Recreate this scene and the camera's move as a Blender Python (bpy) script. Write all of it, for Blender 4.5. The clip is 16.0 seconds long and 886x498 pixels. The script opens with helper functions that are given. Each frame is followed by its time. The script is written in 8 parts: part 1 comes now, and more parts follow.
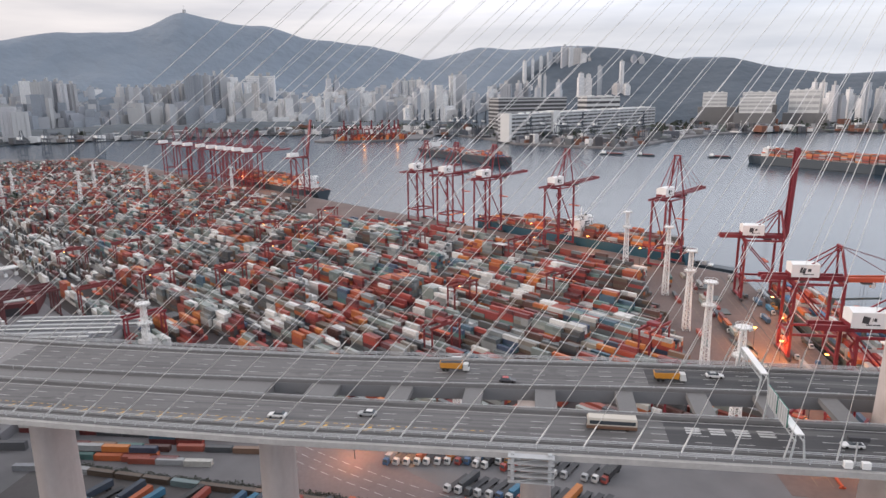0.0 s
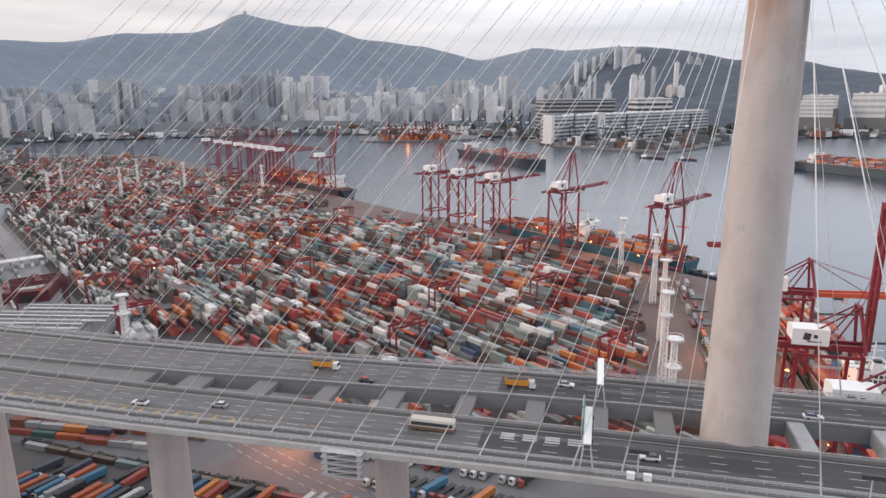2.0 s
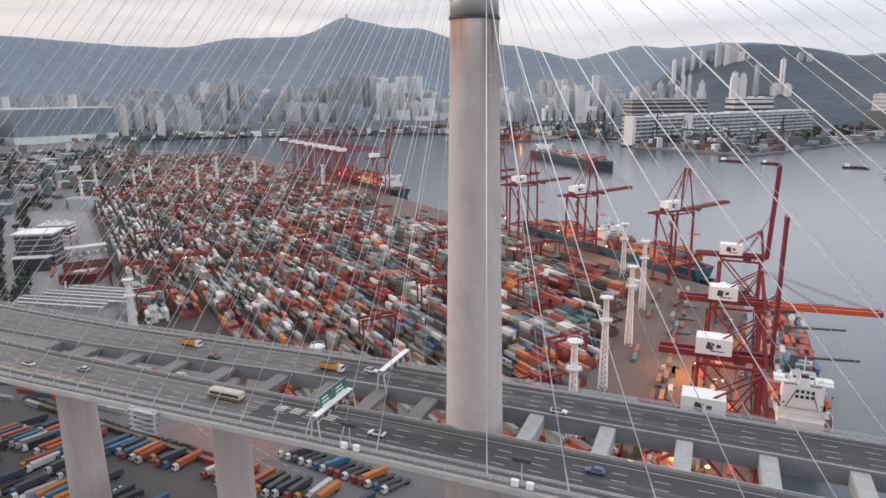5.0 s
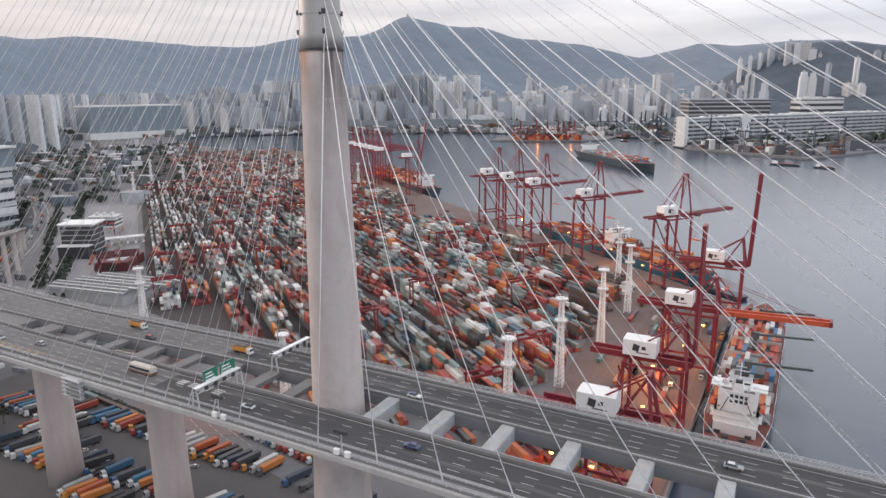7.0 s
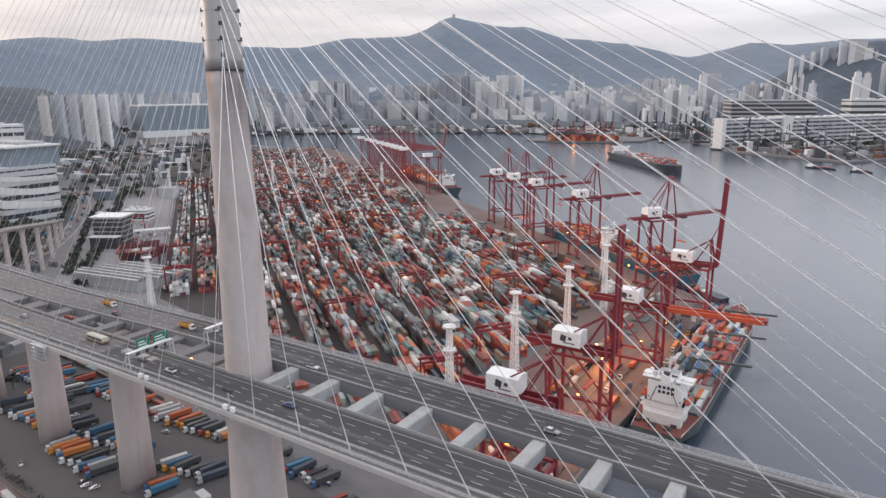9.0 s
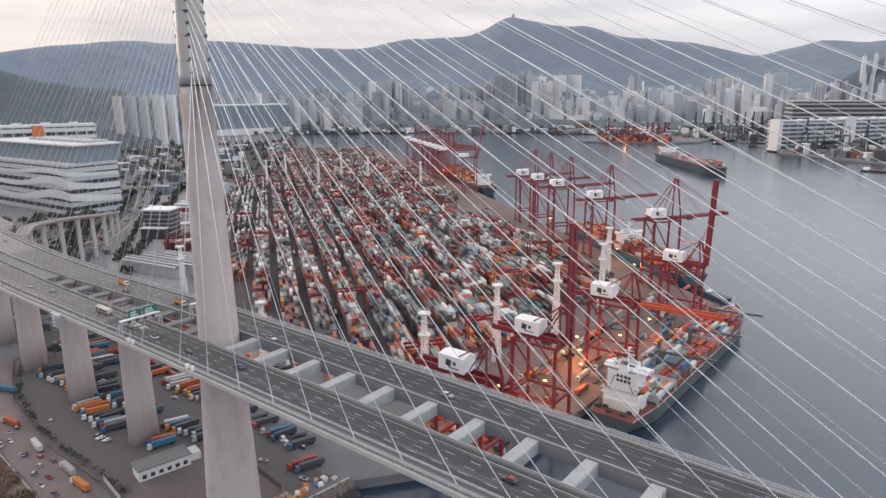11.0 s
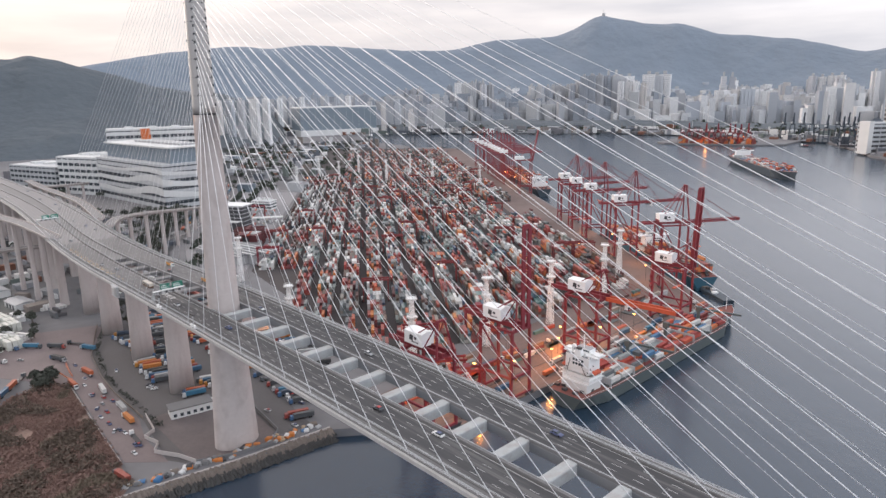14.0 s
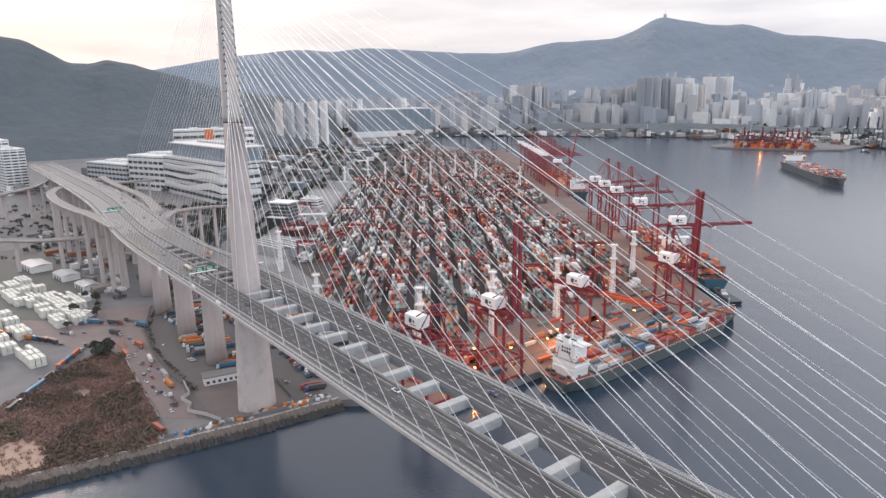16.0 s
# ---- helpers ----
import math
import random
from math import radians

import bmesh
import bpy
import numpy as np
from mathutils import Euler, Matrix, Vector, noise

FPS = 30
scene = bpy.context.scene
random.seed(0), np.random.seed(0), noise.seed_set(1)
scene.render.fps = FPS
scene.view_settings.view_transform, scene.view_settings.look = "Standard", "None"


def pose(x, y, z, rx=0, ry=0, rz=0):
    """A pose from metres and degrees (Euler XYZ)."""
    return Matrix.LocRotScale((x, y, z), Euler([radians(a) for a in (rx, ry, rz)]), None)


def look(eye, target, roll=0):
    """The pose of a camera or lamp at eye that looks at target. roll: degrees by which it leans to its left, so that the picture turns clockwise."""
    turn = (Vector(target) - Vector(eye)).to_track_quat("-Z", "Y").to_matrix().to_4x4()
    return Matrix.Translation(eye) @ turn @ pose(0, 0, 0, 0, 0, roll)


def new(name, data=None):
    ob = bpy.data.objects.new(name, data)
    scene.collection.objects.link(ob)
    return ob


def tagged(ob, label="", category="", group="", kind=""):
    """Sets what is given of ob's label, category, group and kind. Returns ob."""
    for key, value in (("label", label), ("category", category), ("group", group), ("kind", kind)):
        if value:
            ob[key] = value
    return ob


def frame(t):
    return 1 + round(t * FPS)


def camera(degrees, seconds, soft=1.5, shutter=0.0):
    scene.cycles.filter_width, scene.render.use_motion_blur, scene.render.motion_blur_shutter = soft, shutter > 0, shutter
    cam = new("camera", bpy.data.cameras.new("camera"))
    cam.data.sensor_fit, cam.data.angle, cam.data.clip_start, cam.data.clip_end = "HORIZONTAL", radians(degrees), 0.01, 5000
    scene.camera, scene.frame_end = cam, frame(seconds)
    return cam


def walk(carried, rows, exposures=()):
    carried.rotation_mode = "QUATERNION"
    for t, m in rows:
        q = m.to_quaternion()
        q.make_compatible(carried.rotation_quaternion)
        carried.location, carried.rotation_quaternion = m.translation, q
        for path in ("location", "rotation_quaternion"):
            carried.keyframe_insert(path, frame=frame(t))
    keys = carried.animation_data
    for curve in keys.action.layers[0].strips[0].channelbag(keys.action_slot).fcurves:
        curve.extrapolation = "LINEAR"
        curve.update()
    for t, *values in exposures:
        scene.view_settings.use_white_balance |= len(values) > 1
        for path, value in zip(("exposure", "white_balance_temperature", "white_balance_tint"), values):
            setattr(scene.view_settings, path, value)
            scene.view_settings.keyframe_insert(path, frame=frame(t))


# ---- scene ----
cam = camera(68.2, 16.0)
PATH = [
    (0, (-86.887, -155.138, 157.248), (-87.183, -153.215, 156.786), -0.8),
    (0.5, (-74.192, -155.103, 157.806), (-74.525, -153.185, 157.344), -0.7),
    (1, (-60.583, -153.96, 158.463), (-60.959, -152.051, 158.001), -0.6),
    (1.5, (-46.72, -153.264, 159.68), (-47.143, -151.365, 159.217), -0.7),
    (2, (-33.146, -152.818, 160.529), (-33.608, -150.927, 160.068), -0.4),
    (2.5, (-19.379, -151.647, 161.18), (-19.892, -149.769, 160.721), -0.3),
    (3, (-5.503, -150.974, 161.547), (-6.065, -149.11, 161.088), -0.3),
    (3.5, (9.013, -150.489, 162.64), (8.4, -148.642, 162.178), -0.3),
    (4, (24.01, -149.92, 163.544), (23.345, -148.091, 163.083), -0.5),
    (6.5, (98.856, -145.434, 170.179), (97.977, -143.699, 169.713), -0.5),
    (7, (113.911, -143.856, 171.43), (112.985, -142.145, 170.964), -0.5),
    (7.5, (128.272, -142.0, 172.055), (127.311, -140.309, 171.589), -0.5),
    (8, (142.849, -141.456, 172.861), (141.856, -139.784, 172.395), -0.4),
    (8.5, (158.141, -142.858, 174.659), (157.119, -141.205, 174.192), -0.4),
    (9, (172.81, -142.358, 175.442), (171.757, -140.723, 174.975), -0.4),
    (11.5, (245.763, -141.756, 181.711), (244.521, -140.259, 181.244), -0.7),
    (12, (262.603, -142.342, 183.935), (261.327, -140.873, 183.47), -1.0),
    (12.5, (276.782, -142.615, 185.027), (275.476, -141.174, 184.562), -1.0),
    (13, (291.359, -142.521, 187.825), (290.019, -141.112, 187.356), -0.9),
    (13.5, (306.426, -142.768, 189.525), (305.047, -141.397, 189.058), -0.9),
    (14, (321.108, -142.937, 191.539), (319.696, -141.601, 191.071), -0.9),
    (14.5, (335.541, -143.08, 193.024), (334.096, -141.779, 192.557), -0.8),
    (15, (350.355, -143.643, 194.132), (348.877, -142.379, 193.668), -0.8),
    (15.5, (364.702, -143.804, 195.37), (363.195, -142.574, 194.907), -0.8),
    (16, (379.362, -144.488, 197.005), (377.833, -143.286, 196.543), -0.8),
]
walk(cam, [(t, look(eye, target, roll)) for t, eye, target, roll in PATH], exposures=[(0, -0.02), (8, -0.03), (12.5, 0.03), (16, 0.22)])

# ---------------------------------------------------------------- light
world = bpy.data.worlds.new("overcast_dusk")
scene.world = world
world.use_nodes = True
wn, wl = world.node_tree.nodes, world.node_tree.links
wn.clear()
SUN_EL, SUN_AZ = radians(14), radians(-99)
sky = wn.new("ShaderNodeTexSky")
sky.sky_type = 'NISHITA'
sky.sun_disc = False
sky.sun_elevation, sky.sun_rotation = SUN_EL, SUN_AZ
sky.air_density, sky.dust_density = 1.2, 3.0
tc = wn.new("ShaderNodeTexCoord")
mp = wn.new("ShaderNodeMapping")
mp.inputs["Scale"].default_value = (1.6, 1.6, 11)
cl = wn.new("ShaderNodeTexNoise")
cl.inputs["Scale"].default_value, cl.inputs["Detail"].default_value = 2.2, 7
cr = wn.new("ShaderNodeValToRGB")
cr.color_ramp.elements[0].position, cr.color_ramp.elements[0].color = 0.33, (5.5, 5.75, 6.45, 1)
cr.color_ramp.elements[1].position, cr.color_ramp.elements[1].color = 0.68, (7.8, 7.88, 8.35, 1)
mixw = wn.new("ShaderNodeMix")
mixw.data_type = 'RGBA'
mixw.inputs[0].default_value = 0.93
bg = wn.new("ShaderNodeBackground")
bg.inputs["Strength"].default_value = 0.098
wo = wn.new("ShaderNodeOutputWorld")
wl.new(tc.outputs["Generated"], mp.inputs["Vector"])
wl.new(mp.outputs["Vector"], cl.inputs["Vector"])
wl.new(cl.outputs["Fac"], cr.inputs["Fac"])
wl.new(sky.outputs["Color"], mixw.inputs[6])
wl.new(cr.outputs["Color"], mixw.inputs[7])
# overcast: the vault dims slightly towards the zenith
sep = wn.new("ShaderNodeSeparateXYZ")
rise = wn.new("ShaderNodeMapRange")
rise.inputs["From Min"].default_value, rise.inputs["From Max"].default_value = 0.0, 2.1
rise.inputs["To Min"].default_value, rise.inputs["To Max"].default_value = 1.22, 0.72
vault = wn.new("ShaderNodeVectorMath")
vault.operation = 'SCALE'
wl.new(tc.outputs["Generated"], sep.inputs[0])
wl.new(sep.outputs["Z"], rise.inputs["Value"])
wl.new(mixw.outputs[2], vault.inputs[0])
# sky towards +x boosted, mostly above the view, to brighten the water
side_boost = wn.new("ShaderNodeMapRange")
side_boost.inputs["From Min"].default_value, side_boost.inputs["From Max"].default_value = -0.3, 0.35
seaward = wn.new("ShaderNodeVectorMath")
seaward.operation = 'DOT_PRODUCT'
seaward.inputs[1].default_value = (0.96, 0.28, 0)
wl.new(tc.outputs["Generated"], seaward.inputs[0])
side_boost.inputs["To Min"].default_value, side_boost.inputs["To Max"].default_value = 0.12, 1.25
lift = wn.new("ShaderNodeMapRange")
lift.inputs["From Min"].default_value, lift.inputs["From Max"].default_value = 0.085, 0.18
fill = wn.new("ShaderNodeMath")
fill.operation = 'MULTIPLY_ADD'
wl.new(seaward.outputs["Value"], side_boost.inputs["Value"])
wl.new(sep.outputs["Z"], lift.inputs["Value"])
wl.new(side_boost.outputs["Result"], fill.inputs[0])
wl.new(lift.outputs["Result"], fill.inputs[1])
wl.new(rise.outputs["Result"], fill.inputs[2])
wl.new(fill.outputs[0], vault.inputs["Scale"])
# warmer towards the setting sun, cooler away from it
warm = wn.new("ShaderNodeMapRange")
warm.inputs["From Min"].default_value, warm.inputs["From Max"].default_value = -0.95, 0.35
hue = wn.new("ShaderNodeMix")
hue.data_type = 'RGBA'
hue.inputs[6].default_value, hue.inputs[7].default_value = (1.1, 1.0, 0.93, 1), (0.978, 0.988, 1.004, 1)
tint = wn.new("ShaderNodeVectorMath")
tint.operation = 'MULTIPLY'
wl.new(sep.outputs["X"], warm.inputs["Value"])
wl.new(warm.outputs["Result"], hue.inputs[0])
wl.new(vault.outputs["Vector"], tint.inputs[0])
wl.new(hue.outputs[2], tint.inputs[1])
wl.new(tint.outputs["Vector"], bg.inputs["Color"])
wl.new(bg.outputs["Background"], wo.inputs["Surface"])

sun = new("sun", bpy.data.lights.new("sun", 'SUN'))
sun.data.energy, sun.data.angle, sun.data.color = 2.8, radians(35), (1.0, 0.86, 0.79)
sun.matrix_world = look((0, 0, 400), (-math.sin(SUN_AZ) * 1000, -math.cos(SUN_AZ) * 1000, 400 - math.tan(SUN_EL) * 1000))

# ---------------------------------------------------------------- materials


def mat(name, colour, rough=0.7, metal=0.0, var=0.25, scale=0.2, fine=3.0, bump=0.0, bscale=2.0, stain=None, emit=0.0, spec=0.5):
    """A surface with broad blotches, fine grain and a little relief; scales are per metre."""
    m = bpy.data.materials.new(name)
    m.use_nodes = True
    n, l = m.node_tree.nodes, m.node_tree.links
    b = n["Principled BSDF"]
    b.inputs["Roughness"].default_value, b.inputs["Metallic"].default_value = rough, metal
    b.inputs["Specular IOR Level"].default_value = spec
    t = n.new("ShaderNodeTexCoord")
    a = n.new("ShaderNodeTexNoise")
    a.inputs["Scale"].default_value, a.inputs["Detail"].default_value = scale, 4
    f = n.new("ShaderNodeTexNoise")
    f.inputs["Scale"].default_value, f.inputs["Detail"].default_value = fine, 3
    l.new(t.outputs["Object"], a.inputs["Vector"])
    l.new(t.outputs["Object"], f.inputs["Vector"])
    mx = n.new("ShaderNodeMix")
    mx.data_type = 'RGBA'
    c0 = [c * (1 - var) for c in colour]
    c1 = [min(1, c * (1 + var)) for c in colour]
    if stain:
        c0 = stain
    mx.inputs[6].default_value, mx.inputs[7].default_value = (*c0, 1), (*c1, 1)
    ad = n.new("ShaderNodeMath")
    ad.operation = 'MULTIPLY_ADD'
    ad.inputs[1].default_value, ad.inputs[2].default_value = 0.45, 0.0
    st = n.new("ShaderNodeMath")
    st.operation = 'MULTIPLY_ADD'
    st.inputs[1].default_value = 0.6
    l.new(f.outputs["Fac"], ad.inputs[0])
    l.new(a.outputs["Fac"], st.inputs[0])
    l.new(ad.outputs[0], st.inputs[2])
    l.new(st.outputs[0], mx.inputs[0])
    l.new(mx.outputs[2], b.inputs["Base Color"])
    if bump:
        g = n.new("ShaderNodeTexNoise")
        g.inputs["Scale"].default_value, g.inputs["Detail"].default_value = bscale, 5
        l.new(t.outputs["Object"], g.inputs["Vector"])
        bp = n.new("ShaderNodeBump")
        bp.inputs["Strength"].default_value, bp.inputs["Distance"].default_value = bump, 1 / bscale
        l.new(g.outputs["Fac"], bp.inputs["Height"])
        l.new(bp.outputs["Normal"], b.inputs["Normal"])
    if emit:
        b.inputs["Emission Color"].default_value, b.inputs["Emission Strength"].default_value = (*colour, 1), emit
    return m


def picks(name, colours, source, rough=0.55, ribs=None, dirt=0.13, top_grey=0.0):
    """Paint chosen from a list, piece by piece; source is 'island' or 'object'."""
    m = bpy.data.materials.new(name)
    m.use_nodes = True
    n, l = m.node_tree.nodes, m.node_tree.links
    b = n["Principled BSDF"]
    b.inputs["Roughness"].default_value = rough
    r = n.new("ShaderNodeNewGeometry") if source == 'island' else n.new("ShaderNodeObjectInfo")
    out = r.outputs["Random Per Island"] if source == 'island' else r.outputs["Random"]
    ramp = n.new("ShaderNodeValToRGB")
    ramp.color_ramp.interpolation = 'CONSTANT'
    e = ramp.color_ramp.elements
    k = len(colours)
    e[0].color = (*colours[0], 1)
    e[1].position, e[1].color = 1 / k, (*colours[1], 1)
    for j in range(2, k):
        x = e.new(j / k)
        x.color = (*colours[j], 1)
    l.new(out, ramp.inputs["Fac"])
    t = n.new("ShaderNodeTexCoord")
    no = n.new("ShaderNodeTexNoise")
    no.inputs["Scale"].default_value, no.inputs["Detail"].default_value = 0.7, 6
    l.new(t.outputs["Object"], no.inputs["Vector"])
    mr = n.new("ShaderNodeMapRange")
    mr.inputs["From Min"].default_value, mr.inputs["From Max"].default_value = 0.3, 0.75
    mr.inputs["To Min"].default_value, mr.inputs["To Max"].default_value = 0.0, dirt * 2
    l.new(no.outputs["Fac"], mr.inputs["Value"])
    mx = n.new("ShaderNodeMix")
    mx.data_type = 'RGBA'
    mx.inputs[7].default_value = (0.16, 0.13, 0.11, 1)
    l.new(mr.outputs["Result"], mx.inputs[0])
    l.new(ramp.outputs["Color"], mx.inputs[6])
    l.new(mx.outputs[2], b.inputs["Base Color"])
    if top_grey:      # up-facing faces are mixed with a pale grey
        ge = n.new("ShaderNodeNewGeometry")
        sz = n.new("ShaderNodeSeparateXYZ")
        up = n.new("ShaderNodeMapRange")
        up.inputs["From Min"].default_value, up.inputs["From Max"].default_value = 0.6, 0.9
        up.inputs["To Max"].default_value = top_grey
        m2 = n.new("ShaderNodeMix")
        m2.data_type = 'RGBA'
        m2.inputs[7].default_value = (0.36, 0.35, 0.34, 1)
        l.new(ge.outputs["Normal"], sz.inputs[0])
        l.new(sz.outputs["Z"], up.inputs["Value"])
        l.new(up.outputs["Result"], m2.inputs[0])
        l.new(mx.outputs[2], m2.inputs[6])
        l.new(m2.outputs[2], b.inputs["Base Color"])
    if ribs:
        w = n.new("ShaderNodeTexWave")
        w.bands_direction = ribs
        w.inputs["Scale"].default_value = 0.9
        l.new(t.outputs["Object"], w.inputs["Vector"])
        bp = n.new("ShaderNodeBump")
        bp.inputs["Strength"].default_value, bp.inputs["Distance"].default_value = 0.6, 0.05
        l.new(w.outputs["Fac"], bp.inputs["Height"])
        l.new(bp.outputs["Normal"], b.inputs["Normal"])
    return m


ASPHALT = mat("asphalt_dark", (0.048, 0.048, 0.052), 0.8, var=0.18, scale=0.05, fine=1.5, bump=0.15, bscale=6)
ASPHALT_OLD = mat("asphalt_worn", (0.135, 0.132, 0.134), 0.85, var=0.25, scale=0.06, fine=1.2, bump=0.15, bscale=6)
ASPHALT_PALE = mat("asphalt_pale", (0.2, 0.194, 0.195), 0.85, var=0.15, scale=0.05, fine=0.8)
DEPOT = mat("depot_concrete", (0.095, 0.098, 0.093), 0.85, var=0.3, scale=0.03, fine=0.4)
CONCRETE = mat("concrete_weathered", (0.44, 0.4, 0.38), 0.85, var=0.14, scale=0.05, fine=0.8, bump=0.2, bscale=3)
CONCRETE_GREY = mat("concrete_grey", (0.165, 0.163, 0.164), 0.85, var=0.22, scale=0.08, fine=1.0, bump=0.2, bscale=3)


def streaked(m, amount=0.5, scale=(0.55, 0.55, 0.022)):
    """Rain streaks and patched formwork down a tall wall."""
    n, l = m.node_tree.nodes, m.node_tree.links
    b = n["Principled BSDF"]
    src = b.inputs["Base Color"].links[0].from_socket
    t = n.new("ShaderNodeTexCoord")
    mp = n.new("ShaderNodeMapping")
    mp.inputs["Scale"].default_value = scale
    no = n.new("ShaderNodeTexNoise")
    no.inputs["Scale"].default_value, no.inputs["Detail"].default_value = 1.0, 5
    mr = n.new("ShaderNodeMapRange")
    mr.inputs["From Min"].default_value, mr.inputs["From Max"].default_value = 0.46, 0.72
    mr.inputs["To Min"].default_value, mr.inputs["To Max"].default_value = 0.0, amount
    mx = n.new("ShaderNodeMix")
    mx.data_type = 'RGBA'
    mx.inputs[7].default_value = (0.27, 0.215, 0.19, 1)
    l.new(t.outputs["Object"], mp.inputs["Vector"])
    l.new(mp.outputs["Vector"], no.inputs["Vector"])
    l.new(no.outputs["Fac"], mr.inputs["Value"])
    l.new(mr.outputs["Result"], mx.inputs[0])
    l.new(src, mx.inputs[6])
    l.new(mx.outputs[2], b.inputs["Base Color"])
    return m


SHAFT = streaked(mat("tower_concrete", (0.495, 0.44, 0.42), 0.85, var=0.16, scale=0.09, fine=0.5, bump=0.2, bscale=3), 0.4, (0.16, 0.16, 0.09))


def joint_marks(m):
    """Rust that has run down from the steel joint, and a ragged black streak on the span side."""
    n, l = m.node_tree.nodes, m.node_tree.links
    b = n["Principled BSDF"]
    t = n.new("ShaderNodeTexCoord")
    sp = n.new("ShaderNodeSeparateXYZ")
    l.new(t.outputs["Object"], sp.inputs[0])
    for (z0, z1), (x0, x1), scale, colour, amount in (((166, 181.5), (2.5, -1.5), (0.5, 0.5, 0.06), (0.4, 0.2, 0.1, 1), 0.85), ((154, 181), (3.0, 4.6), (0.8, 0.8, 0.04), (0.07, 0.065, 0.065, 1), 0.9)):
        up = n.new("ShaderNodeMapRange")
        up.inputs["From Min"].default_value, up.inputs["From Max"].default_value = z0, z1
        side = n.new("ShaderNodeMapRange")
        side.inputs["From Min"].default_value, side.inputs["From Max"].default_value = x0, x1
        mp = n.new("ShaderNodeMapping")
        mp.inputs["Scale"].default_value = scale
        no = n.new("ShaderNodeTexNoise")
        no.inputs["Scale"].default_value, no.inputs["Detail"].default_value = 1.0, 5
        ragged = n.new("ShaderNodeMapRange")
        ragged.inputs["From Min"].default_value, ragged.inputs["From Max"].default_value = 0.3, 0.6
        ragged.inputs["To Min"].default_value, ragged.inputs["To Max"].default_value = 0.25, amount
        a, c = n.new("ShaderNodeMath"), n.new("ShaderNodeMath")
        a.operation = c.operation = 'MULTIPLY'
        mx = n.new("ShaderNodeMix")
        mx.data_type = 'RGBA'
        mx.inputs[7].default_value = colour
        l.new(sp.outputs["Z"], up.inputs["Value"])
        l.new(sp.outputs["X"], side.inputs["Value"])
        l.new(t.outputs["Object"], mp.inputs["Vector"])
        l.new(mp.outputs["Vector"], no.inputs["Vector"])
        l.new(no.outputs["Fac"], ragged.inputs["Value"])
        l.new(up.outputs["Result"], a.inputs[0])
        l.new(side.outputs["Result"], a.inputs[1])
        l.new(a.outputs[0], c.inputs[0])
        l.new(ragged.outputs["Result"], c.inputs[1])
        l.new(c.outputs[0], mx.inputs[0])
        l.new(b.inputs["Base Color"].links[0].from_socket, mx.inputs[6])
        l.new(mx.outputs[2], b.inputs["Base Color"])
    return m


joint_marks(SHAFT)
PIERS = streaked(mat("pier_concrete", (0.46, 0.41, 0.392), 0.85, var=0.14, scale=0.07, fine=0.6, bump=0.2, bscale=3), 0.3, (0.3, 0.3, 0.05))

def tracked(m):
    """Wheel tracks, oil lines and patched lanes along the road."""
    n, l = m.node_tree.nodes, m.node_tree.links
    b = n["Principled BSDF"]
    src = b.inputs["Base Color"].links[0].from_socket
    t = n.new("ShaderNodeTexCoord")
    for scale, lo, hi, amount, colour in (((0.004, 1.1, 1), 0.48, 0.62, 0.45, (0.06, 0.06, 0.062, 1)), ((0.012, 0.55, 1), 0.52, 0.7, 0.5, (0.2, 0.195, 0.19, 1)), ((0.22, 0.3, 1), 0.62, 0.66, 0.3, (0.06, 0.06, 0.062, 1))):
        mp = n.new("ShaderNodeMapping")
        mp.inputs["Scale"].default_value = scale
        no = n.new("ShaderNodeTexNoise")
        no.inputs["Scale"].default_value, no.inputs["Detail"].default_value = 1.0, 3
        mr = n.new("ShaderNodeMapRange")
        mr.inputs["From Min"].default_value, mr.inputs["From Max"].default_value = lo, hi
        mr.inputs["To Min"].default_value, mr.inputs["To Max"].default_value = 0.0, amount
        mx = n.new("ShaderNodeMix")
        mx.data_type = 'RGBA'
        mx.inputs[7].default_value = colour
        l.new(t.outputs["Object"], mp.inputs["Vector"])
        l.new(mp.outputs["Vector"], no.inputs["Vector"])
        l.new(no.outputs["Fac"], mr.inputs["Value"])
        l.new(mr.outputs["Result"], mx.inputs[0])
        l.new(src, mx.inputs[6])
        src = mx.outputs[2]
    l.new(src, b.inputs["Base Color"])
    return m


tracked(ASPHALT)
tracked(ASPHALT_OLD)
GIRDER = mat("girder_grey_paint", (0.18, 0.185, 0.195), 0.55, var=0.12, scale=0.1, fine=1.0)
BEAM_WHITE = mat("pale_beam_paint", (0.44, 0.46, 0.465), 0.6, var=0.32, scale=0.3, fine=1.5)
BEAM_GREY = streaked(mat("weathered_beam_paint", (0.36, 0.372, 0.372), 0.65, var=0.3, scale=0.25, fine=1.2), 0.45, (0.4, 0.25, 0.4))
FASCIA = mat("pale_fascia", (0.4, 0.39, 0.38), 0.6, var=0.38, scale=0.16, fine=0.9)
STEEL = mat("stainless_skin", (0.42, 0.4, 0.385), 0.45, 0.3, var=0.14, scale=0.08, fine=0.9)
CABLE = mat("white_cable_sheath", (0.76, 0.76, 0.76), 0.4, var=0.06, scale=0.05, fine=1)
DARK = mat("dark_steel", (0.05, 0.05, 0.055), 0.6, var=0.2)
GALV = mat("galvanised_rail", (0.5, 0.51, 0.52), 0.45, 0.3, var=0.12)
MARK = mat("road_marking_white", (0.42, 0.42, 0.415), 0.7, var=0.3, scale=0.5, fine=4)
MARK_Y = mat("road_marking_yellow", (0.5, 0.3, 0.07), 0.7, var=0.4, scale=0.5, fine=4)
GREEN_SIGN = mat("sign_green", (0.02, 0.16, 0.11), 0.5, var=0.08)
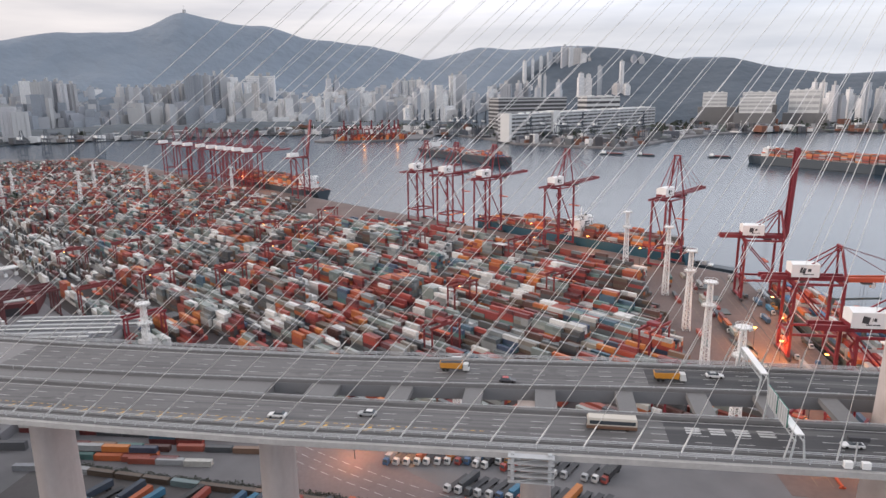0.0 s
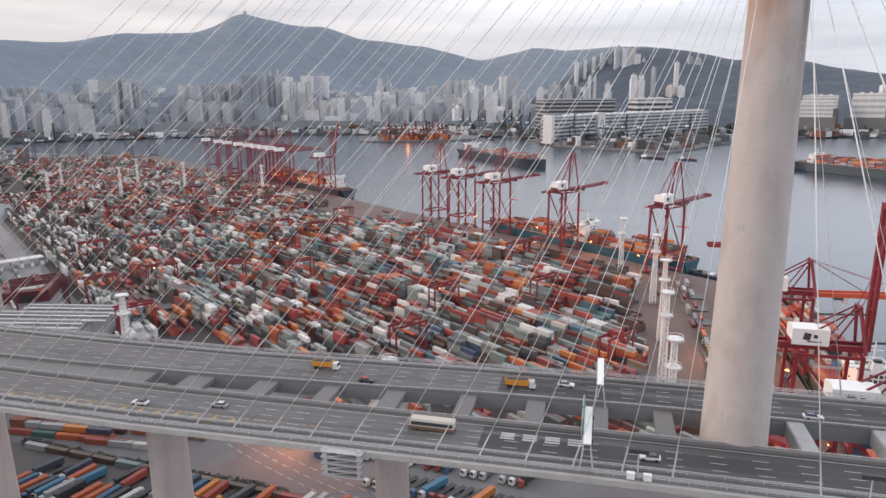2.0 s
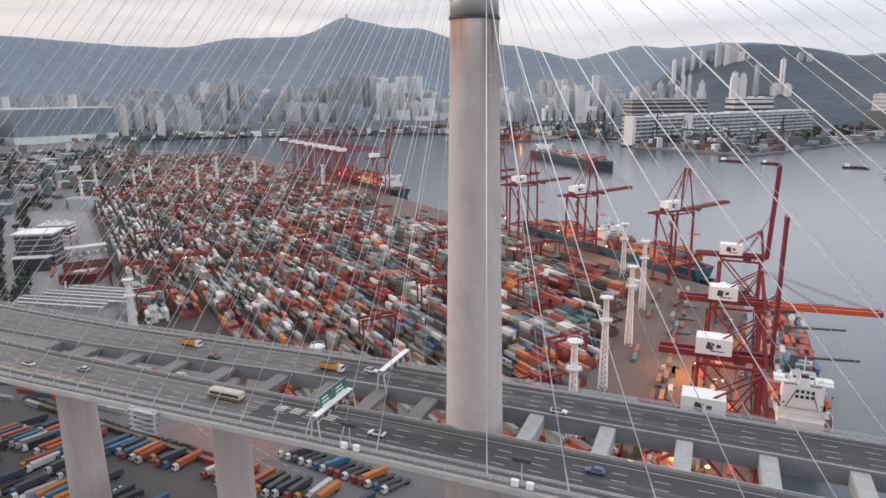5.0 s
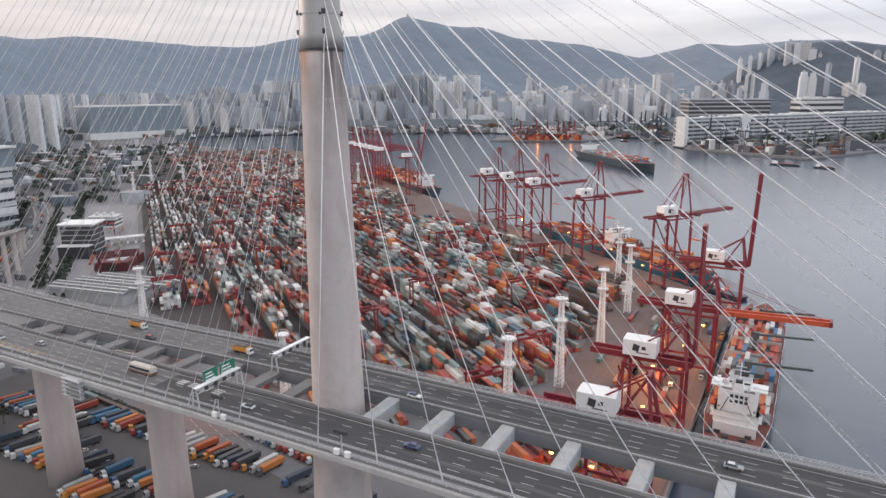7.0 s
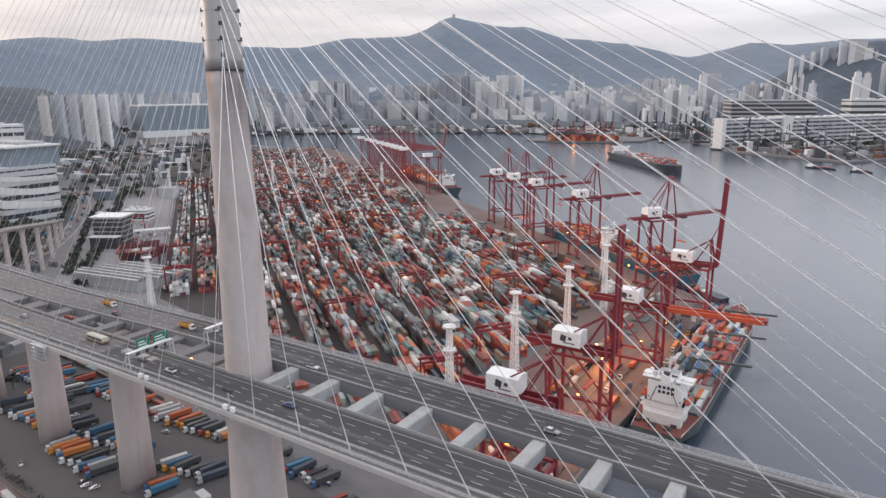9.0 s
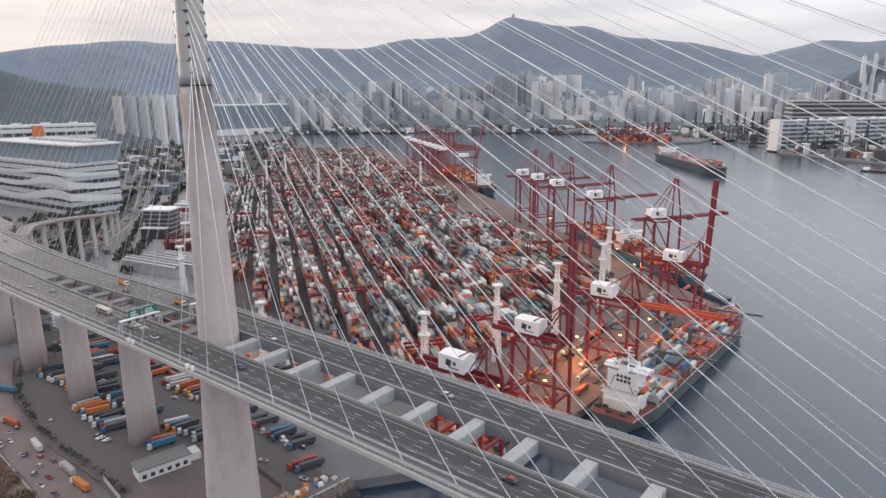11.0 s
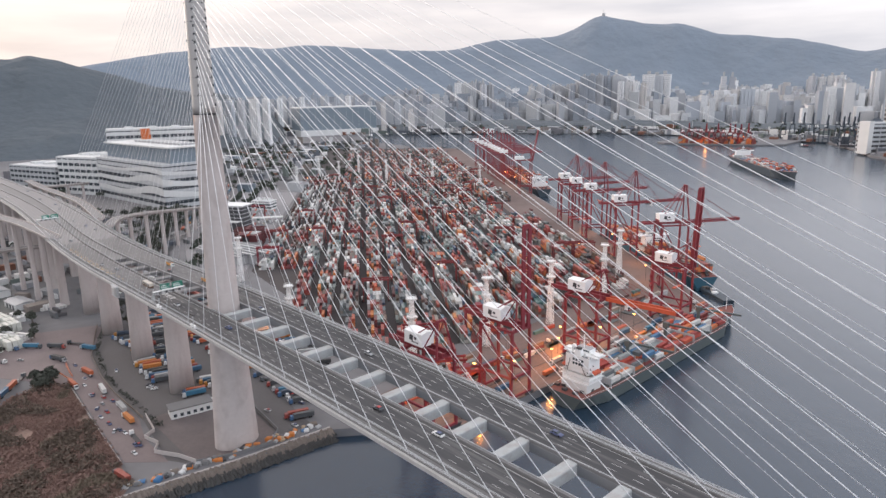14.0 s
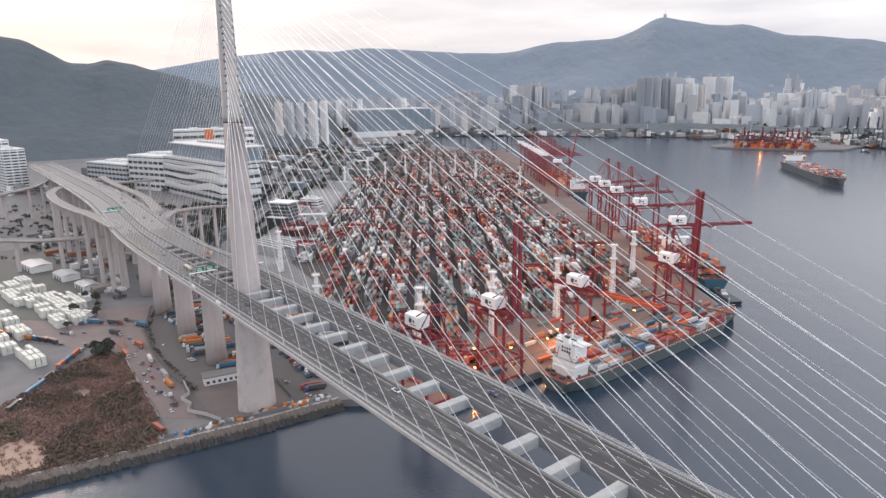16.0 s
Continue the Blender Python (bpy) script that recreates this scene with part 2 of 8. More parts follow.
ROAD_WARM = mat("dusty_road", (0.175, 0.14, 0.138), 0.85, var=0.36, scale=0.05, fine=0.8, bump=0.1, bscale=4)
PARK = mat("lorry_park_asphalt", (0.1, 0.092, 0.092), 0.85, var=0.25, scale=0.03, fine=0.6, bump=0.1, bscale=4)
YARD = mat("yard_paving", (0.048, 0.04, 0.04), 0.85, var=0.22, scale=0.02, fine=0.4, bump=0.1, bscale=2)
APRON = mat("apron_paving", (0.14, 0.1, 0.09), 0.8, var=0.55, scale=0.03, fine=0.4, bump=0.1, bscale=2)
LAND = mat("city_ground", (0.15, 0.147, 0.152), 0.9, var=0.5, scale=0.01, fine=0.08)
SCRUB_SOIL = mat("scrub_soil", (0.23, 0.155, 0.125), 0.95, var=0.4, scale=0.03, fine=0.4, bump=0.5, bscale=0.8)
ROCK = mat("seawall_rock", (0.17, 0.14, 0.12), 0.9, var=0.55, scale=0.4, fine=2)
CRANE_RED = mat("crane_red_paint", (0.19, 0.02, 0.03), 0.5, var=0.22, scale=0.15, fine=1.2)
CRANE_BRIGHT = mat("crane_vermilion_paint", (0.5, 0.085, 0.035), 0.5, var=0.2, scale=0.15, fine=1.2)
CRANE_DULL = mat("crane_dull_red_paint", (0.17, 0.028, 0.03), 0.6, var=0.25, scale=0.15, fine=1.2)
CRANE_DARK = mat("crane_dark_blue_paint", (0.045, 0.06, 0.08), 0.55, var=0.2)
WHITE = mat("white_paint", (0.78, 0.78, 0.77), 0.5, var=0.08, scale=0.2, fine=2)
OFFWHITE = mat("offwhite_render", (0.6, 0.6, 0.59), 0.75, var=0.12, scale=0.05, fine=0.5)
# White panelling greyed to stand in for haze over far buildings.
PALE_PANEL = mat("haze_dulled_panel", (0.44, 0.45, 0.46), 0.7, var=0.16, scale=0.04, fine=0.4)
GREYWALL = mat("grey_render", (0.38, 0.385, 0.39), 0.75, var=0.14, scale=0.05, fine=0.5)
ROOF_GREY = mat("sheet_roof_grey", (0.31, 0.32, 0.335), 0.55, var=0.25, scale=0.08, fine=1.0)
GLASSY = mat("window_glass_dark", (0.05, 0.06, 0.07), 0.15, var=0.2)
GLASS_BLUE = mat("curtain_wall_blue", (0.17, 0.21, 0.245), 0.4, var=0.15, scale=0.02)
# Distance haze is put into these slope colours as blue-grey, strongest in FOREST_FAR.
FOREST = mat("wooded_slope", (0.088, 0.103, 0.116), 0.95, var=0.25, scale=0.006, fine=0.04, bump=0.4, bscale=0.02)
FOREST_FAR = mat("wooded_slope_hazed", (0.183, 0.218, 0.26), 0.95, var=0.14, scale=0.003, fine=0.02, bump=0.3, bscale=0.008)
FOREST_MID = mat("wooded_slope_half_hazed", (0.082, 0.102, 0.126), 0.95, var=0.2, scale=0.005, fine=0.03, bump=0.4, bscale=0.015)
FOLIAGE = mat("foliage_dull_green", (0.055, 0.06, 0.048), 0.9, var=0.4, scale=0.3, fine=2)
SCRUB = mat("scrub_russet", (0.21, 0.13, 0.108), 0.95, var=0.5, scale=0.05, fine=0.5)
HULL = mat("hull_dark_blue", (0.03, 0.045, 0.06), 0.45, var=0.2, scale=0.08)
HULL_BLUE = mat("hull_teal_blue", (0.025, 0.085, 0.125), 0.45, var=0.2, scale=0.08)
HULL_GREY = mat("hull_grey_green", (0.079, 0.097, 0.097), 0.5, var=0.2, scale=0.08)
BOOT = mat("hull_boot_red", (0.2, 0.04, 0.035), 0.6, var=0.2)
RUBBER = mat("tyre_rubber", (0.02, 0.02, 0.02), 0.9, var=0.1)
SODIUM = mat("sodium_lamp", (1.0, 0.42, 0.1), 0.5, emit=9, var=0.0)

BOX_COLOURS = [(0.3, 0.04, 0.03), (0.36, 0.37, 0.38), (0.4, 0.06, 0.03), (0.17, 0.24, 0.25), (0.15, 0.024, 0.024), (0.56, 0.19, 0.04), (0.06, 0.07, 0.08),
               (0.5, 0.49, 0.46), (0.29, 0.05, 0.04), (0.04, 0.11, 0.16), (0.25, 0.31, 0.3), (0.5, 0.12, 0.035), (0.09, 0.035, 0.03), (0.32, 0.29, 0.24),
               (0.07, 0.17, 0.16), (0.24, 0.035, 0.035), (0.58, 0.57, 0.54), (0.03, 0.05, 0.09), (0.2, 0.12, 0.08), (0.34, 0.08, 0.05)]
WARM_COLOURS = [(0.42, 0.08, 0.035), (0.3, 0.04, 0.03), (0.56, 0.18, 0.045), (0.18, 0.028, 0.028), (0.48, 0.11, 0.04), (0.34, 0.35, 0.36), (0.12, 0.035, 0.033), (0.09, 0.1, 0.1)]
FAMILIES = {
    "white": [(0.68, 0.68, 0.66), (0.52, 0.52, 0.5), (0.74, 0.73, 0.71), (0.42, 0.43, 0.43)],
    "grey": [(0.22, 0.245, 0.25), (0.16, 0.19, 0.2), (0.29, 0.31, 0.31), (0.11, 0.125, 0.13), (0.2, 0.185, 0.16)],
    "red": [(0.26, 0.032, 0.032), (0.33, 0.04, 0.03), (0.17, 0.025, 0.03), (0.29, 0.06, 0.042), (0.1, 0.018, 0.025)],
    "orange": [(0.42, 0.11, 0.03), (0.35, 0.07, 0.03), (0.54, 0.18, 0.042), (0.28, 0.05, 0.03)],
    "teal": [(0.07, 0.17, 0.16), (0.05, 0.11, 0.16), (0.14, 0.23, 0.22), (0.04, 0.07, 0.13)],
    "sage": [(0.25, 0.29, 0.275), (0.2, 0.245, 0.23), (0.33, 0.36, 0.34), (0.16, 0.2, 0.195)],
    "dark": [(0.05, 0.06, 0.07), (0.09, 0.04, 0.035), (0.1, 0.07, 0.05), (0.07, 0.075, 0.08)],
}
FAMILY_PAINT = {k: picks("container_paint_" + k, c, 'island', ribs='X', top_grey=0.06) for k, c in FAMILIES.items()}
BOXES = picks("container_paint", BOX_COLOURS, 'island', ribs='X', top_grey=0.1)
BOXES_WARM = picks("container_paint_warm", WARM_COLOURS, 'island', ribs='X', top_grey=0.1)
BOX_ONE = picks("container_paint_single", BOX_COLOURS, 'object', ribs='X', top_grey=0.1)
CAR_PAINT = picks("car_paint", [(0.7, 0.7, 0.7), (0.05, 0.05, 0.06), (0.3, 0.31, 0.32), (0.4, 0.04, 0.04), (0.08, 0.1, 0.2), (0.6, 0.6, 0.6)], 'object', rough=0.3, dirt=0.08)
TRUCK_PAINT = picks("trailer_paint", [(0.28, 0.045, 0.03), (0.025, 0.1, 0.19), (0.5, 0.17, 0.035), (0.35, 0.36, 0.36), (0.03, 0.05, 0.08), (0.03, 0.16, 0.27), (0.05, 0.06, 0.07), (0.55, 0.55, 0.54), (0.42, 0.09, 0.03), (0.02, 0.025, 0.03)], 'object', rough=0.5, ribs='X')


CAB_PAINT = picks("cab_paint", [(0.62, 0.62, 0.61), (0.55, 0.55, 0.55), (0.05, 0.12, 0.24), (0.6, 0.6, 0.6), (0.3, 0.05, 0.04), (0.5, 0.22, 0.04), (0.4, 0.41, 0.42), (0.08, 0.09, 0.1)], 'object', rough=0.4, dirt=0.1)
DECK_RUST = mat("ship_deck_red_oxide", (0.16, 0.05, 0.04), 0.75, var=0.35, scale=0.15, fine=1.0)


def water_material():
    m = bpy.data.materials.new("harbour_water")
    m.use_nodes = True
    n, l = m.node_tree.nodes, m.node_tree.links
    b = n["Principled BSDF"]
    b.inputs["Base Color"].default_value = (0.018, 0.036, 0.06, 1)
    b.inputs["Roughness"].default_value = 0.22
    b.inputs["IOR"].default_value = 1.7
    t = n.new("ShaderNodeTexCoord")
    h = None
    # calm slicks and wind-ruffled patches
    drift = n.new("ShaderNodeMapping")
    drift.inputs["Rotation"].default_value, drift.inputs["Scale"].default_value = (0, 0, 0.5), (0.006, 0.014, 1)
    sl = n.new("ShaderNodeTexNoise")
    sl.inputs["Scale"].default_value, sl.inputs["Detail"].default_value, sl.inputs["Distortion"].default_value = 1.0, 6, 0.8
    calm = n.new("ShaderNodeMapRange")
    calm.inputs["From Min"].default_value, calm.inputs["From Max"].default_value = 0.36, 0.64
    calm.inputs["To Min"].default_value, calm.inputs["To Max"].default_value = 0.06, 0.62
    l.new(t.outputs["Object"], drift.inputs["Vector"])
    l.new(drift.outputs["Vector"], sl.inputs["Vector"])
    l.new(sl.outputs["Fac"], calm.inputs["Value"])
    for sc, d in ((0.012, 4), (0.07, 5), (0.35, 4)):
        no = n.new("ShaderNodeTexNoise")
        no.inputs["Scale"].default_value, no.inputs["Detail"].default_value = sc, d
        l.new(t.outputs["Object"], no.inputs["Vector"])
        bp = n.new("ShaderNodeBump")
        bp.inputs["Strength"].default_value, bp.inputs["Distance"].default_value = 0.28, (0.025 if sc < 0.1 else 0.07) / sc
        l.new(calm.outputs["Result"], bp.inputs["Strength"])
        l.new(no.outputs["Fac"], bp.inputs["Height"])
        if h:
            l.new(h, bp.inputs["Normal"])
        h = bp.outputs["Normal"]
    l.new(h, b.inputs["Normal"])
    return m


WATER = water_material()

# ---------------------------------------------------------------- mesh helpers


class Geo:
    """Collects boxes, bars and strips for one mesh."""

    def __init__(self):
        self.v, self.f = [], []

    def add(self, verts, faces):
        k = len(self.v)
        self.v += [tuple(p) for p in verts]
        self.f += [tuple(i + k for i in q) for q in faces]
        return self

    def box(self, x0, y0, z0, x1, y1, z1, base=True):
        q = [(3, 2, 1, 0)] if base else []
        return self.add([(x0, y0, z0), (x1, y0, z0), (x1, y1, z0), (x0, y1, z0), (x0, y0, z1), (x1, y0, z1), (x1, y1, z1), (x0, y1, z1)],
                        q + [(4, 5, 6, 7), (0, 1, 5, 4), (1, 2, 6, 5), (2, 3, 7, 6), (3, 0, 4, 7)])

    def bar(self, a, b, w, h=None):
        """A square bar from a to b."""
        a, b = Vector(a), Vector(b)
        h = h or w
        d = (b - a).normalized()
        s = d.cross(Vector((0, 0, 1)))
        s = Vector((1, 0, 0)) if s.length < 1e-4 else s.normalized()
        u = s.cross(d)
        c = [s * (i * w / 2) + u * (j * h / 2) for i, j in ((-1, -1), (1, -1), (1, 1), (-1, 1))]
        return self.add([a + k for k in c] + [b + k for k in c], [(0, 1, 2, 3), (7, 6, 5, 4), (0, 4, 5, 1), (1, 5, 6, 2), (2, 6, 7, 3), (3, 7, 4, 0)])

    def tube(self, a, b, r0, r1=None, sides=8):
        a, b = Vector(a), Vector(b)
        r1 = r0 if r1 is None else r1
        d = (b - a).normalized()
        s = d.cross(Vector((0, 0, 1)))
        s = Vector((1, 0, 0)) if s.length < 1e-4 else s.normalized()
        u = s.cross(d)
        ring = [s * math.cos(2 * math.pi * i / sides) + u * math.sin(2 * math.pi * i / sides) for i in range(sides)]
        fs = [(i, (i + 1) % sides, sides + (i + 1) % sides, sides + i) for i in range(sides)]
        return self.add([a + k * r0 for k in ring] + [b + k * r1 for k in ring], fs + [tuple(range(sides))[::-1], tuple(range(sides, 2 * sides))])

    def prism(self, poly, z0, z1):
        """An upright prism on a plan polygon, counter-clockwise."""
        k = len(poly)
        return self.add([(x, y, z0) for x, y in poly] + [(x, y, z1) for x, y in poly],
                        [tuple(range(k))[::-1], tuple(range(k, 2 * k))] + [(i, (i + 1) % k, k + (i + 1) % k, k + i) for i in range(k)])

    def loft(self, rings, close=True):
        k = len(rings[0])
        vs = [p for r in rings for p in r]
        fs = [(j * k + i, j * k + (i + 1) % k, (j + 1) * k + (i + 1) % k, (j + 1) * k + i) for j in range(len(rings) - 1) for i in range(k)]
        if close:
            fs += [tuple(range(k))[::-1], tuple(range((len(rings) - 1) * k, len(rings) * k))]
        return self.add(vs, fs)

    def mesh(self, name, material, smooth=False):
        me = bpy.data.meshes.new(name)
        me.from_pydata(self.v, [], self.f)
        for m in material if isinstance(material, (list, tuple)) else [material]:
            me.materials.append(m)
        if smooth:
            me.polygons.foreach_set("use_smooth", [True] * len(me.polygons))
        me.update()
        return me


def part(name, geo, material, parent, label="", smooth=False):
    ob = new(name, geo.mesh(name, material, smooth))
    ob.parent = parent
    return tagged(ob, label) if label else ob


def thing(name, label, category, m=None, group="", kind=""):
    ob = new(name)
    ob.empty_display_size = 1
    ob.matrix_basis = m or Matrix()
    return tagged(ob, label, category, group, kind)


def solid(name, geo, material, label, category, group="", kind="", smooth=False, m=None):
    ob = new(name, geo.mesh(name, material, smooth))
    ob.matrix_basis = m or Matrix()
    return tagged(ob, label, category, group, kind)


RND = random.Random(7)
GROUND = 3.0
SEA = -2.0
YU, YV = Vector((-0.8, 0.6, 0)), Vector((0.6, 0.8, 0))   # the yard's own axes: along and across the stacks


def yard(u, v, z=GROUND):
    return Vector((YU.x * u + YV.x * v, YU.y * u + YV.y * v, z))


YARD_M = Matrix(((-0.8, -0.6, 0, 0), (0.6, -0.8, 0, 0), (0, 0, 1, GROUND), (0, 0, 0, 1)))   # local x along, local y = -across

# ---------------------------------------------------------------- the setting: water, land, hills
g = Geo()
g.add([(-9000, -9000, SEA), (9000, -9000, SEA), (9000, 9000, SEA), (-9000, 9000, SEA)], [(0, 1, 2, 3)])
solid("water", g, WATER, "grey rippled harbour water under an overcast sky", "water", kind="structure")

COAST = [(-6, -400), (-1, -139), (6, -101), (13, -58), (21, -11), (27, 45), (52, 78), (79, 80), (82, 415)]
FAR_END = yard(1880, 392)
COAST += [(FAR_END.x, FAR_END.y)]
c2, c3 = yard(1960, 260), yard(2240, 120)
COAST += [(c2.x, c2.y), (c3.x, c3.y), (-2400, 1900), (-6000, 2600), (-6000, -400)]
solid("ground", Geo().prism(COAST, SEA - 6, GROUND), LAND, "flat reclaimed land beside the harbour", "ground", kind="structure")
FARSHORE = [(-6000, 2750), (-2600, 2650), (-2000, 2560), (-1300, 2760), (-1060, 2720), (-700, 2400), (-420, 2380), (-235, 2080), (-170, 1925), (3, 1815), (137, 1730), (235, 1900), (315, 2070), (510, 2350), (800, 2560), (1500, 2400), (3500, 1800), (6000, 3000), (6000, 7000), (-6000, 7000)]
SPIT = [(-490, 2190), (-560, 2120), (-700, 2060), (-830, 2030), (-880, 2070), (-900, 2300), (-640, 2420), (-500, 2400)]
solid("far_spit_ground", Geo().prism(SPIT[::-1], SEA - 6, GROUND + 0.1), LAND, "low spit of land with a dock across the harbour", "ground", kind="structure")
solid("far_shore_ground", Geo().prism(FARSHORE, SEA - 6, GROUND), LAND, "low built-up shore across the harbour", "ground", kind="structure")

EYE_MID = Vector((150, -145, 172))


def polar(az, dist, z=GROUND):
    """A place by its bearing from the middle of the walk: degrees to the left of y, and metres."""
    return Vector((EYE_MID.x - dist * math.sin(radians(az)), EYE_MID.y + dist * math.cos(radians(az)), z))


def hills(name, crest, crest_r, r0, r1, label, material, rough=26, na=300, nr=34, depth=620, base=GROUND):
    """A range of hills along a crest of (bearing, height); slopes fall off in spurs towards r0 and r1."""
    az0, az1 = crest[0][0], crest[-1][0]
    ca, ch = [c[0] for c in crest], [c[1] for c in crest]
    vs, fs = [], []
    for j in range(nr):
        r = r0 + (r1 - r0) * j / (nr - 1)
        for i in range(na):
            az = az0 + (az1 - az0) * i / (na - 1)
            hc = sum(float(np.interp(az + d, ca, ch)) * w for d, w in ((-0.35, 0.25), (0, 0.5), (0.35, 0.25)))
            p = polar(az, r)
            k = Vector((p.x * 0.0022, p.y * 0.0022, 3.1))
            spur = noise.noise(k * 0.8) * 0.32
            d = (r - crest_r) / depth
            f = 1 / (1 + max(0, abs(d) * (1 + spur)) ** 2 * 1.3) if d < 0 else max(0, 1 - d * 0.5)
            h = hc * f + (noise.fractal(k * 1.6, 1.0, 2.0, 5) * rough - abs(noise.noise(k * 3.1)) * rough * 0.8) * (0.25 + 0.75 * (1 - f if d < 0 else 0))
            edge = min(1, j / 4) * min(1, i / 4, (na - 1 - i) / 4)
            vs.append((p.x, p.y, base - 4 + max(0, h) * edge))
    for j in range(nr - 1):
        for i in range(na - 1):
            a = j * na + i
            fs.append((a + 1, a, a + na, a + na + 1))
    return solid(name, Geo().add(vs, fs), material, label, "hills", kind="structure", smooth=True)


CREST = [(-30, 310), (-24, 260), (-18.5, 252), (-15.5, 293), (-13.2, 329), (-11.3, 377), (-7, 379), (-4.9, 420), (-2.3, 461), (1.7, 479), (4.9, 456), (8.3, 478), (11.8, 406), (12.8, 391), (14.4, 431), (16.6, 480), (19.6, 512), (23, 545),
         (25.4, 622), (28, 626), (30.8, 678), (31.5, 701), (32.4, 682), (33.7, 612), (35, 566), (36.6, 560), (40.1, 554), (44.3, 486), (48, 488), (51, 504), (54, 522), (56.4, 536), (59.7, 512), (63.1, 520), (67.9, 477), (70.5, 440), (74, 384), (80, 340), (100, 310)]
hills("hills", CREST, 4890, 4050, 4990, "wooded mountain range behind the city, coloured blue-grey for haze", FOREST_FAR, rough=34, depth=460, nr=36)
hills("hill_near", [(58, 90), (63, 196), (66, 212), (68.8, 250), (71.2, 290), (74.2, 328), (77, 372), (78.2, 352), (79.8, 352), (82.4, 436), (84.2, 450), (88, 480), (96, 490), (112, 440)], 3150, 2250, 3700,
      "dark wooded hillside above the terminal buildings", FOREST, rough=34, na=170, nr=44, depth=430)
hills("hill_estate", [(-34, 250), (-27, 262), (-22, 236), (-18.5, 232), (-15.5, 266), (-13.2, 296), (-11.3, 336), (-7, 338), (-4.9, 372), (-2.3, 404), (0, 420), (3, 380), (6, 250), (9, 110), (12, 40)], 4080, 3300, 4500, "dark wooded hills tinted blue for haze, under a housing estate", FOREST_MID, rough=24, na=150, nr=34, depth=480)
hills("hill_low", [(9, 8), (12, 24), (16, 36), (20, 30), (24, 44), (29, 50), (33, 38), (38, 52), (43, 42), (48, 36), (54, 28), (60, 8)], 3260, 2960, 3560, "low dark wooded rise behind the far waterfront", FOREST, rough=22, na=200, nr=20, depth=170)

# ---------------------------------------------------------------- the bridge


def deck_z(x):
    """Height of the road surface."""
    if x > -400:
        return 82.3 - 0.00003 * (x - 30) ** 2 - 0.006 * min(280, max(0, -20 - x))
    return 75.07 - 0.021 * (-400 - x)


# plan of the two decks along the approach: x, outer and inner edge of the south deck, inner and outer edge of the north deck
PLAN = [(-1500, 35, 52, 68, 85), (-1250, 32, 49, 65, 82), (-960, 23, 40, 56, 73), (-800, 18, 35, 51, 68), (-630, 12, 30, 43, 62), (-520, 6, 25, 35, 56), (-430, -1.5, 17.5, 26, 48.5),
        (-350, -10, 9.5, 16.5, 40.5), (-290, -16, 3, 10, 34), (-240, -20.5, -1.8, 6, 29), (-190, -23.4, -4.6, 4, 25.8), (-145, -25, -6.8, 3.8, 23.8), (-90, -25.2, -7.8, 5.6, 24.6), (-60, -25.2, -8, 7.2, 25.2), (-20, -25.2, -8, 8, 25.2)]
PLAN_X = [p[0] for p in PLAN]


def lat(x, y):
    """Sideways place of a point y metres off the middle of the open span, where the approach bends and closes up."""
    k = [float(np.interp(x, PLAN_X, [p[i] for p in PLAN])) for i in (1, 2, 3, 4)]
    if y <= -25.2:
        return k[0] + y + 25.2
    if y >= 25.2:
        return k[3] + y - 25.2
    return float(np.interp(y, (-25.2, -8, 8, 25.2), k))


def deck_y(x):
    """The bridge's middle line."""
    return lat(x, 0)


def deck_x(x0, x1, step):
    k = max(1, round(abs(x1 - x0) / step))
    return [x0 + (x1 - x0) * i / k for i in range(k + 1)]


def strip(geo, prof, xs):
    """Sweeps a cross-section (y, height over the road) along the bridge."""
    geo.loft([[(x, lat(x, y), deck_z(x) + z) for y, z in prof] for x in xs])
    return geo


def ribbon_profile(s, y0, y1, z0, z1):
    lo, hi = sorted((s * y0, s * y1))
    return [(lo, z0), (hi, z0), (hi, z1), (lo, z1)]


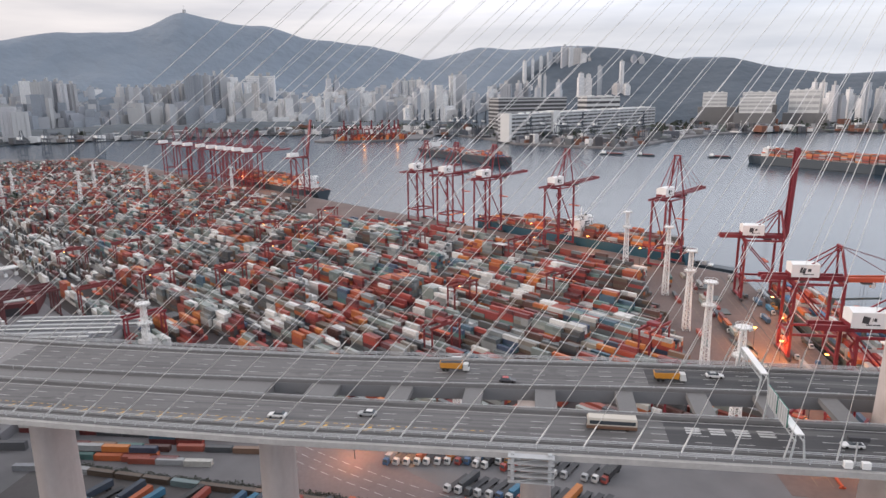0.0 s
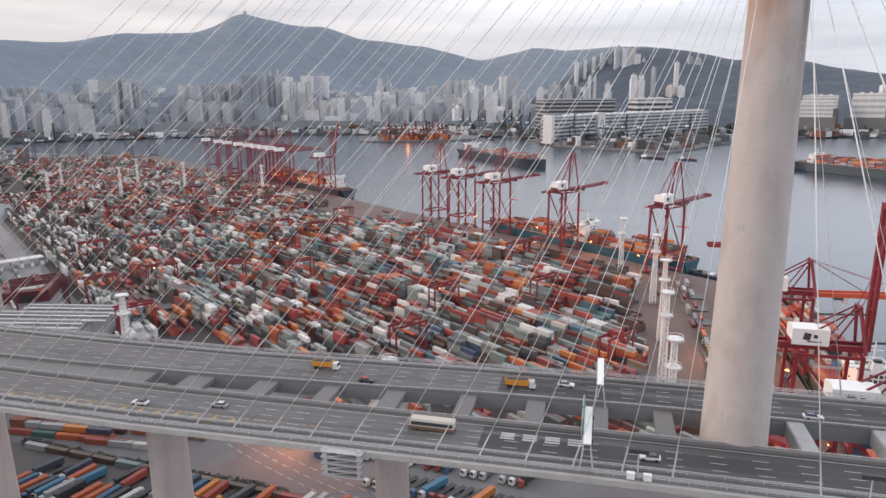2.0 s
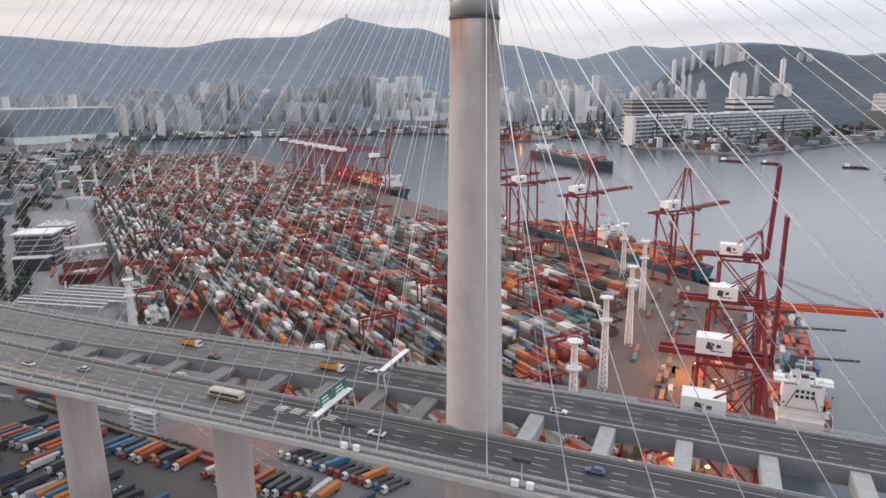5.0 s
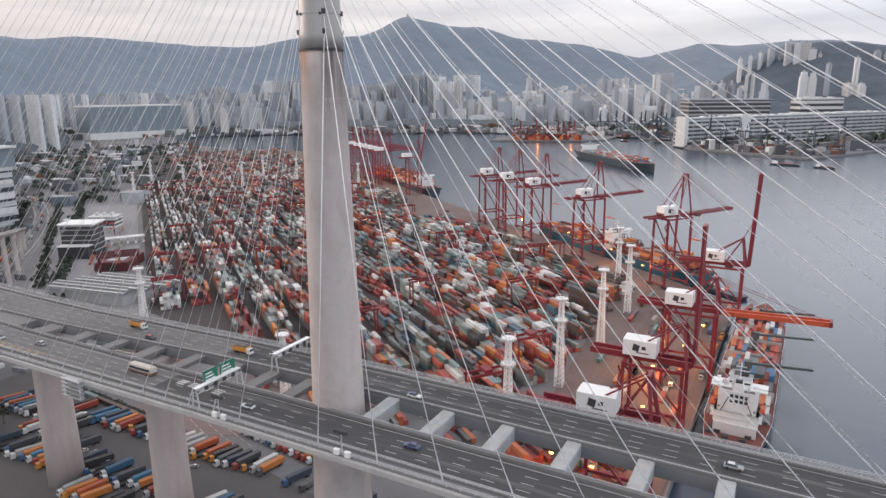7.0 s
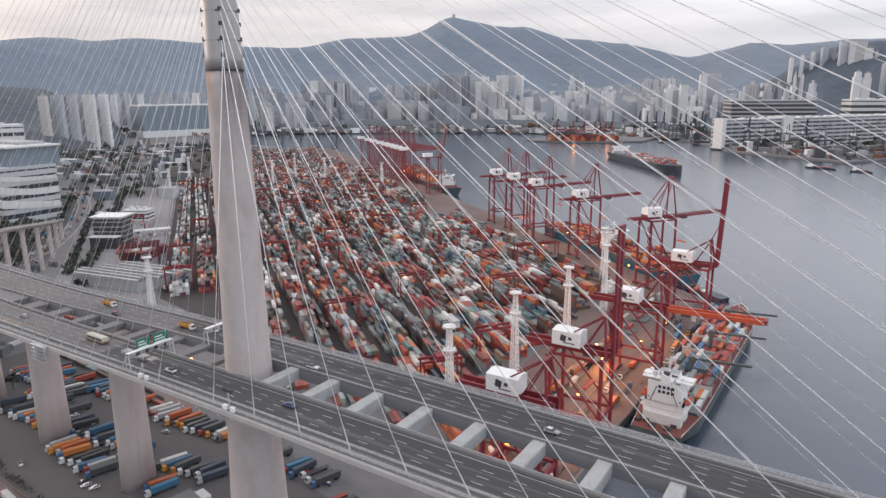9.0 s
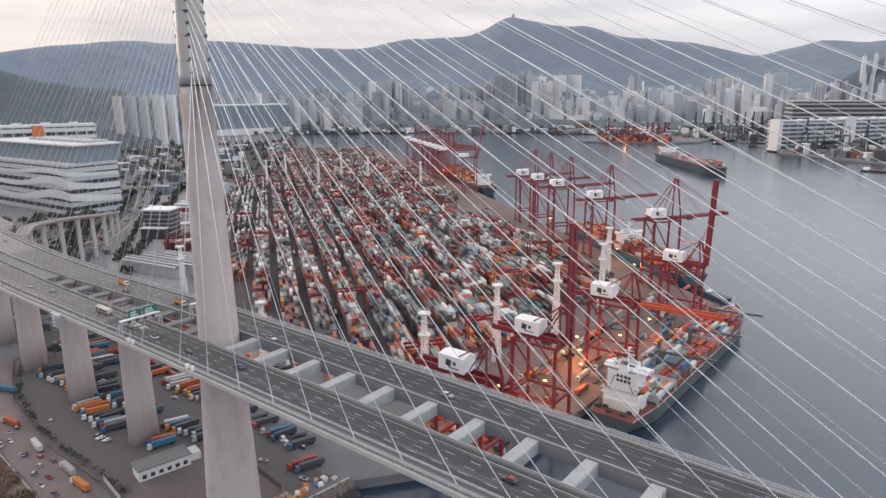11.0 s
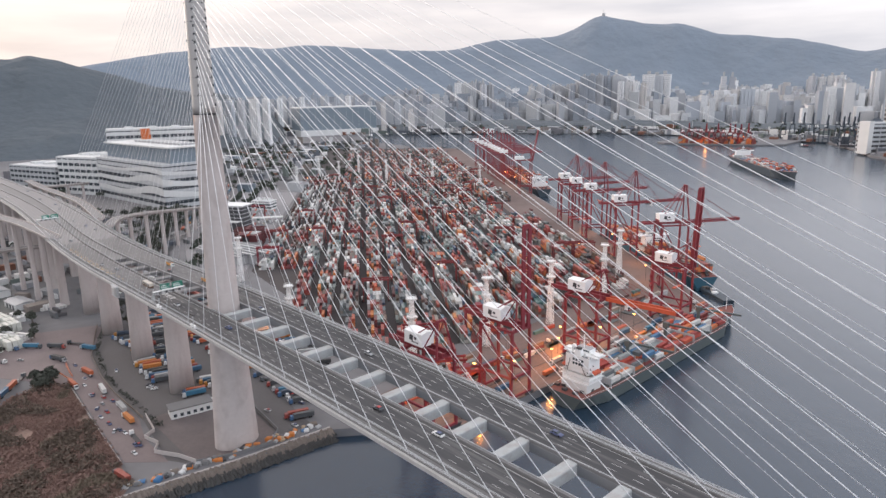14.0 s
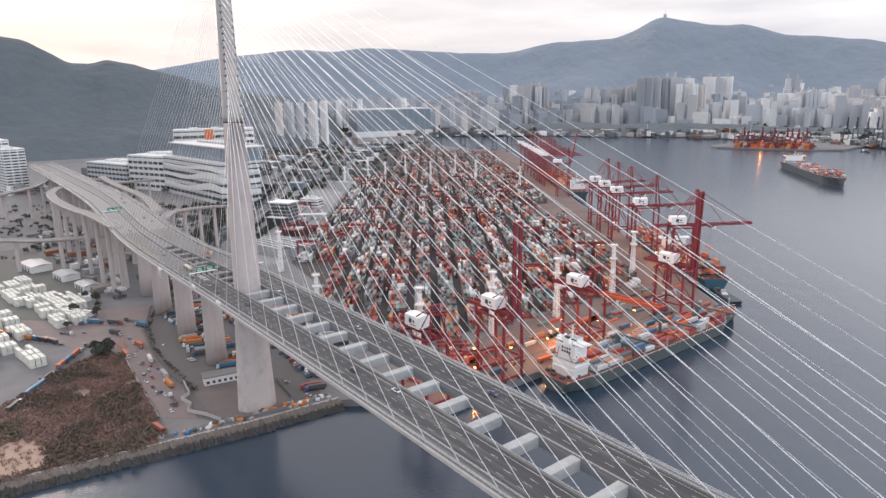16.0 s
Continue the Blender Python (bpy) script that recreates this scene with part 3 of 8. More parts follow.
XS = deck_x(520, -1350, 9)
XS_SPAN = deck_x(520, -58, 9)
XS_BACK = deck_x(-58, -250, 9)
XS_FAR = deck_x(-250, -1350, 9)
bridge = thing("bridge", "twin-deck cable-stayed road bridge with grey girders and white cross beams", "bridge")
for s in (-1, 1):
    # girder: a shallow box with a raking outer edge
    prof = [(s * 7.2, -3.4), (s * 20.5, -3.6), (s * 25.4, -1.5), (s * 25.4, -0.1), (s * 7.2, -0.1)]
    if s > 0:
        prof = prof[::-1]
    prof = prof[::-1]
    part("deck_girder", strip(Geo(), prof, XS), GIRDER, bridge)
    part("road_surface", strip(Geo(), ribbon_profile(s, 8.6, 22.0, -0.1, 0.0), XS_SPAN), ASPHALT, bridge, "dark asphalt road surface")
    part("road_surface", strip(Geo(), ribbon_profile(s, 8.6, 22.0, -0.1, 0.0), XS_BACK), ASPHALT_OLD, bridge, "worn asphalt road surface")
    part("road_surface", strip(Geo(), ribbon_profile(s, 8.6, 22.0, -0.1, 0.0), XS_FAR), ASPHALT_PALE, bridge, "pale bleached asphalt road surface")
    part("edge_fascia", strip(Geo(), ribbon_profile(s, 25.4, 26.4, -1.7, -0.35), XS), FASCIA, bridge, "pale edge fascia")
    part("parapet_plinth", strip(Geo(), ribbon_profile(s, 7.35, 8.5, -0.1, 0.85), XS), CONCRETE_GREY, bridge)
    part("parapet_plinth", strip(Geo(), ribbon_profile(s, 22.1, 22.6, -0.1, 0.6), XS), CONCRETE_GREY, bridge)
    part("service_strip", strip(Geo(), ribbon_profile(s, 22.6, 25.4, -0.1, 0.08), XS), CONCRETE_GREY, bridge)
    for y, z in ((22.3, 0.95), (22.3, 1.3), (25.2, 0.55), (25.2, 0.9), (25.2, 1.25), (7.6, 1.15)):
        part("guard_rail", strip(Geo(), ribbon_profile(s, y - 0.07, y + 0.07, z - 0.07, z + 0.07), XS), GALV, bridge)
    g = Geo()
    for x in deck_x(420, -420, 3.7):
        zz = deck_z(x)
        for y in (25.2, 22.3, 7.6):
            yy = lat(x, s * y)
            g.box(x - 0.09, yy - 0.09, zz - 0.1, x + 0.09, yy + 0.09, zz + 1.32)
    tagged(part("rail_post", g, GALV, bridge), kind="stuff")
    # lane lines
    for y, wid in ((9.4, 0.22), (21.3, 0.22)):
        part("edge_line", strip(Geo(), ribbon_profile(s, y - wid / 2, y + wid / 2, 0.01, 0.03), XS), MARK, bridge)
    g = Geo()
    for y in (12.6, 15.5, 18.4):
        x = 500.0
        while x > -700:
            yy, yb = lat(x, s * y), lat(x - 3.4, s * y)
            zz = deck_z(x)
            g.add([(x - 3.4, yb - 0.1, deck_z(x - 3.4) + 0.025), (x, yy - 0.1, zz + 0.025), (x, yy + 0.1, zz + 0.025), (x - 3.4, yb + 0.1, deck_z(x - 3.4) + 0.025)], [(0, 1, 2, 3)])
            x -= 9
    tagged(part("lane_dash", g, MARK, bridge), kind="stuff")
# yellow hatching at the edge of the back span
g = Geo()
for k in range(20):
    x = -122 - k * 5.4
    g.add([(x, lat(x, -21.0), deck_z(x) + 0.03), (x + 1.1, lat(x, -21.0), deck_z(x) + 0.03), (x + 2.6, lat(x, -19.0), deck_z(x) + 0.03), (x + 1.5, lat(x, -19.0), deck_z(x) + 0.03)], [(0, 1, 2, 3)])
for k in range(60):
    x = -100 - k * 2.2
    g.box(x, lat(x, -18.4) - 0.11, deck_z(x) + 0.02, x + 1.1, lat(x, -18.4) + 0.11, deck_z(x) + 0.03)
tagged(part("hatching", g, MARK_Y, bridge, "worn yellow hatched road marking"), kind="stuff")
# lane destination words, not readable: bars
for k in range(4):
    g = Geo()
    x = -53.5 + k * 5.2
    for j in range(3):
        g.box(x, -14.6 + 1.1 * j, deck_z(x) + 0.02, x + 3.8, -13.9 + 1.1 * j, deck_z(x) + 0.035)
    part("lane_lettering", g, MARK, bridge, "white lane lettering, illegible bars")

BEAM_GAP = 18.45
BEAMS = [15 + BEAM_GAP * k for k in range(28)]
for x in BEAMS:
    z = deck_z(x)
    g = Geo().loft([[(x - 2.0, y, z - 3.4), (x + 2.0, y, z - 3.4), (x + 2.0, y, z + 0.2), (x + 1.75, y, z + 0.5), (x - 1.75, y, z + 0.5), (x - 2.0, y, z + 0.2)] for y in (-7.3, 7.3)])
    part("cross_beam", g, BEAM_GREY, bridge)
for x, hw in ((-15.5, 2.2), (-31, 2.2), (-47, 2.4), (-65, 2.2), (-85, 2.6), (-103.5, 2.4), (-123, 3), (-144, 4)):
    z = deck_z(x)
    g = Geo().loft([[(x - hw, y, z - 1.5), (x + hw, y, z - 1.5), (x + hw, y, z - 0.05), (x - hw, y, z - 0.05)] for y in (lat(x, -7.3), lat(x, 7.3))])
    part("cross_beam", g, CONCRETE_GREY, bridge, "grey concrete cross beam")
# solid median slab where the approach closes up
xs = deck_x(-159, -1350, 9)
part("median_slab", strip(Geo(), [(-7.3, -3.0), (7.3, -3.0), (7.3, -0.05), (-7.3, -0.05)][::1], xs), CONCRETE_GREY, bridge)


def pier(x, y, wx, wy, top, base=GROUND):
    """A tall tapered pier, oval in plan, with a widened head."""
    rings = []
    for z, f, h in ((base, 1.16, 1.16), (base + 25, 1.08, 1.08), (top - 9, 1.0, 1.0), (top - 6, 1.0, 1.0), (top - 2.5, 1.1, 1.16), (top, 1.3, 1.35)):
        ring = []
        for k in range(28):
            a = 2 * math.pi * k / 28
            c, q = math.cos(a), math.sin(a)
            ring.append((x + wx * f / 2 * math.copysign(abs(c) ** 0.75, c), y + wy * h / 2 * math.copysign(abs(q) ** 0.75, q), z))
        rings.append(ring)
    return Geo().loft(rings)


for x, y in ((-87, 5), (-161, 6.5), (-235, 8.5), (-302, 13)):
    part("pier", pier(x, y, 8.0, 13.4, deck_z(x) - 3.3), PIERS, bridge, "tall tapered concrete pier", smooth=True)
for x in (-345, -395, -450, -505, -560, -620, -680, -740, -800, -870, -940, -1010):
    for s in (-1, 1):
        part("pier", pier(x, lat(x, s * 15), 4.5, 6.5, deck_z(x) - 3.3), PIERS, bridge, "concrete approach pier")

# maintenance gantry under the deck
cradle = thing("inspection_cradle", "grey steel inspection cradle hung on the deck edge", "inspection cradle")
for a in (-92, -84):
    part("hanger", Geo().box(a - 0.4, -27.5, deck_z(a) - 6.5, a + 0.4, -26.5, deck_z(a) + 0.2), GALV, cradle)
for k in range(5):
    z = deck_z(-88) - 6.5 + k * 1.5
    part("platform", Geo().box(-93, -28.2, z, -83, -26.5, z + 0.2), GALV, cradle)
    if k < 4:
        part("brace", Geo().bar((-92, -27.6, z), (-84, -27.6, z + 1.5), 0.2), GALV, cradle)

# ---------------------------------------------------------------- the tower
tower = thing("bridge_tower", "tall tapered round bridge tower, concrete below and stainless steel above", "bridge tower")


def rings_of(spec, sides=40):
    return [[(rx * math.cos(2 * math.pi * i / sides), ry * math.sin(2 * math.pi * i / sides), z) for i in range(sides)] for z, rx, ry in spec]


def tower_r(z):
    return float(np.interp(z, [3, 60, 83, 182, 293], [9.0, 7.9, 7.3, 5.6, 3.6])), float(np.interp(z, [3, 60, 83, 182, 293], [12.3, 9.6, 8.2, 5.8, 3.6]))


def tower_rings(z0, z1, n):
    return rings_of([(z, *tower_r(z)) for z in [z0 + (z1 - z0) * i / n for i in range(n + 1)]])


part("shaft", Geo().loft(tower_rings(GROUND - 3, 182.2, 42)), SHAFT, tower, "weathered concrete shaft", smooth=True)
part("collar", Geo().loft(rings_of([(182.2, 5.75, 5.95), (182.25, 5.86, 6.04), (182.8, 5.86, 6.04), (182.85, 5.6, 5.8)])), DARK, tower, "dark joint collar", smooth=False)
part("steel_shaft", Geo().loft(tower_rings(182.6, 293, 30)), STEEL, tower, "dull stainless steel upper shaft", smooth=True)
for k in range(12):
    z = 191.2 + k * 8.6
    rx, ry = tower_r(z)
    part("seam_ring", Geo().loft(rings_of([(z, rx + 0.03, ry + 0.03), (z + 0.12, rx + 0.03, ry + 0.03)])), GIRDER, tower)
    for a in (20, 160, 250, 310):
        c, q = math.cos(radians(a)), math.sin(radians(a))
        part("lifting_lug", Geo().box((rx + 0.1) * c - 0.18, (ry + 0.1) * q - 0.18, z - 0.3, (rx + 0.1) * c + 0.18, (ry + 0.1) * q + 0.18, z + 0.35), DARK, tower)
for z in range(10, 176, 8):
    rx, ry = tower_r(z)
    part("pour_joint", Geo().loft(rings_of([(z, rx + 0.012, ry + 0.012), (z + 0.12, rx + 0.012, ry + 0.012)])), PIERS, tower)
R7 = random.Random(3)
for k in range(16):
    a, z = radians(R7.uniform(200, 340)), R7.uniform(86, 170)
    w, h = R7.uniform(0.08, 0.16), R7.uniform(0.8, 1.8)
    quad = []
    for dz in (0, h):
        rx, ry = tower_r(z + dz)
        for da in (-w, w):
            quad += [((rx + e) * math.cos(a + da), (ry + e) * math.sin(a + da), z + dz) for e in (-0.05, 0.03)]
    part("repair_patch", Geo().add(quad, [(1, 3, 7, 5), (0, 1, 5, 4), (3, 2, 6, 7), (0, 2, 3, 1), (4, 5, 7, 6)]), CONCRETE if k % 3 else FASCIA, tower, "pale mortar repair patch")
# ---------------------------------------------------------------- stay cables
CABLE_GROUP = "stay cables of the bridge"


def stay(x, s, k, n):
    za = 187 + 101 * (k / (n - 1)) ** 0.92
    rx, ry = tower_r(za)
    top = Vector((math.copysign(rx * 0.75, x), s * ry * 0.65, za))
    y = s * 24.4
    low = Vector((x, lat(x, y), deck_z(x) + 0.7))
    ob = thing("stay_cable", "white sheathed steel stay cable from deck edge to tower", "stay cable", group=CABLE_GROUP)
    r = (0.118 if s < 0 else 0.066) if x > 0 else 0.065
    part("cable", Geo().tube(low, top, r, r, 6), CABLE, ob, smooth=True)
    d = (top - low).normalized()
    part("anchor_sleeve", Geo().tube(low, low + d * 5.5, 0.2, 0.17, 8), GALV, ob)
    g = Geo()
    g.box(top.x - 0.4, top.y - 0.4, top.z - 0.7, top.x + 0.4, top.y + 0.4, top.z + 0.5)
    part("anchor_box", g, DARK, ob)
    return ob


for s in (-1, 1):
    for k in range(28):
        stay(11.8 + BEAM_GAP * k, s, k, 28)
        stay(-16 - 10.15 * k, s, k, 28)

# sign gantries and lamps on the deck


def sign_gantry(x, s):
    ob = thing("sign_gantry", "white steel sign gantry across a carriageway", "sign gantry", group="sign gantries")
    ya, yb = lat(x, s * 6.6), lat(x, s * 24.0)
    z = deck_z(x)
    for y in (ya, yb):
        for dx in (-0.8, 0.8):
            part("leg", Geo().bar((x + dx * 1.8, y, z - 0.1), (x + dx, y, z + 5.0), 0.35), BEAM_WHITE, ob)
    g = Geo()
    for dx in (-0.8, 0.8):
        for dz in (4.6, 6.0):
            g.bar((x + dx, ya, z + dz), (x + dx, yb, z + dz), 0.22)
    for k in range(9):
        y = ya + (yb - ya) * k / 8
        y2 = ya + (yb - ya) * (k + 1) / 8
        for dx in (-0.8, 0.8):
            g.bar((x + dx, y, z + 4.6), (x + dx, y, z + 6.0), 0.12)
            if k < 8:
                g.bar((x + dx, y, z + 4.6), (x + dx, y2, z + 6.0), 0.12)
        g.bar((x - 0.8, y, z + 6.0), (x + 0.8, y, z + 6.0), 0.12)
    part("truss", g, BEAM_WHITE, ob)
    part("walkway", Geo().box(x - 0.8, min(ya, yb), z + 6.05, x + 0.8, max(ya, yb), z + 6.2), WHITE, ob)
    for k in range(4):
        y = ya + (yb - ya) * (0.2 + 0.2 * k)
        part("lane_signal", Geo().box(x + 0.9, y - 0.6, z + 4.7, x + 1.2, y + 0.6, z + 5.9), DARK, ob)
    if s < 0:
        for y0, y1 in ((lat(x, -13.2), lat(x, -7.2)), (lat(x, -19.6), lat(x, -14.2))):
            b = part("sign_board", Geo().box(x - 1.2, y0, z + 5.2, x - 0.95, y1, z + 9.4), GREEN_SIGN, ob, "green direction sign board")
            g = Geo()
            for k in range(3):
                g.box(x - 0.95, y0 + 0.7, z + 6.1 + k, x - 0.93, y1 - 0.9 - 0.6 * k, z + 6.5 + k)
            part("sign_text", g, WHITE, b, "white sign lettering as bars")
            part("board_back", Geo().box(x - 1.3, y0, z + 5.2, x - 1.2, y1, z + 9.4), GALV, b, "bare grey metal back")
            for k in range(4):
                yk = y0 + (y1 - y0) * (k + 0.5) / 4
                part("back_rib", Geo().box(x - 1.45, yk - 0.1, z + 5.0, x - 1.3, yk + 0.1, z + 9.5), BEAM_WHITE, b)
    return ob


sign_gantry(-33.5, -1)
sign_gantry(-31, 1)
sign_gantry(-368, -1)


def deck_post(x, s):
    ob = thing("lane_monitor", "dark camera post on the bridge edge with two white cabinets", "monitor post", group="monitor posts")
    z = deck_z(x)
    y = s * 25
    part("post", Geo().tube((x, y, z), (x, y, z + 6.5), 0.18, 0.14), GALV, ob)
    part("panel", Geo().box(x - 2.0, y - 0.6, z + 6.0, x + 2.0, y + 0.2, z + 6.9), DARK, ob)
    for dx in (-2.2, 1.2):
        part("cabinet", Geo().box(x + dx, y - 0.9, z + 0.1, x + dx + 1.6, y + 0.1, z + 1.5), WHITE, ob)
    return ob


deck_post(-23, -1)
deck_post(20, -1)

# approach ramps


def ramp(name, pts, width, label, piers=45):
    """A curved viaduct through plan points (x, y, z), smoothed, on single piers."""
    ob = thing(name, label, "viaduct")
    pts = [Vector(p) for p in pts]
    line = []
    for i in range(len(pts) - 1):
        p0, p1, p2, p3 = pts[max(0, i - 1)], pts[i], pts[i + 1], pts[min(len(pts) - 1, i + 2)]
        for k in range(10):
            t = k / 10
            line.append(0.5 * ((2 * p1) + (p2 - p0) * t + (2 * p0 - 5 * p1 + 4 * p2 - p3) * t * t + (3 * p1 - p0 - 3 * p2 + p3) * t ** 3))
    line.append(pts[-1])

    def sweep(prof):
        rings = []
        for i, p in enumerate(line):
            d = line[min(i + 1, len(line) - 1)] - line[max(i - 1, 0)]
            n = Vector((-d.y, d.x, 0)).normalized()
            rings.append([p + n * a + Vector((0, 0, b)) for a, b in prof])
        return Geo().loft(rings)
    w = width / 2
    part("girder", sweep([(w, -0.05), (-w, -0.05), (-w, -0.9), (-w * 0.5, -2.6), (w * 0.5, -2.6), (w, -0.9)]), PIERS, ob)
    part("road_surface", sweep([(w - 0.5, 0.03), (0.5 - w, 0.03), (0.5 - w, -0.05), (w - 0.5, -0.05)]), ASPHALT_PALE, ob)
    for a in (w - 0.45, -w):
        part("parapet", sweep([(a + 0.45, 1.1), (a, 1.1), (a, -0.9), (a + 0.45, -0.9)]), CONCRETE, ob)
    run = 0
    for i in range(1, len(line)):
        run += (line[i] - line[i - 1]).length
        if run > piers and line[i].z > 12:
            run = 0
            q = line[i]
            part("pier", pier(q.x, q.y, 2.6, 4.2, q.z - 2.5), PIERS, ob)
    return ob


ramp("slip_ramp", [(-285, -13, 79.2), (-345, -12, 77), (-410, -13, 74.8), (-490, -18, 72), (-608, -18, 69), (-700, -8, 67.5), (-765, 18, 66), (-800, 60, 63), (-830, 120, 58), (-900, 180, 50)], 11, "curving concrete slip ramp leaving the bridge")
ramp("upper_ramp", [(-1060, 50, 61.5), (-998, 34, 60), (-894, -8, 56), (-851, -60, 52), (-780, -110, 48), (-660, -160, 44)], 11, "elevated concrete ramp joining the approach road")
ramp("lower_ramp", [(-450, 60, 40), (-462, 0, 40), (-478, -50, 40), (-514, -90, 40), (-580, -150, 38)], 10, "low concrete viaduct passing below the bridge")
ramp("side_ramp", [(-372, 48, 75.6), (-440, 60, 73.4), (-559, 77, 69.5), (-752, 85, 65.5), (-950, 105, 58)], 10, "concrete ramp branching behind the approach road")
ramp("low_side_ramp", [(-318, 41, 77.2), (-360, 60, 74.6), (-410, 92, 68), (-470, 140, 58), (-545, 200, 44), (-640, 262, 28)], 9, "descending concrete ramp towards the port road")

# ---------------------------------------------------------------- ground surfaces round the bridge


def patch(name, poly, z0, material, label, category="pavement"):
    return solid(name, Geo().prism(poly, z0 - 0.3, z0), material, label, category, kind="structure")


def ypoly(*uv):
    return [(yard(u, v).x, yard(u, v).y) for u, v in uv]


patch("yard_paving", ypoly((2000, -52), (370, -52), (215, 25), (90, 90), (250, 330), (1215, 384), (1860, 384))[::-1], GROUND + 0.05, YARD, "stained brown-grey paving of the container yard")
patch("quay_apron", [(12, 88), (78, 84), (81, 413), (yard(1870, 388).x, yard(1870, 388).y), (yard(1870, 310).x, yard(1870, 310).y), (-10, 380)], GROUND + 0.09, APRON, "reddish brown quay apron along the berths")
patch("lorry_park", [(-8, -36), (2, -30), (14, 40), (-150, 62), (-300, 70), (-300, 40), (-262, 6), (-193, -20), (-145, -27), (-60, -29)], GROUND + 0.06, PARK, "grey lorry park under the bridge")
patch("waterside_road", [(-6, -36), (-22, -53), (-75, -50), (-148, -45), (-172, -62), (-200, -80), (-262, -122), (-420, -200), (-430, -180), (-300, -100), (-262, -62), (-283, -46), (-264, 3), (-255, 6), (-193, -21), (-145, -27.5), (-112, -29.5), (-66, -30), (-40, -36)], GROUND + 0.1, ROAD_WARM, "pale brown service road with a junction", "road")
patch("yard_lane", [(-205, 62), (-140, 62), (-118, 72), (-138, 84), (-160, 104), (-200, 112), (-196, 96), (-186, 80)], GROUND + 0.12, ROAD_WARM, "curving brown lane between lorry park and yard", "road")
g = Geo()
for off in (0, 6.5, 13):
    for k in range(14):
        a = Vector((-196 + 6.5 * k, 99 - 2.6 * k - off * 0.9 + 0.06 * (k - 7) ** 2))
        b = Vector((-196 + 6.5 * (k + 0.62), 99 - 2.6 * (k + 0.62) - off * 0.9 + 0.06 * (k - 6.4) ** 2))
        g.bar((a.x, a.y, GROUND + 0.14), (b.x, b.y, GROUND + 0.14), 0.28, 0.02)
solid("lane_marking", g, MARK, "worn white lane lines on the curving lane", "road marking", kind="structure")
patch("tower_compound", [(-30, 24), (-62, 14), (-62, -26), (4, -27), (13, -8), (15, 12), (5, 20)], GROUND + 0.13, mat("compound_paving", (0.13, 0.108, 0.106), 0.9, var=0.35, scale=0.05, fine=0.5), "stained paving of the tower compound")

# ---------------------------------------------------------------- container yard
BOX_L, BOX_W, BOX_H = 12.19, 2.44, 2.59


def box_mesh(length, material, name):
    """One container: corrugated-looking body with corner posts, top and bottom rails and a door end."""
    g = Geo()
    g.box(0.1, 0.06, 0.12, length - 0.1, BOX_W - 0.06, BOX_H - 0.06)
    for x in (0, length - 0.16):
        for y in (0, BOX_W - 0.16):
            g.box(x, y, 0, x + 0.16, y + 0.16, BOX_H)
    for y in (0, BOX_W - 0.12):
        g.box(0.16, y, 0, length - 0.16, y + 0.12, 0.15)
        g.box(0.16, y, BOX_H - 0.12, length - 0.16, y + 0.12, BOX_H)
    return g.mesh(name, material)


SINGLE = box_mesh(BOX_L, BOX_ONE, "shipping_container")
DARK_BOX = SINGLE.copy()
DARK_BOX.materials.clear()
DARK_BOX.materials.append(FAMILY_PAINT["dark"])
near_boxes = []
stuff = {k: Geo() for k in FAMILIES}
MIX = {"reefer": ("white", "white", "white", "white", "white", "white", "dark"), "mixed": ("grey", "red", "red", "orange", "teal", "white", "dark", "sage", "red", "white", "grey", "dark", "dark"),
       "pale": ("white", "white", "sage", "dark", "red", "orange", "sage", "dark", "grey"), "warm": ("red", "orange", "red", "red", "dark", "grey", "sage", "red", "dark")}
BLOCKS = []
v = -44.0
while v < 316:
    start = float(np.interp(v, [-44, 0, 25, 40, 60, 82, 104, 200, 300], [372, 372, 292, 222, 185, 158, 98, 160, 240]))
    BLOCKS.append((v, start))
    v += 23.6


def heap(u, v, seed):
    """How high the stacks stand here, 0 to 1."""
    return 0.5 + 0.9 * noise.noise(Vector((u * 0.013, v * 0.05, seed))) + 0.35 * noise.noise(Vector((u * 0.05, v * 0.2, seed + 4)))


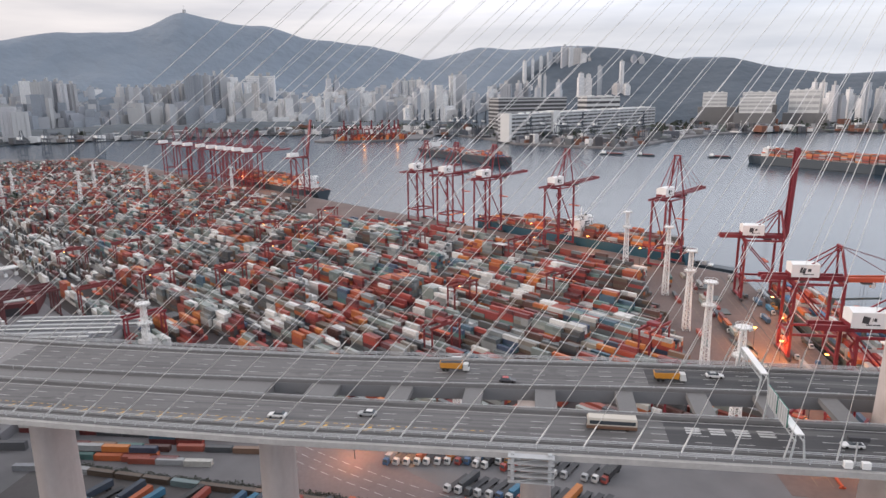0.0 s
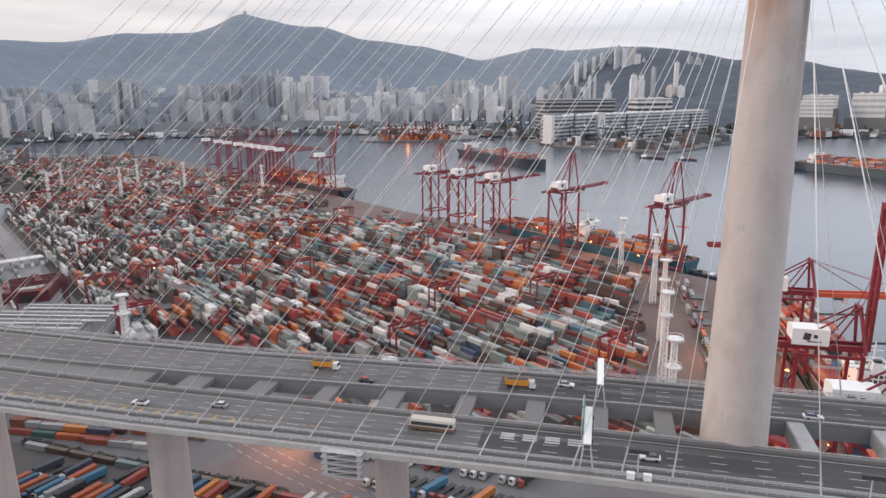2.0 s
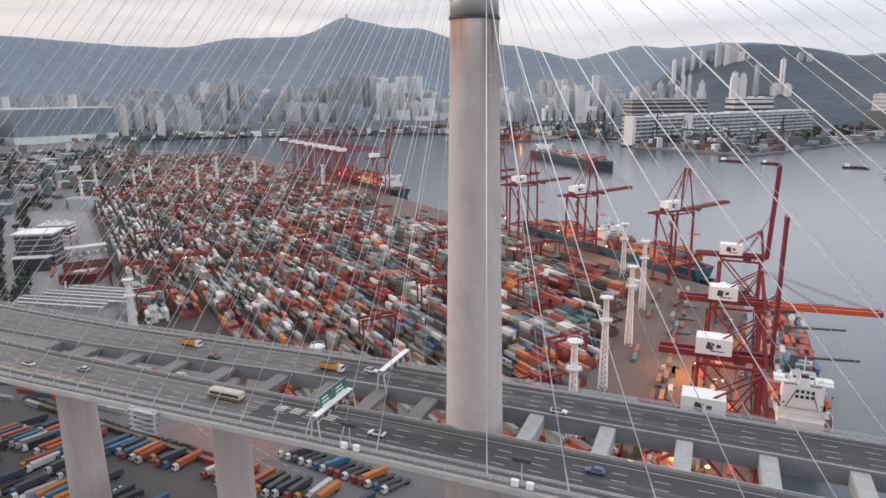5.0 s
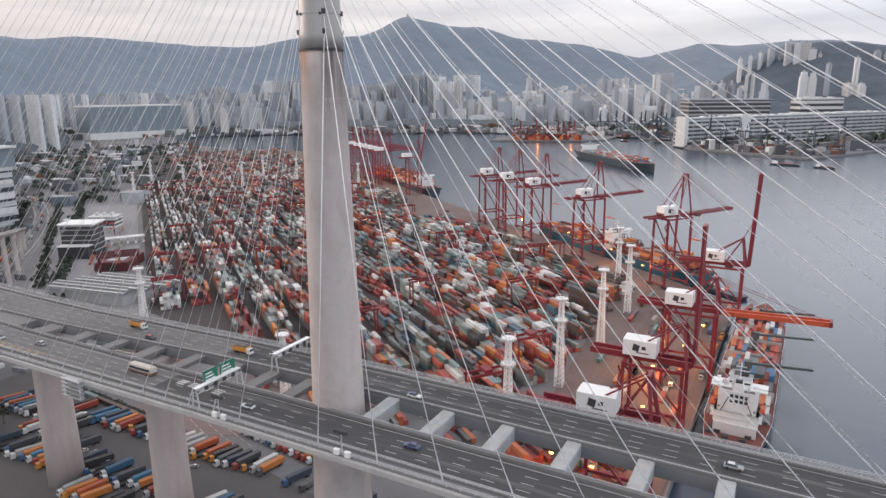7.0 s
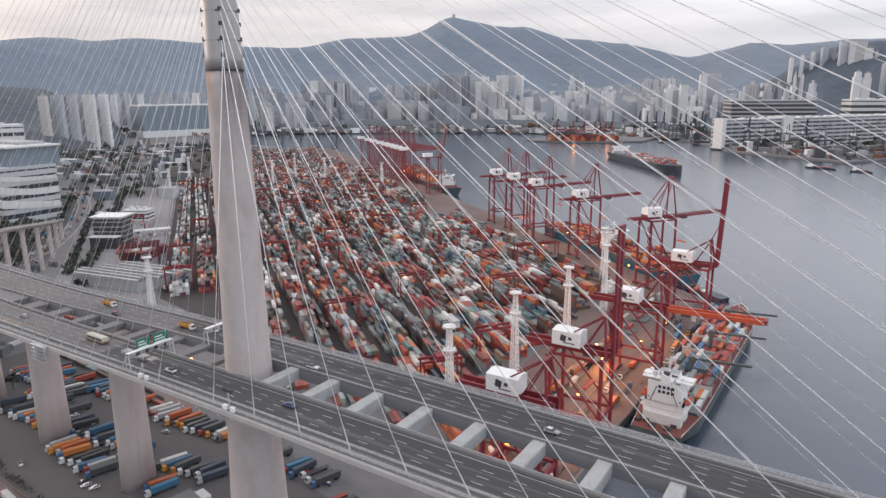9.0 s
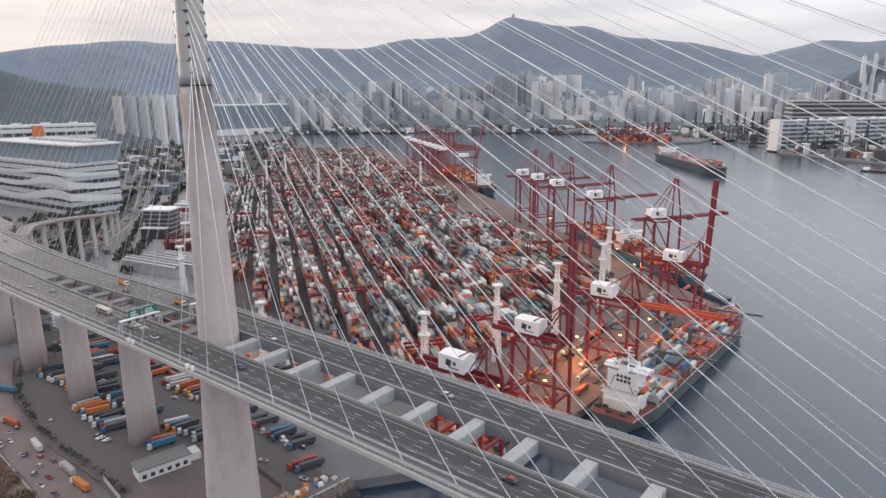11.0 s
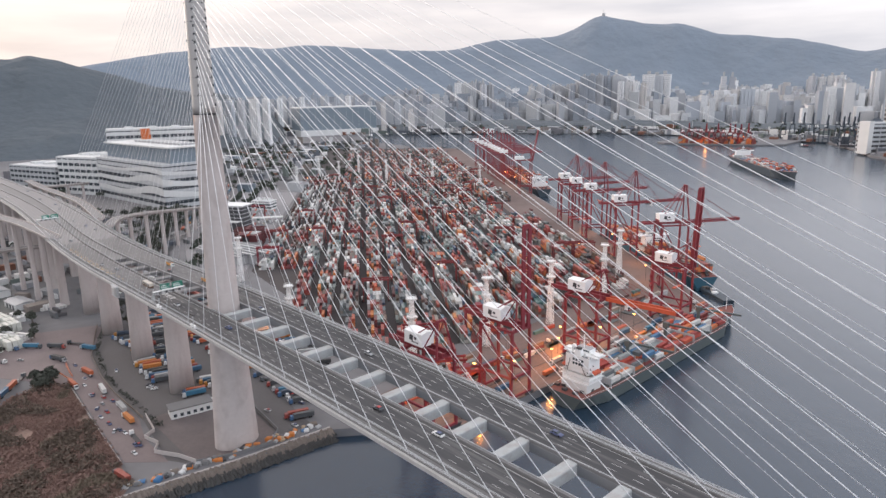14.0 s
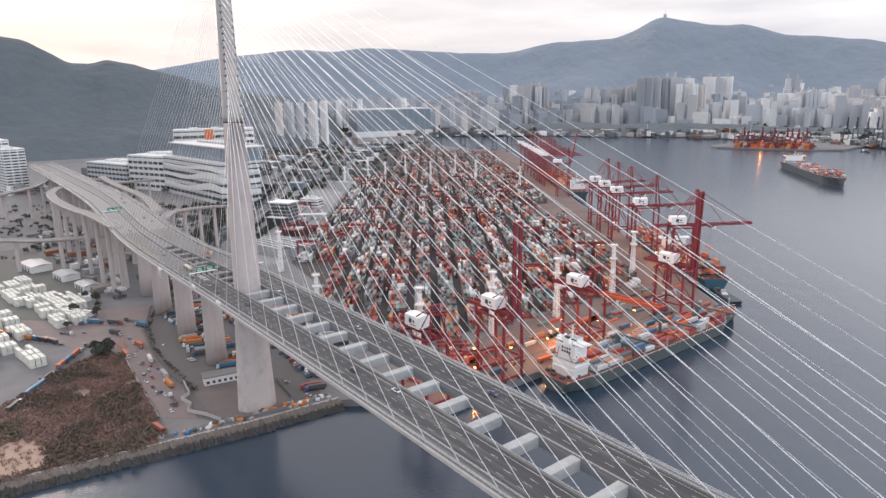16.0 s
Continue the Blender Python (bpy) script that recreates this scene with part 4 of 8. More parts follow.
for bi, (v0, u0) in enumerate(BLOCKS):
    u = u0
    slot = 0
    while u < (1150 if v0 < 20 else 1820):
        slot += 1
        if slot % 17 == 0:
            u += 14
            continue
        if v0 > 268 and u > 620 and u < 760:
            u += 12.75
            continue
        tone = noise.noise(Vector((u * 0.012, v0 * 0.03, 9.0)))
        kind = "mixed"
        if tone > 0.3 or (v0 < 8 and 470 < u < 760) or (v0 < 90 and 330 < u < 980 and noise.noise(Vector((u * 0.03, v0, 2))) > 0.08):
            kind = "pale"
        elif tone < -0.28 or u > 930 and RND.random() < 0.35:
            kind = "warm"
        if v0 < 14 and 585 < u < 1130 and RND.random() < 0.85:
            kind = "reefer"
        if slot == 1 or kind != last_kind or RND.random() < 0.5:
            owner = RND.choice(MIX[kind])       # boxes of one line are stacked together
        last_kind = kind
        for r in range(6):
            vv = v0 + r * 2.62
            if kind == "reefer" and r in (1, 4):
                stuff["dark"].box(u + 5, -vv - 1.9, 0.06, u + 7, -vv - 0.5, 12.5, False)      # plug-in rack between the rows
                continue
            n = round((5.6 if u < 1150 else 4.2) * heap(u, vv, 0.0))
            n = max(0 if RND.random() < 0.35 else 1, min(5, n + RND.choice((-2, -1, 0, 0, 0, 1, 1))))
            for h in range(n):
                z = 0.06 + h * (BOX_H + 0.02)
                half = RND.random() < 0.22
                du = RND.uniform(-0.12, 0.12)
                if RND.random() < 0.075:
                    owner = RND.choice(MIX[kind])
                k = owner if RND.random() < 0.76 else RND.choice(MIX["mixed"])
                if len(near_boxes) < 145 and u < u0 + 52 and 60 < v0 < 240 and h == n - 1:
                    near_boxes.append((u + du, vv, z))
                elif half:
                    stuff[k].box(u + du, -vv - BOX_W, z, u + du + 6.06, -vv, z + BOX_H, False)
                    stuff[k].box(u + du + 6.13, -vv - BOX_W, z, u + du + BOX_L, -vv, z + BOX_H, False)
                else:
                    stuff[k].box(u + du, -vv - BOX_W, z, u + du + BOX_L, -vv, z + BOX_H, False)
        u += 12.75
# looser rows between the blocks and the bridge
for bi, (v0, u0) in enumerate(BLOCKS):
    if not -10 < v0 < 130:
        continue
    u = (108 - 0.8 * v0) / 0.6
    while u < u0 - 14:
        for r in range(6):
            vv = v0 + r * 2.62
            p = yard(u, vv)
            if RND.random() < 0.25 or p.y < 116 and p.x < -112:
                continue
            k = RND.choice(MIX["warm"])
            for h in range(RND.choice((1, 1, 2, 3))):
                stuff[k].box(u, -vv - BOX_W, 0.06 + h * 2.61, u + BOX_L, -vv, 0.06 + h * 2.61 + BOX_H, False)
        u += 12.75 if RND.random() < 0.8 else 22
for k, words in (("white", "white refrigerated"), ("grey", "grey"), ("red", "dark red"), ("orange", "orange"), ("teal", "teal and blue"), ("sage", "pale grey-green"), ("dark", "brown and black")):
    solid("container_stacks", stuff[k], FAMILY_PAINT[k], "rows of stacked " + words + " shipping containers", "containers", kind="stuff", m=YARD_M)
for u, vv, z in near_boxes:
    ob = new("shipping_container", SINGLE)
    ob.matrix_basis = YARD_M @ pose(u, -vv - BOX_W, z)
    tagged(ob, "painted corrugated steel shipping container on top of a stack", "shipping container", "containers at the near end of the yard")

# ---------------------------------------------------------------- quay cranes


def truss_pair(g, a, b, depth, width, n, bar):
    """A boom: two deep side trusses joined across."""
    a, b = Vector(a), Vector(b)
    d = (b - a).normalized()
    up = Vector((0, 0, 1)) if abs(d.z) < 0.9 else Vector((-1, 0, 0))
    side = d.cross(up).normalized()
    up = side.cross(d)
    for s in (-1, 1):
        o = side * (s * width / 2)
        g.bar(a + o, b + o, bar * 1.5)
        g.bar(a + o + up * depth, b + o + up * depth, bar)
        for k in range(n):
            p, q = a + (b - a) * (k / n), a + (b - a) * ((k + 1) / n)
            g.bar(p + o, (p + q) / 2 + o + up * depth, bar * 0.7)
            g.bar((p + q) / 2 + o + up * depth, q + o, bar * 0.7)
    for k in range(n + 1):
        p = a + (b - a) * (k / n)
        g.bar(p - side * width / 2, p + side * width / 2, bar * 0.8)


def quay_crane(m, boom, height, paint, label, lift=0.0, apex=26, outreach=46, house=WHITE, lit=True, back=17, box_girder=False, tilt=80):
    """A ship-to-shore crane. Local x points over the water, y along the quay; the waterside rail is x = 0.
    boom: 'down', 'up' or 'none'; height: the girder's underside."""
    ob = thing("quay_crane", label, "quay crane", m, "quay cranes")
    gauge, half = 26.0, 9.0
    for x in (0, -gauge):
        for y in (-half, half):
            part("leg", Geo().bar((x, y, 2.2), (x, y * 0.92, height), 1.5), paint, ob)
            g = Geo()
            for k in range(4):
                g.box(x - 0.5, y - 3.6 + k * 1.9, 0.2, x + 0.5, y - 2.2 + k * 1.9, 1.3)
            g.box(x - 0.7, y - 4, 1.3, x + 0.7, y + 4, 2.2)
            part("bogie", g, DARK, ob)
        part("sill_beam", Geo().bar((x, -half, 3.0), (x, half, 3.0), 1.4), paint, ob)
        part("portal_beam", Geo().bar((x, -half, 16), (x, half, 16), 1.5), paint, ob)
        part("top_beam", Geo().bar((x, -half, height - 0.8), (x, half, height - 0.8), 1.6), paint, ob)
    for y in (-half, half):
        part("side_beam", Geo().bar((0, y, 16), (-gauge, y, 16), 1.4), paint, ob)
        part("side_brace", Geo().bar((0, y, 16.5), (-gauge, y * 0.94, height - 1), 0.8), paint, ob)
        part("upper_beam", Geo().bar((0, y * 0.92, height - 1), (-gauge, y * 0.92, height - 1), 1.2), paint, ob)
    for y in (-3, 3):
        part("main_girder", Geo().box(-gauge - back, y - 0.6, height, 3, y + 0.6, height + (2.8 if box_girder else 2.0)), paint, ob)
    for k in range(9):
        x = -gauge - back + 1 + k * (gauge + back) / 8.2
        part("girder_tie", Geo().bar((x, -3, height + 1), (x, 3, height + 1), 0.5), paint, ob)
    # apex frame
    for y in (-4.5, 4.5):
        part("apex_leg", Geo().bar((1.5, y * 1.5, height), (-1.5, y * 0.5, height + apex), 1.1), paint, ob)
        part("back_stay", Geo().bar((-1.5, y * 0.5, height + apex), (-gauge - 2, y * 0.9, height + 2), 0.6), paint, ob)
        part("rear_leg", Geo().bar((-12, y, height + 1), (-1.5, y * 0.5, height + apex * 0.97), 0.55), paint, ob)
    part("apex_beam", Geo().bar((-1.5, -3.5, height + apex), (-1.5, 3.5, height + apex), 1.2), paint, ob)
    # machinery house
    x0, x1 = -gauge - 1.5, -gauge + 13.5
    g = Geo()
    g.add([(x0, -4.6, height + 2.2), (x1, -4.6, height + 2.2), (x1, 4.6, height + 2.2), (x0, 4.6, height + 2.2), (x0, -4.6, height + 9.6), (x1, -4.6, height + 9.6), (x1, 4.6, height + 9.6), (x0, 4.6, height + 9.6),
           (x0 + 0.3, 0, height + 10.6), (x1 - 0.3, 0, height + 10.6)],
          [(3, 2, 1, 0), (0, 1, 5, 4), (2, 3, 7, 6), (1, 2, 6, 9, 5), (3, 0, 4, 8, 7), (4, 5, 9, 8), (6, 7, 8, 9)])
    hs = part("machinery_house", g, house, ob, "white machinery house")
    for y, s in ((-4.63, -1), (4.63, 1)):
        cx, cz = x0 + 6.0, height + 6.2
        g = Geo()
        ring = [(cx + 2.1 * math.cos(radians(33 + 90 * k)), cz + 2.3 * math.sin(radians(33 + 90 * k))) for k in range(4)]
        g.loft([[(px, yy, pz) for px, pz in ring] for yy in (y - s * 0.02, y + s * 0.06)])
        g.box(cx + 2.6, min(y, y + s * 0.06), cz - 0.6, cx + 4.4, max(y, y + s * 0.06), cz + 1.0)
        g.box(cx + 0.2, min(y, y + s * 0.06), cz - 2.5, cx + 6.0, max(y, y + s * 0.06), cz - 2.0)
        part("emblem", g, DARK, hs, "dark tilted square emblem and bars")
    part("house_end", Geo().box(x0 - 0.25, -4.4, height + 2.3, x0 - 0.02, 4.4, height + 4.2), paint, hs)
    # boom
    if boom != 'none':
        hinge = Vector((3.5, 0, height + 0.8))
        ang = radians(1.5 if boom == 'down' else tilt)
        tip = hinge + Vector((math.cos(ang), 0, math.sin(ang))) * outreach
        if box_girder:
            g = Geo()
            for y in (-2.6, 2.6):
                o = Vector((0, y, 0))
                g.bar(hinge + o, tip + o, 1.2, 2.6)
            for k in range(8):
                p = hinge + (tip - hinge) * (k / 7)
                g.bar(p - Vector((0, 2.6, 0)), p + Vector((0, 2.6, 0)), 0.8)
            part("boom", g, CRANE_BRIGHT if boom == 'down' else paint, ob)
        else:
            g = Geo()
            truss_pair(g, hinge - Vector((0, 0, 0.8)), tip - Vector((0, 0, 0.8)), 1.8, 5.4, 12, 0.55)
            part("boom", g, paint, ob)
        top = Vector((-1.5, 0, height + apex))
        for f in (0.48, 0.95):
            q = hinge + (tip - hinge) * f
            for y in (-2.4, 2.4):
                if boom == 'down':
                    part("fore_stay", Geo().bar(top + Vector((0, y, 0)), q + Vector((0, y, 0.8)), 0.22), paint, ob)
                elif f < 0.6:
                    part("fore_stay", Geo().bar(top + Vector((0, y, 0)), q + Vector((-1, y, 0)), 0.25), paint, ob)
        part("boom_tip", Geo().box(tip.x - 0.8, -3.4, tip.z - 1.2, tip.x + 0.8, 3.4, tip.z + 1.4), paint, ob)
    # trolley, cab, ropes and spreader
    tx = -9 if boom != 'down' else 14
    part("trolley", Geo().box(tx - 2.5, -3.2, height - 1.6, tx + 2.5, 3.2, height - 0.2), DARK, ob)
    cab = part("cab", Geo().box(tx + 3, -1.2, height - 4, tx + 5.4, 1.2, height - 1.2), house, ob)
    part("cab_window", Geo().box(tx + 5.4, -1.0, height - 3.8, tx + 5.45, 1.0, height - 2), GLASSY, cab)
    part("spreader", Geo().box(tx - 1.2, -6, height * 0.62, tx + 1.2, 6, height * 0.62 + 0.8), CRANE_BRIGHT, ob, "orange container spreader")
    for dx in (-1, 1):
        for dy in (-2, 2):
            part("hoist_rope", Geo().bar((tx + dx, dy, height * 0.62 + 0.8), (tx + dx, dy, height - 1.5), 0.08), DARK, ob)
    # zigzag stair on the landside leg
    rings = []
    for k in range(11):
        z, y = 4 + k * (height - 6) / 10, -half - 1.4 + (k % 2) * 4
        rings.append([(-gauge - 2.1, y, z), (-gauge - 1.1, y, z), (-gauge - 1.1, y, z + 0.5), (-gauge - 2.1, y, z + 0.5)])
    g = Geo().loft(rings)
    part("stairway", g, paint, ob)
    return ob


def far_crane(m, boom, height, paint, label, apex=22, outreach=40):
    """A quay crane seen only from afar: frames of legs, girder, boom, apex and house."""
    ob = thing("quay_crane", label, "quay crane", m, "distant quay cranes")
    for x in (0, -22):
        g = Geo()
        for y in (-8, 8):
            g.bar((x, y, 0), (x, y * 0.9, height), 1.5)
        for z in (2.5, 15, height - 1):
            g.bar((x, -8, z), (x, 8, z), 1.4)
        part("leg_frame", g, paint, ob)
    g = Geo()
    for y in (-7.6, 7.6):
        g.bar((0, y, 15), (-22, y, 15), 1.3)
        g.bar((0, y, 15), (-22, y, height - 1), 0.8)
    part("side_frame", g, paint, ob)
    part("girder", Geo().box(-38, -3.4, height, 3, 3.4, height + 2.2), paint, ob)
    g = Geo()
    for y in (-5, 5):
        g.bar((1, y, height), (-1, y * 0.4, height + apex), 1.1)
        g.bar((-1, y * 0.4, height + apex), (-24, y * 0.6, height + 2), 0.6)
    part("apex_frame", g, paint, ob)
    part("machinery_house", Geo().box(-30, -4.4, height + 2.2, -14, 4.4, height + 8), WHITE, ob)
    if boom != 'none':
        ang = radians(1.5 if boom == 'down' else 80)
        d = Vector((math.cos(ang), 0, math.sin(ang)))
        part("boom", Geo().bar(Vector((3, 0, height + 1)), Vector((3, 0, height + 1)) + d * outreach, 4.5, 2.2), paint, ob)
        part("fore_stay", Geo().bar((-1, 0, height + apex), Vector((3, 0, height + 1)) + d * outreach * 0.7, 0.4), paint, ob)
    return ob


def quay1(y):
    return pose(76 + 0.045 * (y - 88), y, GROUND + 0.1)


LBL = "dark red quay gantry crane with white machinery house"
quay_crane(quay1(88), 'none', 47, CRANE_RED, LBL, apex=20, box_girder=True)
quay_crane(quay1(151), 'up', 47, CRANE_RED, LBL + ", boom up", apex=20, outreach=63, box_girder=True, tilt=90)
quay_crane(quay1(236), 'down', 47, CRANE_RED, LBL + ", boom down", apex=20, outreach=52, box_girder=True)
quay_crane(quay1(350), 'up', 47, CRANE_RED, LBL + ", boom up", apex=20, outreach=64, box_girder=True, tilt=88)


def quay2(u, v=381):
    p = yard(u, v)
    return Matrix(((0.6, -0.8, 0, p.x), (0.8, 0.6, 0, p.y), (0, 0, 1, GROUND + 0.1), (0, 0, 0, 1)))


for u in (246, 363, 460, 519, 571):
    quay_crane(quay2(u), 'down', 62, CRANE_RED, LBL + ", boom down", apex=36, outreach=50)
for u, b in ((845, 'up'), (985, 'down'), (1020, 'down'), (1050, 'down'), (1080, 'down'), (1115, 'down'), (1160, 'down'), (1215, 'down'), (1262, 'down'), (1330, 'down')):
    far_crane(quay2(u), b, 62, CRANE_RED, LBL, apex=36 if b == 'down' else 30, outreach=56)


# ---------------------------------------------------------------- yard gantry cranes


def yard_gantry(u, v, paint=CRANE_RED, span=23, height=21):
    ob = thing("yard_gantry", "dark red rubber-tyred gantry crane straddling container stacks", "gantry crane", YARD_M @ pose(u, -v, 0), "yard gantry cranes")
    for y in (0, -span):
        for x in (-3.4, 3.4):
            part("leg", Geo().bar((x, y, 1.4), (x, y, height), 0.9), paint, ob)
            w = Geo()
            for k in (-0.9, 0.9):
                w.tube((x + k, y - 0.4, 0.8), (x + k, y + 0.4, 0.8), 0.75, 0.75, 10)
            part("bogie", w, RUBBER, ob)
        part("sill", Geo().bar((-5.2, y, 1.8), (5.2, y, 1.8), 0.9), paint, ob)
        part("head", Geo().bar((-3.4, y, height * 0.8), (3.4, y, height * 0.8), 0.5), paint, ob)
    for x in (-3.4, 3.4):
        part("girder", Geo().bar((x, 1.4, height), (x, -span - 1.4, height), 0.9, 1.5), paint, ob)
    part("trolley", Geo().box(-3.6, -span * 0.55, height + 0.7, 3.6, -span * 0.55 + 4.5, height + 2.6), paint, ob)
    part("cab", Geo().box(-1.2, -span * 0.5, height - 3.4, 1.2, -span * 0.5 + 2.2, height - 0.8), WHITE, ob)
    part("spreader", Geo().box(-6, -span * 0.5 - 1.2, height - 6, 6, -span * 0.5 + 1.2, height - 5.3), CRANE_BRIGHT, ob)
    part("power_pack", Geo().box(-2.4, 0.6, 2.4, 2.4, 2.2, 4.6), OFFWHITE, ob)
    for y in (-span * 0.2,) if int(u) % 2 else ():
        part("work_lamp", Geo().box(-3.9, y - 0.35, height - 1.3, -3.5, y + 0.35, height - 0.8), SODIUM, ob, "lit orange work lamp")
    return ob


R2 = random.Random(21)
for bi, (v0, u0) in enumerate(BLOCKS):
    for k in range(2):
        u = u0 + 25 + (1130 - u0) * (k + R2.uniform(0.1, 0.9)) / 2
        yard_gantry(u, v0 - 3.4, CRANE_DULL)
yard_gantry(392, -47.5)
GANTRY_MAROON = mat("gantry_maroon_paint", (0.1, 0.026, 0.03), 0.6, var=0.25, scale=0.15, fine=1.2)
for u in (500, 509, 518):
    yard_gantry(u, -92, GANTRY_MAROON, 34, 20)
yard_gantry(112, 101)
yard_gantry(148, 152)

# ---------------------------------------------------------------- lattice light masts


def light_mast(p, height=54):
    ob = thing("light_mast", "white lattice floodlight mast with round platforms", "light mast", Matrix.Translation(p), "floodlight masts of the terminal")
    w0, w1 = 2.3, 1.0

    def w(z):
        return w0 + (w1 - w0) * z / height
    for sx in (-1, 1):
        for sy in (-1, 1):
            part("leg", Geo().bar((sx * w0, sy * w0, 0), (sx * w1, sy * w1, height), 0.32), WHITE, ob)
    g = Geo()
    n = 18
    for k in range(n):
        z, z2 = height * k / n, height * (k + 1) / n
        a, b = w(z), w(z2)
        for (px, py), (qx, qy) in (((-1, -1), (1, -1)), ((1, -1), (1, 1)), ((1, 1), (-1, 1)), ((-1, 1), (-1, -1))):
            g.bar((px * a, py * a, z), (qx * b, qy * b, z2), 0.2)
            g.bar((qx * a, qy * a, z), (px * b, py * b, z2), 0.2)
            g.bar((px * a, py * a, z), (qx * a, qy * a, z), 0.2)
    part("lattice", g, WHITE, ob)
    for z in (height * 0.76, height):
        pl = part("platform", Geo().tube((0, 0, z - 0.3), (0, 0, z), 3.4, 3.4, 16), WHITE, ob)
        g = Geo()
        for k in range(12):
            a = 2 * math.pi * k / 12
            x, y = 3.4 * math.cos(a), 3.4 * math.sin(a)
            g.bar((x, y, z), (x, y, z + 1.2), 0.16)
            a2 = 2 * math.pi * (k + 1) / 12
            g.bar((x, y, z + 1.2), (3.4 * math.cos(a2), 3.4 * math.sin(a2), z + 1.2), 0.14)
            g.box(x - 0.45, y - 0.45, z - 1.1, x + 0.45, y + 0.45, z - 0.35)
        tagged(part("floodlight_ring", g, OFFWHITE, pl), kind="stuff")
    part("ladder_cage", Geo().box(-0.3, w1, 0, 0.3, w1 + 0.25, height), WHITE, ob)
    return ob


MASTS = [(-14, 414), (9, 351), (9, 273), (4, 201), (1, 130)]
for x, y in MASTS:
    light_mast((x, y, GROUND + 0.1))
light_mast((-300, 155, GROUND + 0.1), 46)
light_mast((-122, 108, GROUND + 0.1), 42)
for u, v in ((980, -60), (1060, 20), (1060, 120), (1060, 220), (930, 300), (1190, 60), (1190, 180), (1190, -30)):
    light_mast(yard(u, v, GROUND + 0.1), 48)

# ---------------------------------------------------------------- ships


R_SHIP = random.Random(3)


SHIP_BOXES = picks("container_paint_ship", [(0.42, 0.05, 0.03), (0.5, 0.5, 0.48), (0.5, 0.13, 0.035), (0.3, 0.035, 0.03), (0.26, 0.3, 0.3), (0.6, 0.59, 0.57), (0.45, 0.07, 0.03), (0.05, 0.16, 0.3), (0.2, 0.03, 0.03), (0.1, 0.12, 0.13)], 'island', ribs='X')


